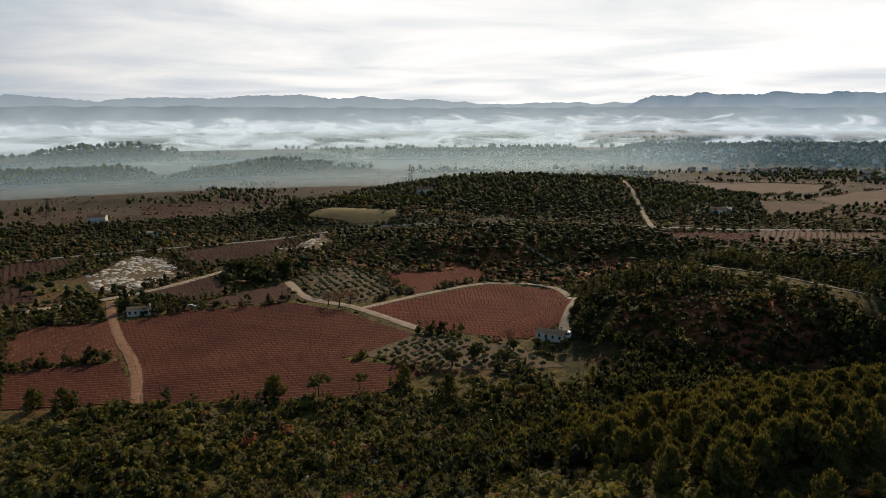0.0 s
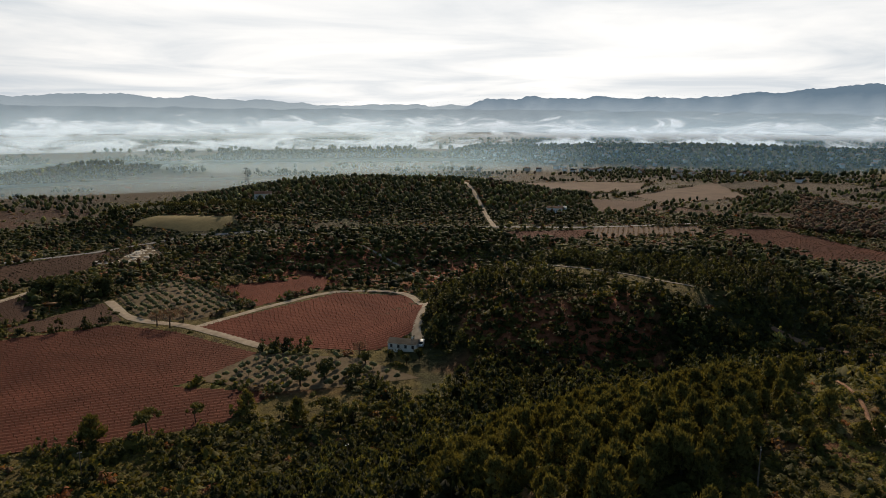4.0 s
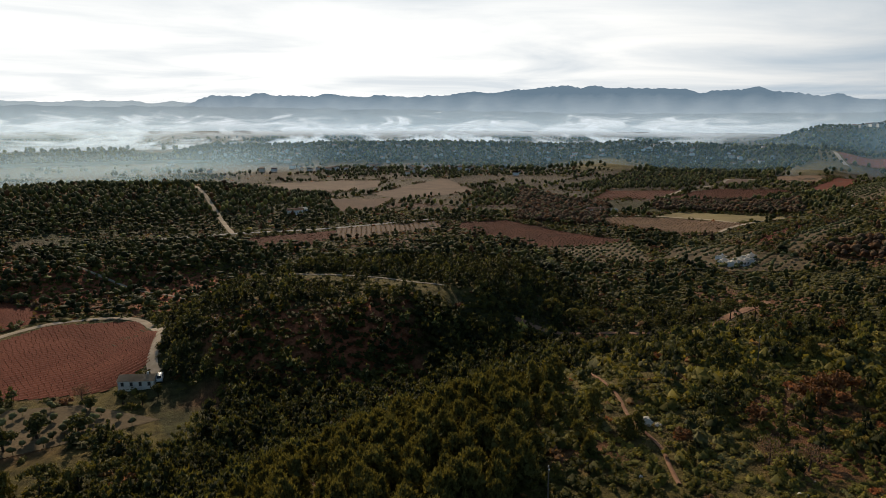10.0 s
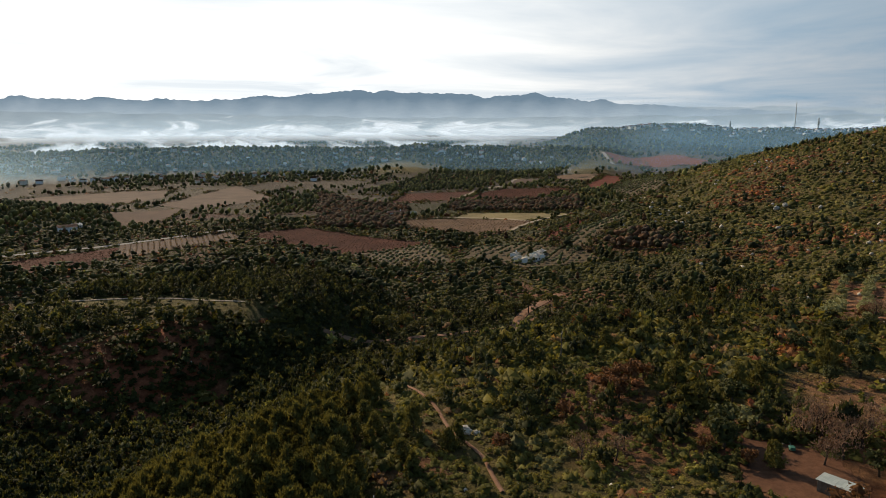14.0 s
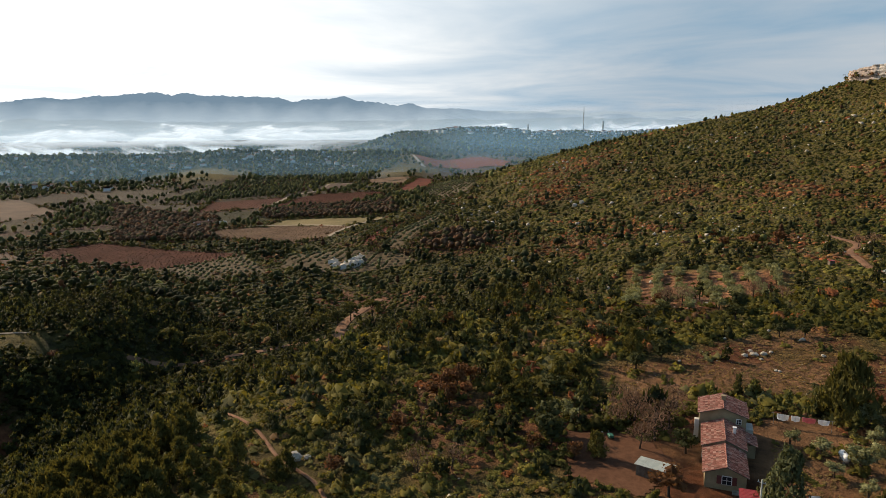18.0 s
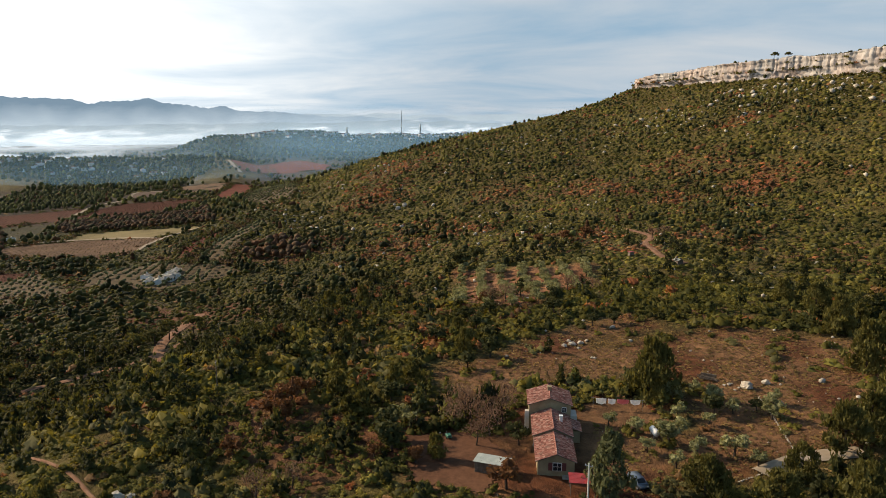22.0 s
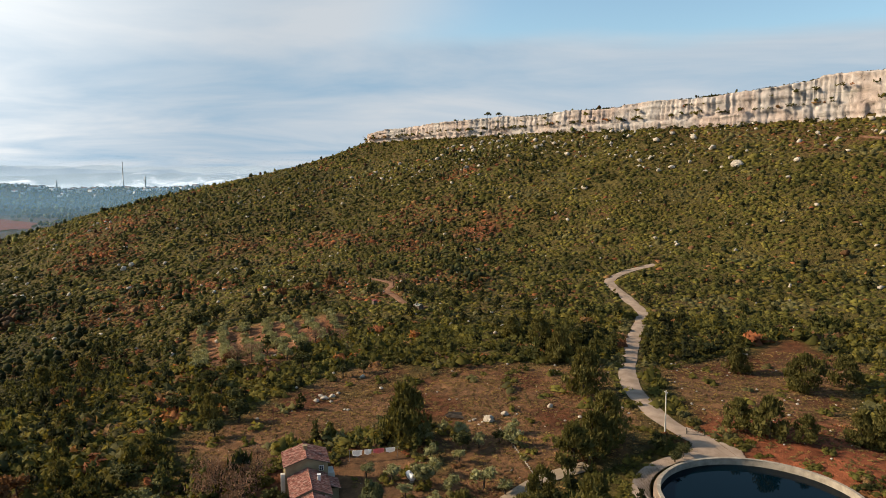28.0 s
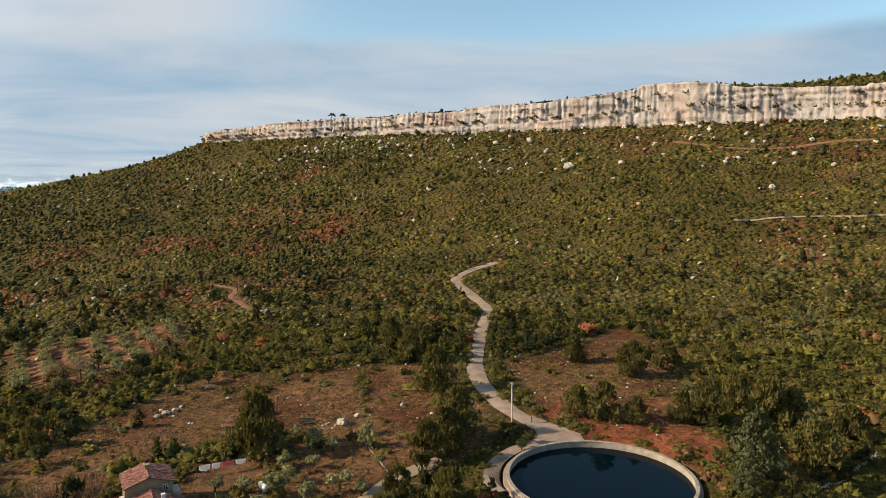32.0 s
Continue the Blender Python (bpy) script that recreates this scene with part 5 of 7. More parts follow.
def grow_stones():
    rng = np.random.default_rng(9)
    x, y, _ = jitter_grid(4.5, 60, 700, 40, 152, seed=300)
    d = line_distance(PLATEAU, x, y, True)
    p = 0.035 + 0.36 * smooth(110, 10, d) * (1 - 0.5 * smooth(-150, -250, y)) + 0.14 * smooth(260, 60, np.hypot(x - 820, y + 60)) + 0.12 * smooth(0.3, 0.7, vnoise(x, y, 50, 91))
    ok = (rng.uniform(0, 1, len(x)) < p) & ~keep_off(x, y, 0.5) & ~inside(PLATEAU, x, y) & (ground(x, y) > 25)
    x, y, d = x[ok], y[ok], d[ok]
    r = np.hypot(x, y)
    size = (0.5 + 2.2 * rng.uniform(0, 1, len(x)) ** 4) * (1 + 0.5 * smooth(220, 20, d)) * np.interp(r, [60, 200, 500], [0.5, 0.75, 1.4])
    ob = scatter("loose_stones", BLOCKS, x, y, ground(x, y) + 0.18 * size + 0.4 * smooth(200, 400, r), size, "pale_stone", flat=1.0, seed=3)
    tagged(ob, "pale limestone blocks strewn over the slope", "stones", "", "stuff")
    # stones on the near slope and in the dry garden
    x, y, _ = jitter_grid(2.4, 60, 290, -40, 152, seed=301)
    garden = inside(YARDS[0], x, y) | inside(YARDS[1], x, y)
    bank = np.zeros(len(x), bool)
    for cx, cy, rr in RED_BANKS:
        bank |= np.hypot(x - cx, y - cy) < rr * 0.8
    ok = (rng.uniform(0, 1, len(x)) < np.where(garden, 0.20, np.where(bank, 0.16, 0.022))) & ~keep_off(x, y, 0.3)
    x, y = x[ok], y[ok]
    size = 0.18 + 0.8 * rng.uniform(0, 1, len(x)) ** 5 + 0.4 * (rng.uniform(0, 1, len(x)) < 0.05)
    ob = scatter("loose_stones", STONES, x, y, ground(x, y) + 0.15 * size, size, "pale_stone", seed=4)
    tagged(ob, "small pale stones scattered over dry earth", "stones", "", "stuff")
    # rock outcrops among the fields
    for q, poly in enumerate(ROCKY):
        x, y = rows_in(poly, 30, 2.6, 2.2, 0.5, q)
        ok = rng.uniform(0, 1, len(x)) < 0.55 + 0.5 * vnoise(x, y, 12, 96)
        x, y = x[ok], y[ok]
        size = rng.uniform(1.2, 4.6, len(x)) * (0.6 + 0.6 * smooth(-0.3, 0.3, vnoise(x, y, 7, 95)))
        ob = scatter("outcrop_blocks", STONES, x, y, ground(x, y) + 0.1, size, "pale_stone", flat=0.3, seed=6 + q)
        tagged(ob, "bare pale rock slabs in broken ridges", "rock", "", "stuff")


def vine(seed):
    rng = np.random.default_rng(seed)
    sticks = [limb((0, 0, -0.05), (0.03, 0, 0.42), 0.07, 0.05, 3)]
    for _ in range(2):
        sticks.append(limb((0.03, 0, 0.4), (rng.uniform(-0.45, 0.45), rng.uniform(-0.3, 0.3), rng.uniform(0.6, 0.95)), 0.05, 0.02, 3))
    return joined(*sticks)


def grow_vines():
    shapes = [vine(k) for k in range(6)]
    for k, (poly, turn, gap, mat) in enumerate(VINES):
        far = math.hypot(*poly[0]) > 420
        if math.hypot(*poly[0]) > 900:
            continue
        every = 1.8 if not far else 3.6
        x, y = rows_in(poly, turn, gap if not far else gap * 1.3, every, 0.12, k)
        rng = np.random.default_rng(k)
        ok = rng.uniform(0, 1, len(x)) < 0.95
        x, y = x[ok], y[ok]
        base = {"straw_soil": (0.10, 0.065, 0.04), "vine_soil": (0.060, 0.028, 0.018), "red_soil": (0.075, 0.028, 0.018), "dull_soil": (0.045, 0.03, 0.02), "pale_field": (0.16, 0.10, 0.05)}[mat]
        tint = np.array(base) * rng.uniform(0.7, 1.4, (len(x), 1))
        ob = scatter("vines", shapes if not far else BUSH_LOW, x, y, ground(x, y) + 0.14, rng.uniform(0.85, 1.25, len(x)), "foliage", tint, seed=k)
        tagged(ob, "rows of bare pruned winter vines on red soil", "vines", "", "stuff")
        if k in (1,):
            # straw strips between the rows
            xs, ys = rows_in(poly, turn, gap * 2, 1.0, 0.2, 90 + k)
            ob = scatter("straw_strips", BUSH_FAR, xs, ys, ground(xs, ys) + 0.05, rng.uniform(0.7, 1.2, len(xs)), "foliage", np.tile((0.24, 0.16, 0.085), (len(xs), 1)), 0.25, seed=k)
            tagged(ob, "strips of pale dry grass between vine rows", "grass", "", "stuff")


def grow_olives():
    """Groves far off, and the single olives by the farmhouse."""
    shapes = ROUND_FAR
    for k, (poly, turn, gap, every) in enumerate(GROVES):
        x, y = rows_in(poly, turn, gap, every, 0.08, 40 + k)
        rng = np.random.default_rng(k)
        ok = rng.uniform(0, 1, len(x)) < 0.93
        x, y = x[ok], y[ok]
        tint = np.array((0.125, 0.128, 0.066)) * rng.uniform(0.7, 1.3, (len(x), 1))
        ob = scatter("olive_rows", shapes, x, y, ground(x, y), rng.uniform(2.6, 3.8, len(x)), "foliage", tint, seed=k)
        tagged(ob, "grey-green olive trees in even rows", "olive trees", "", "stuff")


grow()
grow_belts()
grow_stones()
grow_vines()
grow_olives()

pines = [tree_thing("pine_tree", pine_shape(140 + k, 32), "pine_needles", 27, 0.044, "young Aleppo pine with a loose green crown", "tree", upright=True) for k in range(6)]
for x, y, size in NEAR_PINES:
    plant(RNG.choice(pines), x, y, size, RNG.uniform(0.85, 1.2), group="pines of the near wood", sink=0.1)



# ---------------------------------------------------------------- single trees of garden, grove and field
def spots(proto_list, places, group="", wide=(0.9, 1.1), label=""):
    for x, y, size in places:
        plant(RNG.choice(proto_list), x, y, size, RNG.uniform(*wide), group=group, label=label, sink=0.05)


olives = [tree_thing("olive_tree", round_shape(160 + k, 16), "olive_leaves", 26, 0.055, "grey-green olive tree with a rounded crown", "tree", trunk=0.05) for k in range(3)]
oaks = [tree_thing("oak_tree", round_shape(170 + k, 18), "oak_leaves", 26, 0.055, "dark evergreen oak with a dense crown", "tree", trunk=0.045) for k in range(3)]
russets = [tree_thing("russet_tree", round_shape(180 + k, 15), "russet_leaves", 22, 0.05, "small oak in russet winter leaf", "tree", trunk=0.04) for k in range(2)]
yellows = [tree_thing("yellow_shrub", round_shape(185, 9, 0.2), "yellow_leaves", 22, 0.06, "shrub with pale yellow flower heads", "shrub", trunk=0.03)]
bares = [tree_thing("bare_tree", round_shape(190 + k, 22), "bare_twigs", 26, 0.022, "leafless tree with a haze of brown twigs", "tree", bare=True, trunk=0.03, upright=True) for k in range(2)]
umbrellas = [tree_thing("umbrella_pine", umbrella_shape(195 + k, 18), "pine_needles", 26, 0.05, "stone pine with a flat wide crown on a bare trunk", "tree", trunk=0.03) for k in range(3)]
big_pines = [tree_thing("garden_pine", pine_shape(150 + k, 46, 0.62), "pine_needles", 44, 0.038, "full-grown pine with a thick green crown", "tree", trunk=0.028, upright=True) for k in range(3)]
cedars = [tree_thing("conifer", pine_shape(157 + k, 52, 0.66), "cedar_needles", 46, 0.034, "broad pale-tipped conifer with drooping sprays", "tree", trunk=0.028) for k in range(2)]
cypresses = [tree_thing("cypress", pine_shape(166, 26, 0.22), "oak_leaves", 26, 0.045, "narrow dark green cypress tree", "tree", trunk=0.025)]

spots(olives, [(132, 25.5, 3.2), (134.5, 30, 3.0), (125, 24, 3.0), (133, 17.5, 3.6), (140, 17, 3.4), (143, 6.5, 3.4), (125, 16, 3.6), (149, 9, 3.6), (148, -2, 3.4), (137, 12, 3.2), (129, 20, 3.0), (153, 12, 3.0), (120, 20, 3.2)],
      "olives in the garden", (1.0, 1.25))
gx, gy = rows_in(HOUSE_GROVE, 8, 8.2, 3.5, 0.10, 77)
spots(olives, [(a, b, RNG.uniform(3.2, 4.6)) for a, b in zip(gx, gy) if RNG.random() < 0.82], "olives of the terrace rows", (1.1, 1.4))
spots(big_pines, [(182.7, -77.1, 8.3), (163.1, -83.5, 10.2), (164.6, -96.7, 8.6), (160.0, -115.4, 6.8), (137.3, -47.5, 6.8), (131.6, -50.9, 8.5), (127.1, -55.7, 6.0), (125.8, -67.0, 7.1), (123.1, -71.7, 10.6), (132.0, -88.9, 8.9), (117.9, -84.3, 11.0), (117.3, -90.5, 9.5), (100.6, -77.1, 10.3), (109.0, -97.7, 8.4), (167.7, -26.0, 11.2), (220.1, -32.1, 9.0), (194.5, -29.3, 9.9), (232.4, -26.3, 6.9), (171, 62.3, 6.1), (183.2, 65.9, 5.3), (150.5, 20.5, 12.5), (128.5, -8, 9.0), (138, -18.5, 10.5), (134, -14, 8.5), (110, -4, 8.5), (112, 17, 7.0), (110, 7, 6.5), 
                  (120, 1, 6.0), (104, -2, 7.5)], "pines round the farm", (0.8, 1.0))
spots(pines, [(155, 36, 3.6), (129.4, 75.7, 6.0), (121, 69, 5.0), (282, 136, 9.0), (276, 128, 8.0), (284, 122, 8.5), (210, -40, 6.0), 
              (-53, 204, 9.0), (-14, 217, 7.5), (0.7, 207, 8.0), (-125, 200, 7.0), (-116, 200, 7.0)], "small pines round the farm", (1.0, 1.3))
spots(cedars, [(108.5, 31.0, 11.0), (97.9, -58.6, 12.5), (93, -52, 8.0)], "conifers beside the buildings", (0.62, 0.72))
spots(oaks, [(117.5, 67, 5.5), (108.7, 99.5, 5.0), (319, 86, 9.5), (326, 80, 8.0), (140, 60, 3.8), (-104, 370, 12.0), (-112, 376, 11.0), (-96, 366, 10.0), (-90, 378, 11.0), (-107, 385, 10.0), (-118, 380, 9.0), (-99, 358, 8.0),
             (34, 252, 5.0), (44, 250, 4.5), (39, 248, 4.0), (25, 253, 5.0), (10, 240, 7.0), (2, 236, 7.0), (20, 238, 6.0), (156, 24, 4.5), (144, 2, 3.0), (128, -30, 3.0), (131, -26, 3.2), (134, -28, 3.0), (126, -27, 2.8)], "evergreen oaks", (1.0, 1.3))
spots(russets, [(134.3, 91.4, 5.5), (131, 93, 4.8), (126.5, 92.4, 4.6), (114.6, 69.1, 3.2), (138, 90, 4.4), (217.8, 63, 4.5), (176, 112, 4.5), (190, 95, 4.2), (165, 120, 5.0), (230, 130, 5.0), (236, 122, 5.5), (205, 105, 4.0), (108, 46.5, 5.0), (125.5, 89.5, 5.0), (111, 92.6, 4.2), (94, 95, 3.0), (114, 62, 3.2), (158, 15, 3.4), (348, 40, 6.0), (340, 52, 6.0), (355, 30, 6.0), (362, 58, 5.0)], "russet trees", (1.1, 1.4))
spots(oaks, [(122, 69.2, 6.2), (137.7, 72.2, 5.0), (197, 66, 5.0), (181.6, 57.6, 4.2), (178, 63.3, 4.4), (220, 41.4, 6.0), (190, 62, 4.2), (205, 60, 5.0), (123.4, 45.7, 4.5)], "evergreen oaks", (1.0, 1.35))
spots(pines, [(146, 73.3, 5.6), (148.6, 69.6, 5.8), (116.6, 59, 4.4), (129, 78, 5.0), (140, 84, 5.2), (152, 88, 5.5), (160, 100, 6.0), (170, 92, 5.5), (150, 105, 5.5)], "small pines round the farm", (1.0, 1.3))
spots(olives, [(131, 68.4, 3.4), (129, 66.5, 3.0), (136, 66, 3.0)], "olives in the garden", (1.1, 1.3))
spots(olives, [(148.9, 16.7, 4.4), (129.4, 20.2, 4.6), (125.4, 10.0, 4.5), (141.1, 0.0, 4.4), (147.5, 8.9, 3.4), (122.3, 6.9, 3.0)], "olives in the garden", (1.1, 1.25))
spots(oaks, [(208.9, 41.8, 5.0), (168.1, 55.8, 5.0), (199.9, 25.3, 3.8), (197.6, 31.1, 3.8), (142, 10.2, 4.4), (160, 60, 4.0), (176, 70, 5.0)], "evergreen oaks", (1.0, 1.3))
spots(yellows, [(117, 81, 2.6), (118.5, 79, 2.2), (115, 83, 2.0)], "yellow shrubs", (1.2, 1.5))
spots(bares, [(132.5, 55.7, 7.0), (132.6, 49.5, 6.5), (136, 52, 6.5), (129, 58, 6.0), (137, 58, 6.0), (141, 50, 5.5), (217.8, 60.8, 7.5), (222, 57, 6.5), (240, 38, 7.0), (248, 30, 6.0), (133.8, 56.7, 6.5), (126.4, 51, 6.0), (99, 83, 5.5), (130, 53, 5.5), (103, 79, 4.5), (122, 53, 5.0), (-49.5, 313, 9.0), (-45, 318, 8.0), (-55, 316, 8.0), (24, 262, 6.0), (345, 0, 6.0), (350, -6, 6.0)], "leafless trees", (1.1, 1.3))
spots(umbrellas, [(262, 198, 10), (269, 191, 9.5), (199, 239, 10), (205, 232, 9), (212, 226, 9), (226, 218, 9.5), (246, 204, 9), (255, 200, 8.5), (719, -143, 9), (707, -152, 7.5), (-40, 208, 8.5), (-28, 214, 6.5), (8, 205, 8.5), (16, 203, 8), (24, 200, 8)], "stone pines", (0.9, 1.15))
spots(umbrellas, [(-128, 612, 9), (-119, 618, 10), (-108, 612, 10.5), (-97, 616, 11), (-88, 611, 10), (-78, 617, 11), (-68, 612, 10), (-58, 618, 11.5), (-47, 612, 10), (-36, 617, 11), (-26, 611, 10), (-15, 616, 9), (-140, 606, 8), (-152, 600, 8)], "pines on the villa shelf", (0.95, 1.25))
spots(cypresses, [(-134, 600, 11), (-131, 603, 10), (-146, 305, 8), (-144, 307, 7), (-86, 372, 12), (-88, 376, 11), (372, 268, 9)], "cypresses", (1.0, 1.0))
for proto in (*pines, *olives, *oaks, *russets, *yellows, *bares, *umbrellas, *big_pines, *cedars, *cypresses):
    drop(proto)

# tufts of dry grass over the bare yards
rng = np.random.default_rng(31)
x, y, _ = jitter_grid(1.0, 80, 230, 60, 150, seed=310)
ok = np.zeros(len(x), bool)
for q in YARDS:
    ok |= inside(q, x, y)
ok &= (rng.uniform(0, 1, len(x)) < 0.62 + 0.4 * vnoise(x, y, 7, 92)) & ~keep_off(x, y, 0.3)
x, y = x[ok], y[ok]
tagged(scatter("dry_grass", BUSH_FAR, x, y, ground(x, y) - 0.05, rng.uniform(0.35, 0.9, len(x)), "foliage", np.array((0.20, 0.135, 0.062)) * rng.uniform(0.5, 1.3, (len(x), 1)), 0.5, seed=93),
       "tufts of dry brown grass on bare earth", "grass", "", "stuff")


# ---------------------------------------------------------------- helpers for built things
def part(name, bm, material, parent, label="", smooth_shade=False):
    me = bpy.data.meshes.new(name)
    bmesh.ops.recalc_face_normals(bm, faces=bm.faces[:])
    bm.to_mesh(me)
    bm.free()
    if smooth_shade:
        for p in me.polygons:
            p.use_smooth = True
    me.materials.append(MAT[material])
    ob = new(name, me)
    ob.parent = parent
    return tagged(ob, label)


def box_into(bm, x0, x1, y0, y1, z0, z1, bevel=0.0):
    r = bmesh.ops.create_cube(bm, size=1.0, matrix=Matrix.LocRotScale(((x0 + x1) / 2, (y0 + y1) / 2, (z0 + z1) / 2), None, (x1 - x0, y1 - y0, z1 - z0)))
    if bevel:
        edges = {e for v in r["verts"] for e in v.link_edges}
        bmesh.ops.bevel(bm, geom=list(edges), offset=bevel, segments=1, affect="EDGES")
    return bm


def box(x0, x1, y0, y1, z0, z1, bevel=0.0):
    return box_into(bmesh.new(), x0, x1, y0, y1, z0, z1, bevel)


def rod_into(bm, p, q, r0, r1=None, sides=10):
    p, q = Vector(p), Vector(q)
    turn = (q - p).to_track_quat("Z", "Y").to_matrix().to_4x4()
    bmesh.ops.create_cone(bm, cap_ends=True, segments=sides, radius1=r0, radius2=r0 if r1 is None else r1, depth=(q - p).length, matrix=Matrix.Translation((p + q) / 2) @ turn)
    return bm


def rod(p, q, r0, r1=None, sides=10):
    return rod_into(bmesh.new(), p, q, r0, r1, sides)


def thing(name, x, y, turn, label, category, group="", lift=0.0):
    ob = new(name)
    ob.matrix_basis = pose(x, y, float(ground(x, y)) + lift, 0, 0, turn)
    return tagged(ob, label, category, group)


def gable_walls(x0, x1, y0, y1, eave, ridge, mid=0.5):
    """A solid gabled body whose ridge runs along x."""
    bm = bmesh.new()
    ym = y0 + (y1 - y0) * mid
    ends = [[bm.verts.new((x, y, z)) for y, z in ((y0, -0.8), (y1, -0.8), (y1, eave), (ym, ridge), (y0, eave))] for x in (x0, x1)]
    bm.faces.new(ends[0])
    bm.faces.new(ends[1][::-1])
    for k in range(5):
        n = (k + 1) % 5
        bm.faces.new((ends[0][k], ends[1][k], ends[1][n], ends[0][n]))
    return bm


def tiled_slope(bm, x0, x1, y_low, z_low, y_top, z_top, wide=0.24, long=0.42):
    """Rounded clay tiles laid in overlapping courses up a roof slope."""
    up = Vector((0, y_top - y_low, z_top - z_low))
    run = up.length
    up.normalize()
    nrm = Vector((1, 0, 0)).cross(up)
    if nrm.z < 0:
        nrm = -nrm
    rnd = random.Random(int(abs(x0 * 31 + y_low * 17)))
    for r in range(int(run / long) + 1):
        for c in range(int((x1 - x0) / wide)):
            o = Vector((x0 + (c + 0.5) * wide, y_low, z_low)) + up * (r * long) + nrm * (0.03 + rnd.uniform(0, 0.012))
            tip = up * min(long * 1.15, run - r * long + 0.1)
            pts = []
            for a, h in ((-0.5, 0.0), (-0.2, 0.075), (0.2, 0.075), (0.5, 0.0)):
                pts.append((Vector((a * wide, 0, 0)) + nrm * h, Vector((a * wide * 0.8, 0, 0)) + nrm * (h - 0.02)))
            low = [bm.verts.new(o + p) for p, _ in pts]
            top = [bm.verts.new(o + q + tip) for _, q in pts]
            for k in range(3):
                bm.faces.new((low[k], low[k + 1], top[k + 1], top[k]))


def opening(parent, name, x, y, z, w, h, face, shutters="", glass="window_glass"):
    """A window or door with frame, pane and sill in a wall that faces +-x or +-y."""
    top = new(name)
    top.parent = parent
    top.matrix_basis = pose(x, y, z, 0, 0, face)
    part("pane", box(-w / 2, w / 2, -0.02, 0.03, 0, h), glass, top)
    bm = bmesh.new()
    for a, b, c, d in ((-w / 2 - 0.07, -w / 2 + 0.02, 0, h + 0.07), (w / 2 - 0.02, w / 2 + 0.07, 0, h + 0.07), (-w / 2, w / 2, h - 0.02, h + 0.07), (-0.03, 0.03, 0, h), (-w / 2, w / 2, h * 0.5 - 0.025, h * 0.5 + 0.025)):
        box_into(bm, a, b, -0.05, 0.06, c, d)
    part("frame", bm, "white_paint", top)
    part("sill", box(-w / 2 - 0.12, w / 2 + 0.12, -0.14, 0.04, -0.09, -0.01, 0.01), "rim_concrete", top)
    if shutters:
        for s in (-1, 1):
            bm = box(s * (w / 2 + 0.10 + w * 0.25) - w * 0.25, s * (w / 2 + 0.10 + w * 0.25) + w * 0.25, -0.07, -0.02, -0.02, h + 0.04, 0.008)
            for k in range(5):
                c = s * (w / 2 + 0.10 + w * 0.25)
                box_into(bm, c - w * 0.21, c + w * 0.21, -0.085, -0.068, 0.08 + k * h / 5, 0.14 + k * h / 5)
            part("shutter", bm, shutters, top)
    return top


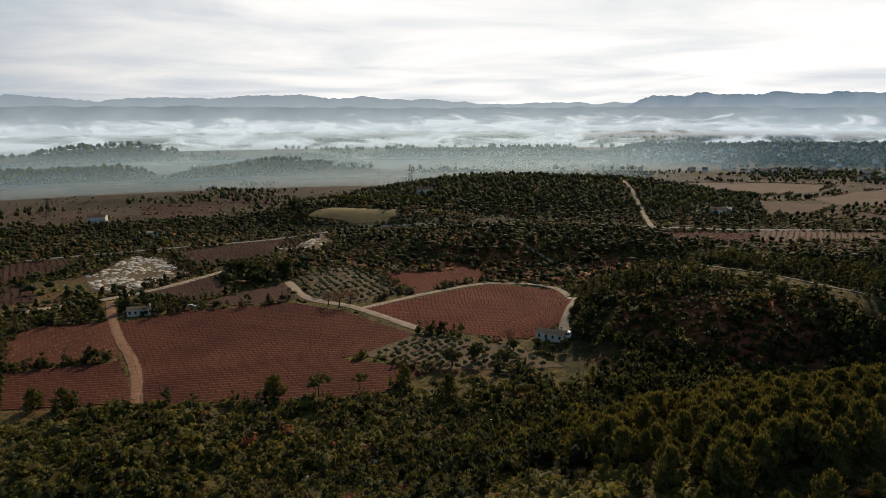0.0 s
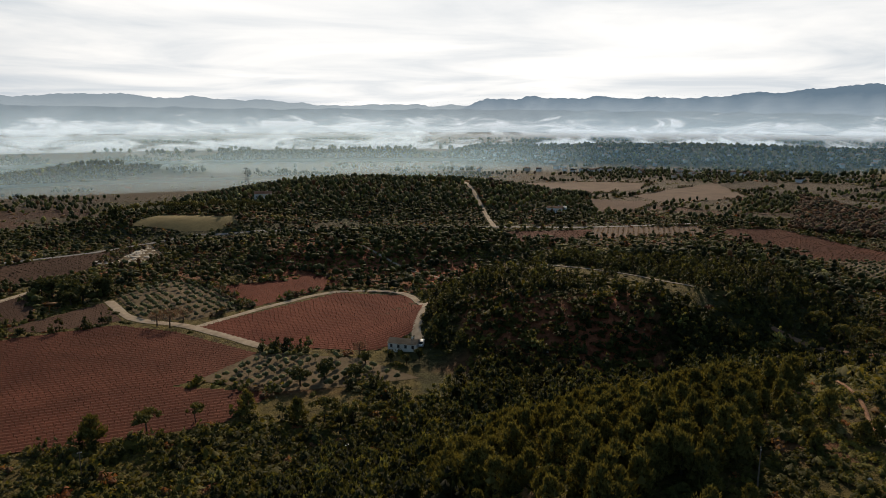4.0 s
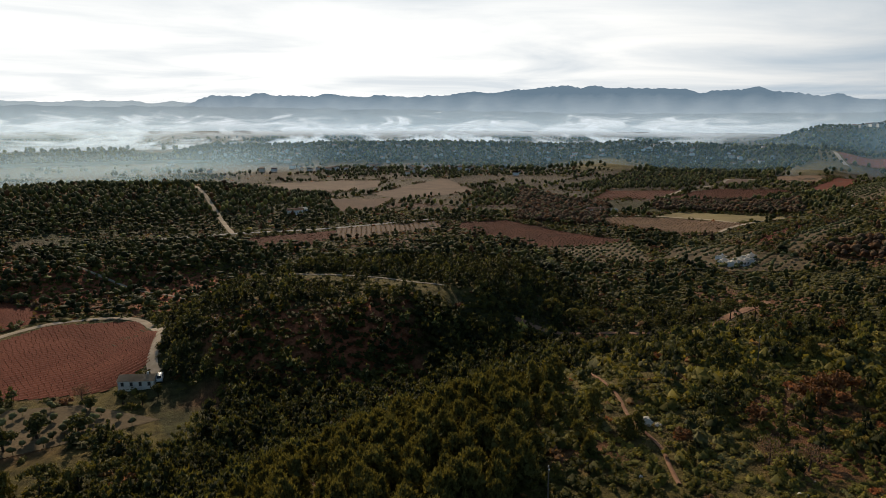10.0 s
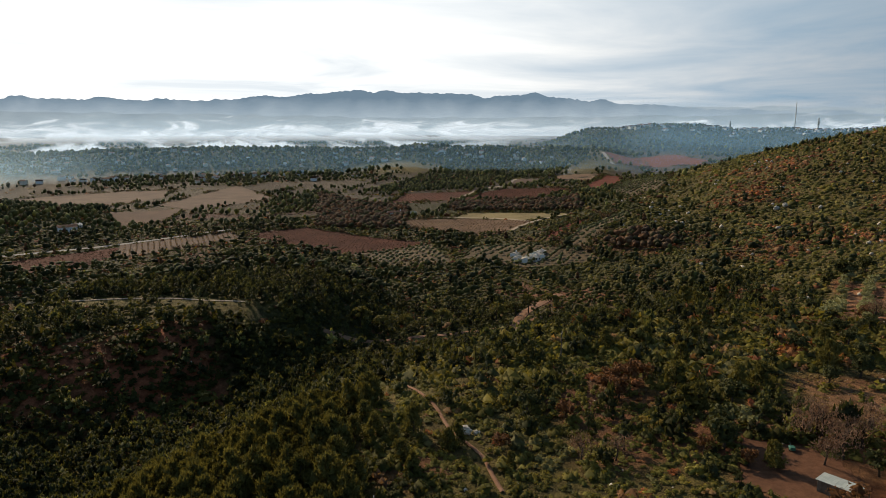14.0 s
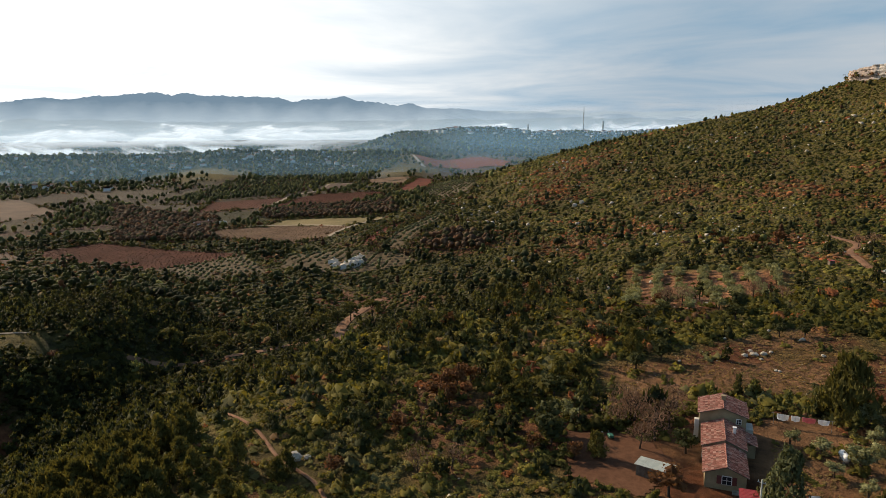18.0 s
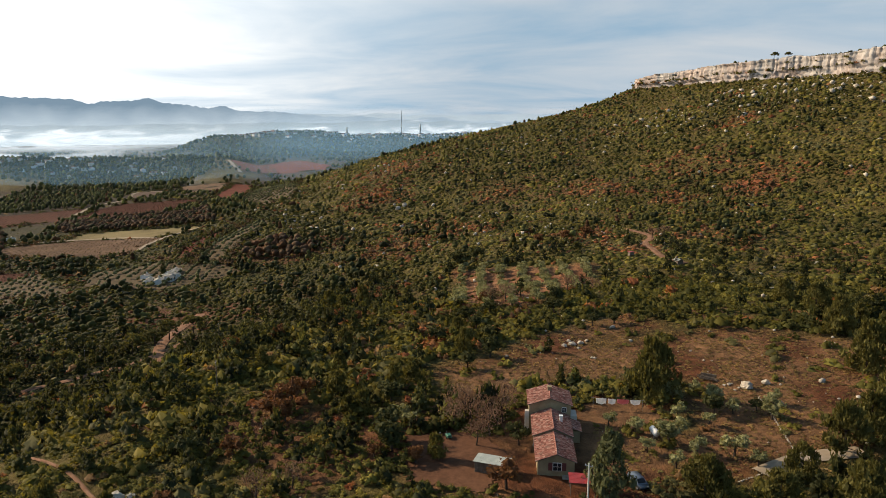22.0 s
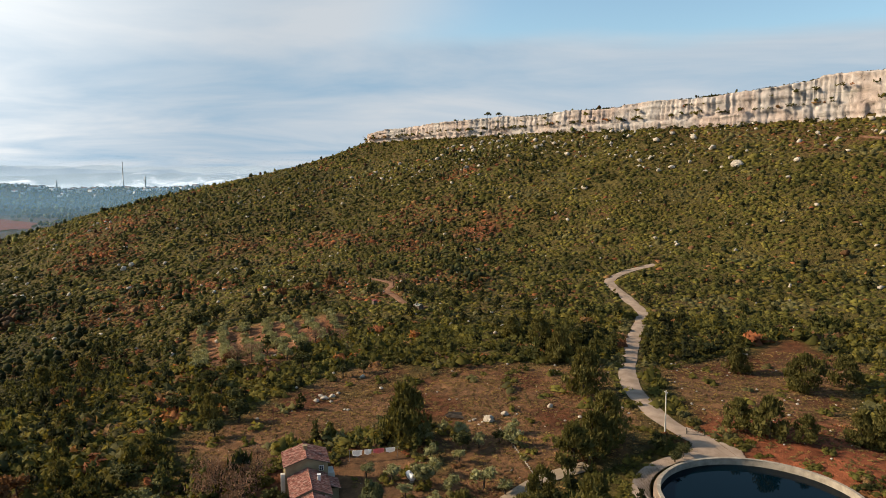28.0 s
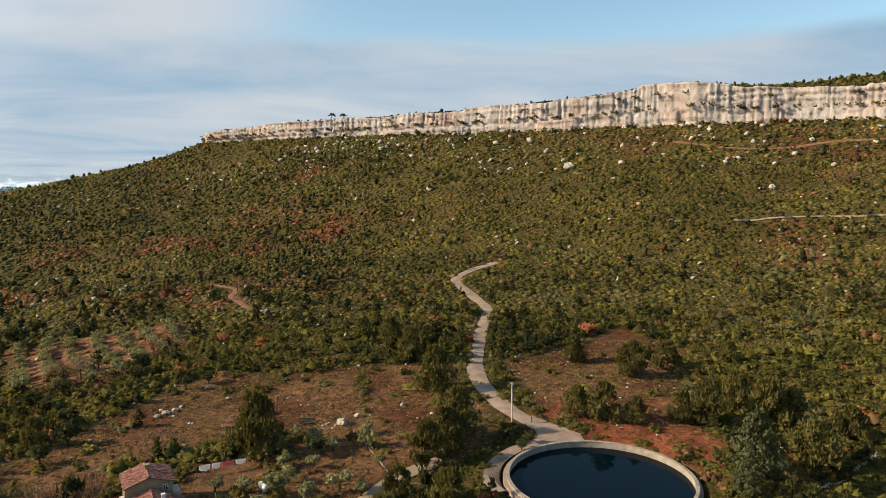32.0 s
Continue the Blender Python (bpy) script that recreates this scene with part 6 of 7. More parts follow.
# ---------------------------------------------------------------- farmhouse
def farmhouse():
    h = thing("farmhouse", 113.4, 39.2, 5.0, "long stone farmhouse with stepped red tile roofs", "house")
    # lower wing in two roof sections, higher rear block; the length runs along x
    part("wing_wall", gable_walls(0, 8.2, -2.9, 2.9, 2.6, 3.75, 0.48), "render_wall", h, "ochre rendered wall of the low wing")
    part("middle_wall", gable_walls(8.2, 17.0, -3.1, 3.1, 3.0, 4.25, 0.48), "render_wall", h, "ochre rendered wall of the middle wing")
    part("rear_wall", gable_walls(17.0, 23.6, -3.7, 3.7, 4.9, 6.1), "render_wall", h, "pale rendered wall of the rear block")
    for x0, x1, half, eave, ridge, mid in ((-0.35, 8.3, 2.9, 2.6, 3.75, 0.48), (8.05, 17.05, 3.1, 3.0, 4.25, 0.48), (16.7, 23.95, 3.7, 4.9, 6.1, 0.5)):
        ym = -half + 2 * half * mid
        over = 0.35
        for s, lab in ((-1, "north"), (1, "south")):
            drop_z = over * (ridge - eave) / abs(s * half - ym)
            bm = bmesh.new()
            tiled_slope(bm, x0, x1, s * (half + over), eave - drop_z + 0.05, ym, ridge + 0.05)
            part("roof_tiles", bm, "clay_tile", h, "weathered red clay roof tiles")
            slab = bmesh.new()
            vs = [slab.verts.new(p) for p in ((x0, s * (half + over), eave - drop_z - 0.07), (x1, s * (half + over), eave - drop_z - 0.07), (x1, ym, ridge - 0.07), (x0, ym, ridge - 0.07),
                                              (x0, s * (half + over), eave - drop_z + 0.05), (x1, s * (half + over), eave - drop_z + 0.05), (x1, ym, ridge + 0.05), (x0, ym, ridge + 0.05))]
            for f in ((0, 1, 2, 3), (7, 6, 5, 4), (0, 4, 5, 1), (0, 3, 7, 4), (1, 5, 6, 2)):
                slab.faces.new([vs[k] for k in f])
            part("roof_deck", slab, "old_wood", h)
        bm = bmesh.new()
        n = int((x1 - x0) / 0.4)
        for k in range(n):
            rod_into(bm, (x0 + k * 0.4, ym, ridge + 0.10), (x0 + k * 0.4 + 0.43, ym, ridge + 0.12), 0.13, 0.11, 6)
        part("ridge_tiles", bm, "clay_tile", h, "row of mortared ridge tiles")
    part("chimney", box_into(box(20.4, 21.0, -0.4, 0.3, 5.7, 6.9, 0.02), 20.32, 21.08, -0.48, 0.38, 6.85, 7.0), "render_wall", h)
    part("chimney", box_into(box(12.4, 12.9, -1.9, -1.4, 3.2, 4.7, 0.02), 12.34, 12.96, -1.96, -1.34, 4.65, 4.78), "white_paint", h, "slim white chimney")
    opening(h, "window", -0.02, -0.2, 0.95, 1.3, 1.25, -90, "shutter_red")
    opening(h, "window", 16.9, -2.5, 3.6, 0.7, 0.8, -90)
    opening(h, "door", 5.0, -2.92, 0.05, 0.9, 2.0, 0, "", "old_wood")
    opening(h, "window", 12.0, -3.12, 1.1, 0.9, 1.1, 0, "shutter_red")
    opening(h, "window", 4.0, 2.92, 1.0, 0.9, 1.1, 180, "shutter_red")
    opening(h, "door", 10.5, 3.12, 0.05, 0.9, 2.0, 180, "", "old_wood")
    part("lean_to", box(12.5, 16.5, -5.0, -3.1, -0.5, 2.0, 0.03), "render_wall", h, "low lean-to against the wall")
    bm = bmesh.new()
    tiled_slope(bm, 12.3, 16.7, -5.3, 1.95, -3.1, 2.7)
    part("lean_to_roof", bm, "clay_tile", h, "red tile roof of the lean-to")
    part("annex", box(18.5, 21.5, -5.0, -3.7, -0.5, 2.2, 0.03), "pale_wall", h, "small pale annex with junk")
    part("water_heater", box(16.8, 17.6, 3.75, 4.5, 0.0, 3.6, 0.05), "pale_wall", h, "pale box on the wall")
    part("steps", box_into(box(-1.0, -0.1, -2.2, -1.0, -0.3, 0.12, 0.02), -0.6, -0.1, -2.2, -1.0, 0.12, 0.28, 0.02), "rim_concrete", h)


def awning():
    a = thing("car_port", 109.3, 35.2, 4.0, "low red-roofed car port in front of the farmhouse", "shelter")
    for k in range(16):
        z = 2.25 + 0.02 * (k % 2)
        part("roof_rib", box(-1.6 + k * 0.2, -1.4 + k * 0.2, -2.0, 2.0, z, z + 0.05), "red_paint", a, "red painted roof rib")
    for x in (-1.4, 1.4):
        for y in (-1.8, 1.8):
            part("post", rod((x, y, -0.4), (x, y, 2.25), 0.06), "old_wood", a)
    part("beam", box(-1.6, 1.6, -0.06, 0.06, 2.12, 2.25), "old_wood", a)


def shed(x, y, turn, wide, deep, tall, label, roof="pale_sheet", wall="old_wood"):
    s = thing("garden_shed", x, y, turn, label, "shed")
    part("wall", box(-wide / 2, wide / 2, -deep / 2, deep / 2, -0.4, tall, 0.02), wall, s)
    n = int(wide / 0.6) + 1
    for k in range(n):
        w = (wide + 0.5) / n
        part("roof_sheet", box(-wide / 2 - 0.25 + k * w, -wide / 2 - 0.25 + (k + 0.96) * w, -deep / 2 - 0.25, deep / 2 + 0.25, tall + 0.02 + 0.015 * (k % 2), tall + 0.07), roof, s, "weathered roof sheet")
    part("door", box(-0.45, 0.45, -deep / 2 - 0.05, -deep / 2 + 0.01, 0.0, min(1.9, tall - 0.1)), "dark_opening", s)


farmhouse()
awning()
shed(113.2, 49.2, 80, 5.2, 2.6, 1.9, "low shed with a pale sheet roof among bare trees")
shed(312, 12, 20, 2.2, 1.8, 1.7, "small red-roofed hut on the scrub slope", "red_paint", "old_wood")


# ---------------------------------------------------------------- reservoir
def reservoir():
    x, y, r = 108.6, -33.2, 16.2
    top = tagged(new("reservoir"), "round concrete irrigation reservoir full of dark water", "reservoir")
    z = 49.6
    top.matrix_basis = pose(x, y, z)
    n = 96
    def ring(r0, r1, z0, z1, bm):
        prof = ((r0, z0), (r0, z1), (r1, z1), (r1, z0))
        cols = [[bm.verts.new((rr * math.cos(a), rr * math.sin(a), zz)) for rr, zz in prof] for a in (k * 2 * math.pi / n for k in range(n))]
        for k in range(n):
            a, b = cols[k], cols[(k + 1) % n]
            for i in range(4):
                j = (i + 1) % 4
                bm.faces.new((a[i], b[i], b[j], a[j]))
        return bm
    part("basin_wall", ring(r, r + 0.45, -4.0, 0.62, bmesh.new()), "rim_concrete", top, "pale weathered concrete rim")
    # coping laid in separate curved slabs
    slabs = 48
    for k in range(slabs):
        bm = bmesh.new()
        a0, a1 = (k + 0.02) * 2 * math.pi / slabs, (k + 0.98) * 2 * math.pi / slabs
        vs = []
        for a in (a0, (a0 + a1) / 2, a1):
            vs.append([bm.verts.new((rr * math.cos(a), rr * math.sin(a), zz)) for rr, zz in ((r - 0.06, 0.62), (r - 0.06, 0.70), (r + 0.55, 0.70), (r + 0.55, 0.62))])
        for p, q in zip(vs, vs[1:]):
            for i in range(4):
                bm.faces.new((p[i], q[i], q[(i + 1) % 4], p[(i + 1) % 4]))
        bm.faces.new(vs[0])
        bm.faces.new(vs[-1][::-1])
        part("coping_slab", bm, "rim_concrete", top)
    part("walkway", ring(r + 0.45, r + 1.1, -2.0, 0.12, bmesh.new()), "concrete_road", top, "concrete walkway round the basin")
    bm = bmesh.new()
    bmesh.ops.create_circle(bm, cap_ends=True, segments=96, radius=r + 0.02)
    w = part("water_surface", bm, "water", top, "still dark blue water")
    w.location.z = -0.55
    bm = bmesh.new()
    bmesh.ops.create_circle(bm, cap_ends=True, segments=48, radius=r + 0.1)
    f = part("basin_floor", bm, "dark_opening", top)
    f.location.z = -3.5
    for k in range(9):
        a = radians(118 + k * 5)
        part("kerb_stone", box((r + 2.2) * math.cos(a) - 0.16, (r + 2.2) * math.cos(a) + 0.16, (r + 2.2) * math.sin(a) - 0.16, (r + 2.2) * math.sin(a) + 0.16, -0.3, 0.34, 0.05), "pale_stone", top)


reservoir()


def power_pole(x, y, tall, label, mat="post_concrete", r=0.17):
    p = thing("utility_pole", x, y, RNG.uniform(0, 90), label, "pole", "utility poles")
    part("shaft", rod((0, 0, -0.6), (0, 0, tall), r, r * 0.62, 8), mat, p)
    part("crossbar", box(-0.55, 0.55, -0.05, 0.05, tall - 0.45, tall - 0.36), "steel", p)
    for k in (-0.45, 0.0, 0.45):
        part("insulator", rod((k, 0, tall - 0.36), (k, 0, tall - 0.16), 0.045, 0.03, 8), "white_paint", p)


power_pole(101.5, 34.6, 8.8, "white concrete utility pole beside the farmhouse")
power_pole(138.6, -31.8, 9.4, "white concrete utility pole beside the gate")
for x, y, t in ((-89.5, 194, 7), (-51, 186, 7.5), (62, 92, 7), (137.4, 109.3, 7), (12, 175, 7), (232, 214, 7), (245, 232, 7), (262, 176, 7.5)):
    power_pole(x, y, t, "dark weathered wooden utility pole in the scrub", "old_wood", 0.13)


def wire(p, q, sag):
    bm = bmesh.new()
    p, q = Vector(p), Vector(q)
    pts = [p.lerp(q, k / 12) - Vector((0, 0, sag * 4 * (k / 12) * (1 - k / 12))) for k in range(13)]
    for a, b in zip(pts, pts[1:]):
        rod_into(bm, a, b, 0.018, None, 4)
    ob = part("power_line", bm, "dark_iron", None)
    tagged(ob, "thin dark sagging cable between utility poles", "cable", "power lines")


wire((-89.5, 194, 19), (-51, 186, 19.4), 1.0)
wire((-51, 186, 19.4), (12, 175, 24), 1.6)


def gate():
    g = thing("iron_gate", 136.8, -37.6, 62, "low dark iron gate across the drive", "gate")
    for x in (-1.7, 1.7):
        part("post", rod((x, 0, -0.3), (x, 0, 1.5), 0.08, None, 8), "dark_iron", g)
    bm = bmesh.new()
    for z in (0.2, 0.75, 1.3):
        rod_into(bm, (-1.65, 0, z), (1.65, 0, z), 0.025, None, 6)
    part("rail", bm, "dark_iron", g)
    for k in range(15):
        part("bar", rod((-1.5 + k * 0.214, 0, 0.2), (-1.5 + k * 0.214, 0, 1.35), 0.014, None, 5), "dark_iron", g)


gate()


# ---------------------------------------------------------------- garden things
def washing_line():
    x0, y0, x1, y1 = 142.5, 32.6, 143.0, 23.2
    z0, z1 = float(ground(x0, y0)), float(ground(x1, y1))
    for k, (x, y, z) in enumerate(((x0, y0, z0), (x1, y1, z1))):
        p = thing("line_post", x, y, 0, "thin steel post that holds a washing line", "post", "washing line")
        part("shaft", rod((0, 0, -0.3), (0, 0, 2.2), 0.04, None, 8), "steel", p)
        part("arm", rod((0, -0.4, 2.15), (0, 0.4, 2.15), 0.025, None, 6), "steel", p)
    ob = part("washing_line", rod((x0, y0, z0 + 2.12), (x1, y1, z1 + 2.12), 0.012, None, 5), "dark_iron", None)
    tagged(ob, "taut washing line between two steel posts", "cable", "washing line")
    for k, (a, b, mat, lab, tall) in enumerate(((0.05, 0.27, "linen_white", "white sheet drying on the line", 1.15), (0.30, 0.46, "linen_white", "white towel drying on the line", 1.05),
                                                (0.48, 0.73, "linen_pink", "pink sheet drying on the line", 0.95), (0.75, 0.96, "linen_white", "white cloth drying on the line", 0.95))):
        bm = bmesh.new()
        rows = []
        for v in range(7):
            row = []
            for u in range(9):
                f = a + (b - a) * (u / 8 * (1 - 0.14 * v / 6) + 0.07 * v / 6)
                row.append(bm.verts.new((x0 + (x1 - x0) * f + 0.06 * math.sin(u * 1.7 + v * 0.5 + k), y0 + (y1 - y0) * f, z0 + (z1 - z0) * f + 2.12 - tall * v / 6 * (1 - 0.10 * math.cos(u / 8 * 6.28)))))
            rows.append(row)
        for p, q in zip(rows, rows[1:]):
            for u in range(8):
                bm.faces.new((p[u], p[u + 1], q[u + 1], q[u]))
        bmesh.ops.solidify(bm, geom=bm.faces[:], thickness=0.012)
        ob = part("laundry", bm, mat, None, "", True)
        tagged(ob, lab, "laundry", "washing on the line")


washing_line()


def gas_tank():
    t = thing("gas_tank", 131.5, 22.2, 12, "white horizontal gas tank on low feet among olives", "tank")
    bm = bmesh.new()
    bmesh.ops.create_uvsphere(bm, u_segments=16, v_segments=10, radius=0.6)
    for v in bm.verts:
        v.co.x += 0.95 if v.co.x > 0.01 else (-0.95 if v.co.x < -0.01 else 0)
        v.co.z += 0.95
    part("shell", bm, "white_paint", t, "", True)
    for x in (-0.8, 0.8):
        part("foot", box(x - 0.12, x + 0.12, -0.4, 0.4, -0.1, 0.5), "rim_concrete", t)
    part("valve_cover", rod((0, 0, 1.5), (0, 0, 1.75), 0.16, None, 10), "steel", t)


gas_tank()


def vehicle(name, x, y, turn, label, paint, van=False):
    c = thing(name, x, y, turn, label, "van" if van else "car")
    L, W, H = (4.6, 1.85, 2.1) if van else (3.9, 1.7, 1.5)
    bm = bmesh.new()
    prof = ((-L / 2, 0.35), (-L / 2, H * 0.62), (-L / 2 + 0.15, H * 0.97), (L * 0.12, H), (L * 0.30, H * 0.64), (L / 2 - 0.1, H * 0.55), (L / 2, 0.4)) if not van else \
           ((-L / 2, 0.4), (-L / 2, H * 0.95), (-L / 2 + 0.1, H), (L * 0.2, H), (L * 0.36, H * 0.58), (L / 2 - 0.05, H * 0.5), (L / 2, 0.45))
    sides = [[bm.verts.new((px, s * (W / 2 - (0.14 if pz > H * 0.7 else 0)), pz)) for px, pz in prof] for s in (-1, 1)]
    bm.faces.new(sides[0])
    bm.faces.new(sides[1][::-1])
    n = len(prof)
    for k in range(n):
        m = (k + 1) % n
        bm.faces.new((sides[0][k], sides[1][k], sides[1][m], sides[0][m]))
    bmesh.ops.bevel(bm, geom=bm.edges[:], offset=0.06, segments=2, affect="EDGES")
    part("body", bm, paint, c, "", True)
    if not van:
        fx0, fz0, fx1, fz1 = L * 0.12 + 0.05, H * 0.97, L * 0.30 + 0.02, H * 0.68
    else:
        fx0, fz0, fx1, fz1 = L * 0.2 + 0.05, H * 0.96, L * 0.36 + 0.02, H * 0.62
    bm = bmesh.new()
    vs = [bm.verts.new(p) for p in ((fx0 + 0.02, -W / 2 + 0.25, fz0), (fx0 + 0.02, W / 2 - 0.25, fz0), (fx1 + 0.02, W / 2 - 0.18, fz1), (fx1 + 0.02, -W / 2 + 0.18, fz1))]
    bm.faces.new(vs)
    bmesh.ops.solidify(bm, geom=bm.faces[:], thickness=0.03)
    part("windscreen", bm, "window_glass", c)
    for s in (-1, 1):
        part("side_window", box(-L * 0.36, L * 0.10, s * (W / 2 - 0.06) - 0.02, s * (W / 2 - 0.06) + 0.02, H * 0.68, H * 0.9, 0.01), "window_glass", c)
        part("headlight", box(L / 2 - 0.12, L / 2 + 0.02, s * W * 0.36 - 0.14, s * W * 0.36 + 0.14, H * 0.40, H * 0.5, 0.02), "steel", c)
        for px in (-L * 0.32, L * 0.32):
            w = part("wheel", rod((px, s * (W / 2 - 0.2), 0.31), (px, s * (W / 2 + 0.01), 0.31), 0.31, None, 18), "rubber", c)
            part("rim", rod((px, s * (W / 2 - 0.02), 0.31), (px, s * (W / 2 + 0.025), 0.31), 0.19, None, 12), "steel", w)
    part("bumper", box(L / 2 - 0.05, L / 2 + 0.06, -W * 0.44, W * 0.44, 0.32, 0.5, 0.03), "rubber", c)


vehicle("parked_car", 113.5, 26.6, 205, "small blue-grey hatchback parked on bare earth", "car_blue_grey")
vehicle("parked_van", 46.5, 258.5, 250, "white van parked beside the vineyard house", "van_white", True)
vehicle("parked_car", -118, 314.5, 20, "pale car parked at the edge of the vineyard", "van_white")
vehicle("parked_car", -113, 315, 10, "dark car parked at the edge of the vineyard", "car_blue_grey")


def boulder(x, y, size, seed, label, tall=0.8):
    v, t = stone_template(seed, 0.25, 3)
    me = bpy.data.meshes.new("boulder")
    me.from_pydata((v * (size, size * 0.85, size * tall)).tolist(), [], t.tolist())
    me.materials.append(MAT["pale_stone"])
    ob = new("boulder", me)
    ob.matrix_basis = pose(x, y, float(ground(x, y)) + 0.22 * size * tall, 0, 0, seed * 47)
    tagged(ob, label, "boulder", "boulders")


for k, (x, y, s, tall) in enumerate(((156.3, 1.0, 2.6, 1.0), (159, -3.4, 1.8, 0.9), (158, 4.2, 1.0, 0.8), (157.5, 5.2, 0.8, 0.8), (155, 3.6, 0.7, 0.8), (180.5, 36.5, 2.0, 0.8), (182, 34.5, 1.8, 0.8), (179, 38.5, 1.7, 0.7),
                                     (183, 37.5, 1.2, 0.8), (178, 35, 1.0, 0.8), (184.5, 33, 1.2, 0.7), (186, 22, 1.3, 0.8), (172, 32, 0.9, 0.8), (94.5, 103, 2.6, 0.9), (96, 101.5, 1.4, 0.8), (70, 110, 2.0, 1.5), (72, 107, 1.3, 1.0),
                                     (90, 112, 1.4, 0.7), (469, -148, 6.0, 0.8), (474, -143, 3.0, 0.7), (423, -233, 8.0, 0.9), (429, -226, 3.5, 0.8), (402, -261, 5.5, 0.9), (304, -291, 4.0, 1.3), (308, -287, 3.4, 0.6), (267, -157, 1.6, 2.2),
                                     (430, -215, 4.0, 0.8), (455, -205, 5.0, 0.7), (441, -240, 4.0, 0.9), (380, -238, 3.5, 0.8), (517, 164, 5.0, 0.9), (522, 160, 4.0, 1.3), (530, 170, 3.0, 0.8), (-30, 160, 1.8, 0.5), (-34, 158, 1.4, 0.5), (-18, 165, 1.6, 0.6))):
    boulder(x, y, s, 200 + k, "big pale limestone boulder on the slope" if s > 2.4 else "pale limestone rock in the dry grass", tall)


def rubble_wall(points, tall, wide, label, gap=0.34):
    """A dry wall: each stone a piece of its own on shared meshes."""
    pts = curve_through(points, gap)
    top = thing("stone_wall", *points[0], 0, label, "wall")
    base = top.matrix_basis.translation
    meshes = []
    for k in range(6):
        v, t = BLOCKS[k]
        me = bpy.data.meshes.new("stone")
        me.from_pydata(v.tolist(), [], t.tolist())
        me.materials.append(MAT["pale_stone"])
        meshes.append(me)
    rnd = random.Random(len(points) + int(points[0][0]))
    for x, y in pts:
        z = float(ground(x, y)) - base.z
        for level in range(max(1, int(tall / 0.28))):
            ob = new("stone", rnd.choice(meshes))
            ob.parent = top
            s = rnd.uniform(0.36, 0.55)
            ob.matrix_basis = Matrix.LocRotScale((x - base.x + rnd.uniform(-wide, wide) / 2, y - base.y + rnd.uniform(-wide, wide) / 2, z + 0.1 + level * 0.27), Euler((rnd.uniform(0, 6), 0, rnd.uniform(0, 6))), (s, s * 0.9, s * 0.75))


rubble_wall([(151.5, -0.2), (140, -0.4), (128.5, -0.2)], 0.3, 0.2, "low line of pale stones across the garden", 0.5)
rubble_wall([(89.5, -62), (95, -78), (101, -96)], 0.8, 0.5, "rough rubble wall beside the pines", 0.5)
rubble_wall([(129, -1.0), (123, 3.5), (117, 11)], 0.3, 0.2, "low stone kerb along the gravel drive", 0.55)
rubble_wall([(137, 63), (131, 60.5), (126, 60)], 0.3, 0.5, "tumbled stone edging above the clay yard", 0.5)


def log_pile():
    p = thing("log_pile", 160.5, 8.0, 70, "heap of weathered grey logs and boards", "wood pile")
    for k in range(9):
        a = RNG.uniform(-0.3, 0.3)
        part("log", rod((-1.8 + RNG.uniform(-0.4, 0.4), -0.8 + 0.2 * k, 0.15 + 0.12 * (k % 3)), (1.9 + RNG.uniform(-0.5, 0.5), -0.8 + 0.2 * k + a, 0.3 + 0.3 * (k % 3)), 0.11, 0.08, 7), "old_wood", p)
    part("board", box(-1.6, 1.6, -1.2, -1.0, 0.4, 1.1), "old_wood", p)


def garden_cart():
    c = thing("garden_cart", 124.2, 58.2, 30, "small green plastic garden cart in the clay yard", "cart")
    bm = box(-0.6, 0.6, -0.4, 0.4, 0.35, 0.85, 0.05)
    part("tub", bm, "green_plastic", c)
    for y in (-0.45, 0.45):
        part("wheel", rod((-0.1, y - 0.04, 0.22), (-0.1, y + 0.04, 0.22), 0.22, None, 12), "rubber", c)
    part("handle", rod((0.55, 0, 0.6), (1.2, 0, 0.95), 0.025, None, 6), "steel", c)


log_pile()
garden_cart()


# ---------------------------------------------------------------- houses far off
def villa(name, x, y, turn, long, deep, eave, ridge, wall, roof, label, windows=4, lift=0.0):
    v = thing(name, x, y, turn, label, "house", "", lift)
    part("wall", gable_walls(-long / 2, long / 2, -deep / 2, deep / 2, eave, ridge), wall, v)
    for s in (-1, 1):
        bm = bmesh.new()
        d = (ridge - eave) / (deep / 2) * 0.4
        vs = [bm.verts.new(p) for p in ((-long / 2 - 0.3, s * (deep / 2 + 0.4), eave - d + 0.03), (long / 2 + 0.3, s * (deep / 2 + 0.4), eave - d + 0.03), (long / 2 + 0.3, 0, ridge + 0.03), (-long / 2 - 0.3, 0, ridge + 0.03))]
        bm.faces.new(vs)
        bmesh.ops.solidify(bm, geom=bm.faces[:], thickness=-0.12 * 1)
        part("roof", bm, roof, v)
    part("chimney", box(long * 0.25, long * 0.25 + 0.6, -0.3, 0.3, ridge - 0.5, ridge + 0.8), wall, v)
    for s in (-1, 1):
        for k in range(windows):
            wx = -long / 2 + (k + 0.5) * long / windows
            w = part("window", box(wx - 0.45, wx + 0.45, s * deep / 2 - 0.05, s * deep / 2 + 0.05, 1.0, 2.2), "dark_opening", v)
            part("sill", box(wx - 0.55, wx + 0.55, s * deep / 2 - 0.09, s * deep / 2 + 0.09, 0.9, 1.0), "rim_concrete", w)
    return v


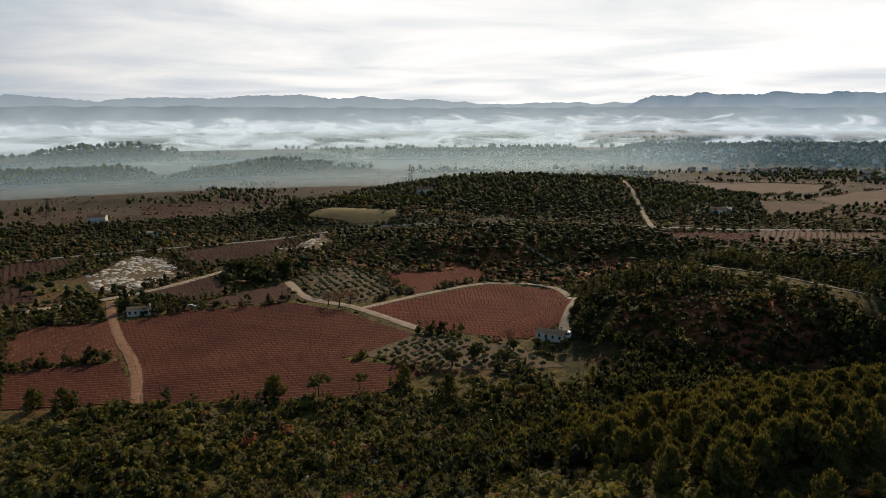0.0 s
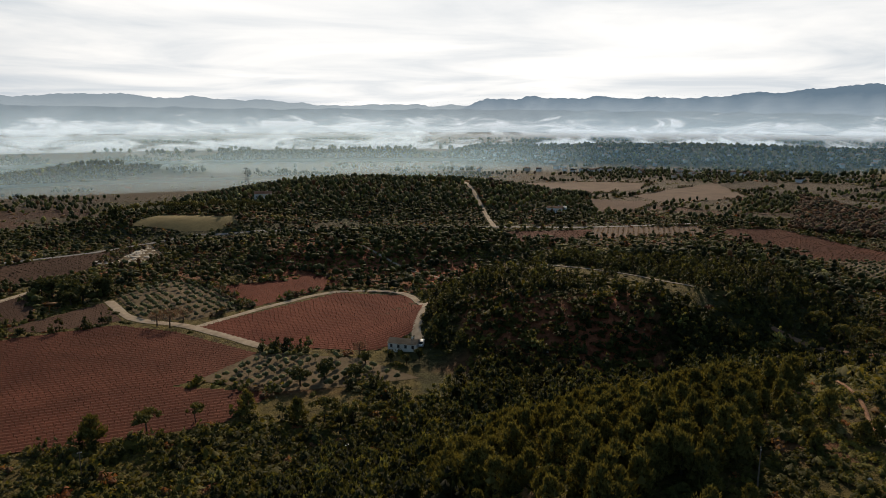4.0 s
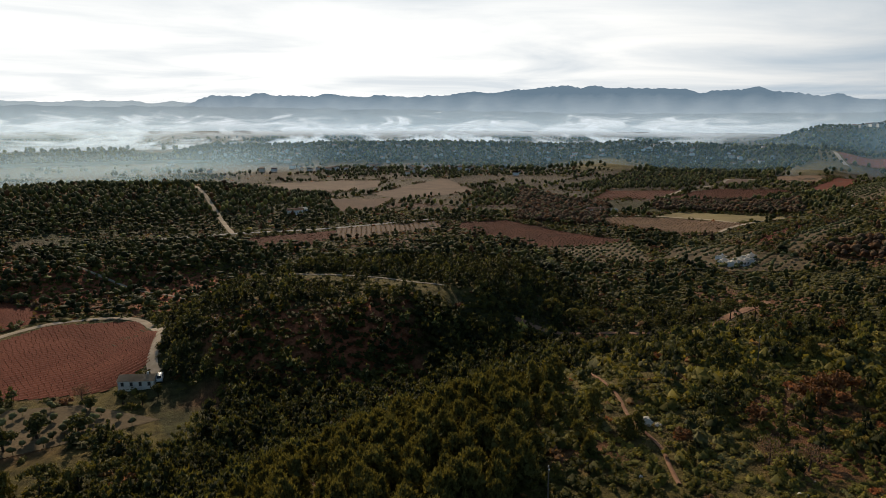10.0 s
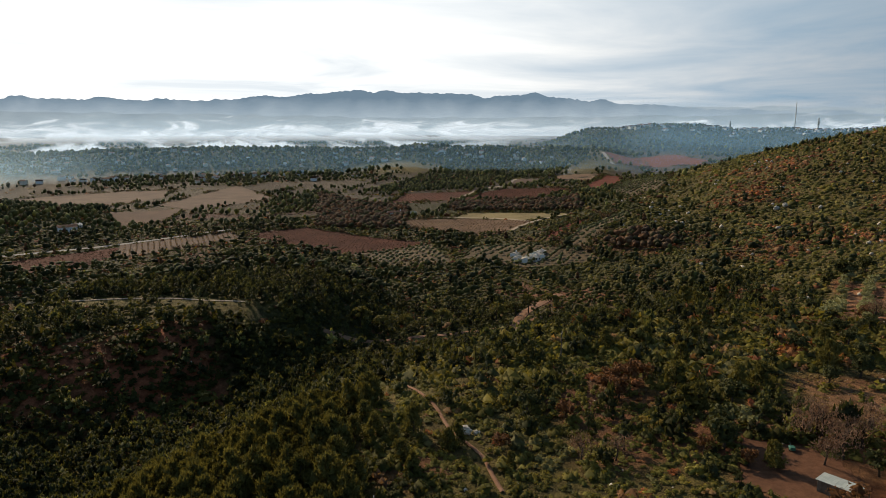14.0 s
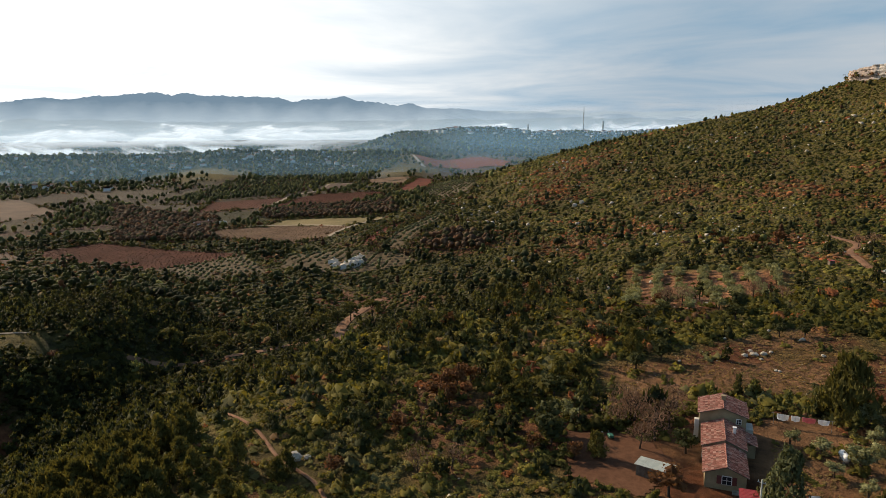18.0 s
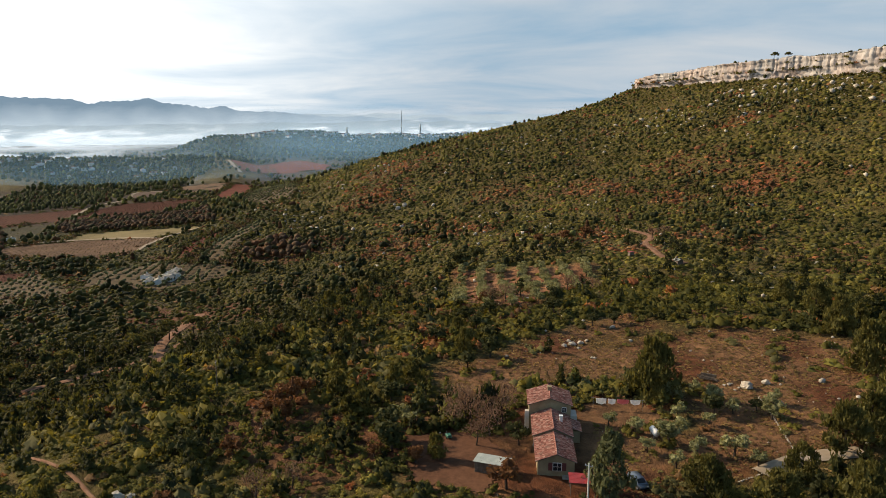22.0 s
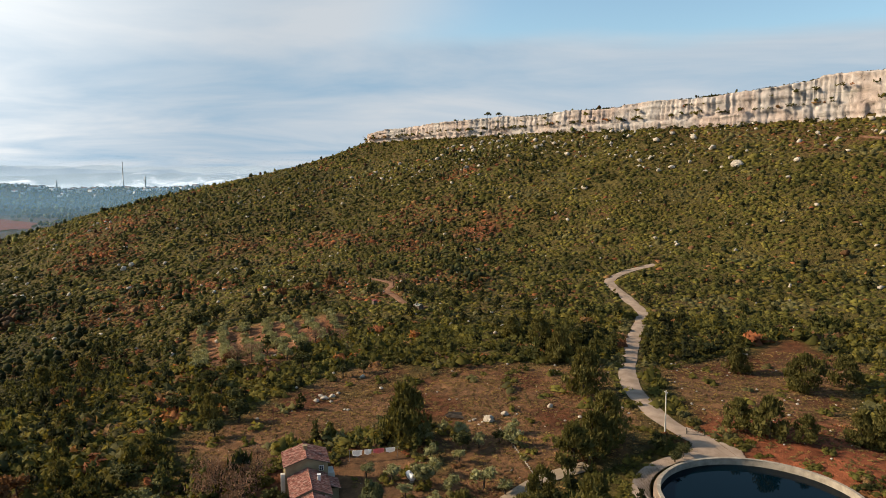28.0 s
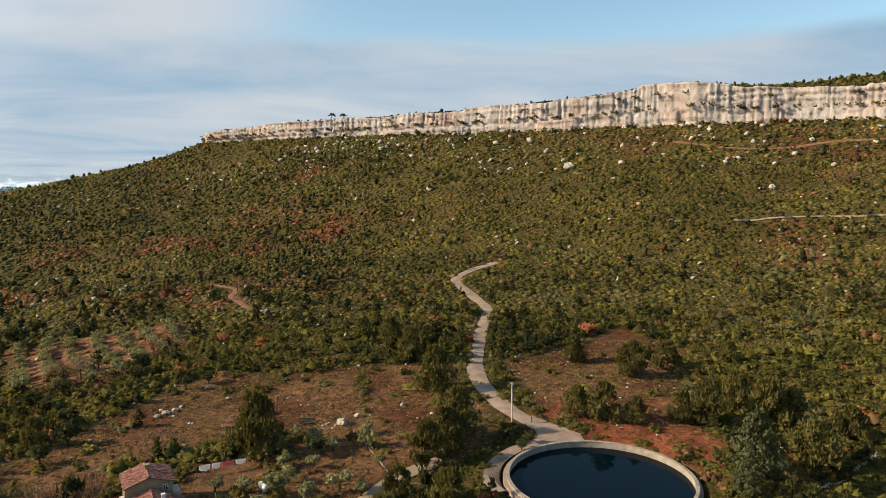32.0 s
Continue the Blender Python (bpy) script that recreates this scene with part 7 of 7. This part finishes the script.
villa("vineyard_house", 40.5, 261, -28, 11.0, 6.0, 2.7, 3.8, "pale_wall", "gravel_track", "low pale house with a grey roof beside the red vineyard")
villa("barn", -136, 303.5, 14, 12.0, 5.5, 3.0, 3.9, "pale_wall", "gravel_track", "long pale barn at the corner of the vineyards", 5)
villa("villa", -306, 610, 12, 15.0, 9.0, 5.5, 7.2, "pale_wall", "town_roof", "pale two-storey villa among dark trees", 5)
villa("farm_shed", -226, 535, 8, 16.0, 7.0, 3.0, 3.8, "pale_wall", "pale_sheet", "long low shed with a pale roof in the scrub", 4)
villa("villa", -22, 708, 0, 16.0, 9.0, 4.5, 6.5, "pale_wall", "town_roof", "villa with a red roof under the pines", 4)
villa("villa", 247, 637, -15, 14.0, 9.0, 4.2, 5.8, "white_paint", "town_roof", "white villa at the edge of the fields", 4)
villa("farm_shed", 258, 645, -15, 8.0, 6.0, 3.0, 4.0, "white_paint", "pale_sheet", "white outbuilding beside a villa", 2)
villa("farmstead", 482, 488, -30, 16.0, 8.0, 4.5, 6.0, "white_paint", "town_roof", "white farmstead behind autumn trees", 4)
villa("farm_shed", 496, 481, -30, 9.0, 6.0, 3.0, 4.0, "pale_wall", "pale_sheet", "low pale outbuilding of a farm", 2)
villa("hut", 296, -5, 30, 3.0, 2.4, 1.6, 2.1, "old_wood", "pale_sheet", "small weathered hut on the slope", 1)
for k in range(9):
    a = RNG.uniform(0, 6.28)
    villa("farm_shed", 368 + 15 * math.cos(a) * RNG.random() + RNG.uniform(-4, 4), 262 + 15 * math.sin(a) * RNG.random(), RNG.uniform(-40, 60), RNG.uniform(4, 9), RNG.uniform(3, 5), 2.4, 3.2, "white_paint", "pale_wall",
          "pale shed of a cluttered smallholding", 2)


def village():
    """Small houses over the far ridges; one pattern, copied."""
    protos = []
    for long, deep, eave, ridge, wall in ((11, 8, 5, 6.8, "white_paint"), (13, 9, 3.4, 5.2, "white_paint"), (9, 8, 5.6, 7.2, "pale_wall")):
        p = tagged(new("house"), "distant pale house with a red tile roof", "house", "houses of the far village")
        part("wall", gable_walls(-long / 2, long / 2, -deep / 2, deep / 2, eave, ridge), wall, p)
        bm = bmesh.new()
        for s in (-1, 1):
            vs = [bm.verts.new(q) for q in ((-long / 2 - 0.4, s * (deep / 2 + 0.5), eave - 0.15), (long / 2 + 0.4, s * (deep / 2 + 0.5), eave - 0.15), (long / 2 + 0.4, 0, ridge + 0.1), (-long / 2 - 0.4, 0, ridge + 0.1))]
            bm.faces.new(vs)
        bmesh.ops.solidify(bm, geom=bm.faces[:], thickness=0.2)
        part("roof", bm, "town_roof", p)
        for k in range(3):
            part("window", box(-long / 3 + k * long / 3 - 0.5, -long / 3 + k * long / 3 + 0.5, -deep / 2 - 0.05, -deep / 2 + 0.05, eave * 0.4, eave * 0.4 + 1.4), "dark_opening", p)
        protos.append(p)
    rnd = random.Random(12)
    spread = [(a, r0, r1, n) for a, r0, r1, n in (((12, 22), 1340, 1420, 34), ((24, 40), 1330, 1480, 26), ((40, 58), 1340, 1520, 70), ((13, 40), 1180, 1260, 34), ((63, 82), 2150, 2320, 110), ((-20, -5), 1150, 1260, 10), ((30, 44), 1090, 1170, 10))]
    for (a0, a1), r0, r1, n in spread:
        for _ in range(n):
            x, y = bearing(rnd.uniform(a0, a1), rnd.uniform(r0, r1))
            ob = copy_thing(rnd.choice(protos), Matrix())
            s = rnd.uniform(0.6, 0.95) * (1.5 if r0 > 2000 else 1.0)
            ob.matrix_basis = Matrix.LocRotScale((x, y, float(ground(x, y)) + 1.5), Euler((0, 0, rnd.uniform(0, 3.1))), (s, s, s))
    for p in protos:
        drop(p)


village()


def pylon(x, y, tall, label):
    p = thing("lattice_pylon", x, y, 20, label, "pylon")
    for sx in (-1, 1):
        for sy in (-1, 1):
            part("leg", rod((sx * 2.4, sy * 2.4, -1), (sx * 0.5, sy * 0.5, tall), 0.16, 0.10, 4), "dark_iron", p)
    bm = bmesh.new()
    levels = 9
    for k in range(levels):
        f0, f1 = k / levels, (k + 1) / levels
        w0, w1 = 2.4 - 1.9 * f0, 2.4 - 1.9 * f1
        for a, b in (((1, 1), (1, -1)), ((1, -1), (-1, -1)), ((-1, -1), (-1, 1)), ((-1, 1), (1, 1))):
            rod_into(bm, (a[0] * w0, a[1] * w0, f0 * tall), (b[0] * w1, b[1] * w1, f1 * tall), 0.07, None, 3)
            rod_into(bm, (b[0] * w0, b[1] * w0, f0 * tall), (a[0] * w1, a[1] * w1, f1 * tall), 0.07, None, 3)
    part("bracing", bm, "dark_iron", p)
    for z, w in ((0.72, 5.5), (0.84, 4.5), (0.96, 3.5)):
        bm = rod((-w, 0, z * tall), (w, 0, z * tall), 0.12, None, 4)
        rod_into(bm, (-w, 0, z * tall), (0, 0, z * tall + 1.6), 0.08, None, 3)
        rod_into(bm, (w, 0, z * tall), (0, 0, z * tall + 1.6), 0.08, None, 3)
        part("crossarm", bm, "dark_iron", p)
        for s in (-1, 1):
            part("insulator", rod((s * w, 0, z * tall - 1.4), (s * w, 0, z * tall), 0.12, None, 5), "steel", p)


pylon(-41, 800, 24, "tall lattice pylon behind the pine hill")
pylon(-366, 640, 18, "lattice pylon at the edge of the misty plain")


def chimney(az, r, tall, wide, label):
    x, y = bearing(az, r)
    c = thing("power_station_chimney", x, y, 0, label, "chimney")
    for k in range(6):
        part("band", rod((0, 0, tall * k / 6), (0, 0, tall * (k + 1) / 6), wide * (1 - 0.06 * k), wide * (1 - 0.06 * (k + 1)), 14), "pale_wall" if k % 2 else "rim_concrete", c)


chimney(75.9, 3500, 160, 2.2, "very tall slim chimney far across the valley")
chimney(77.4, 3520, 95, 5.0, "stout chimney of a far power station")
chimney(71.6, 3540, 80, 5.0, "stout chimney of a far power station")
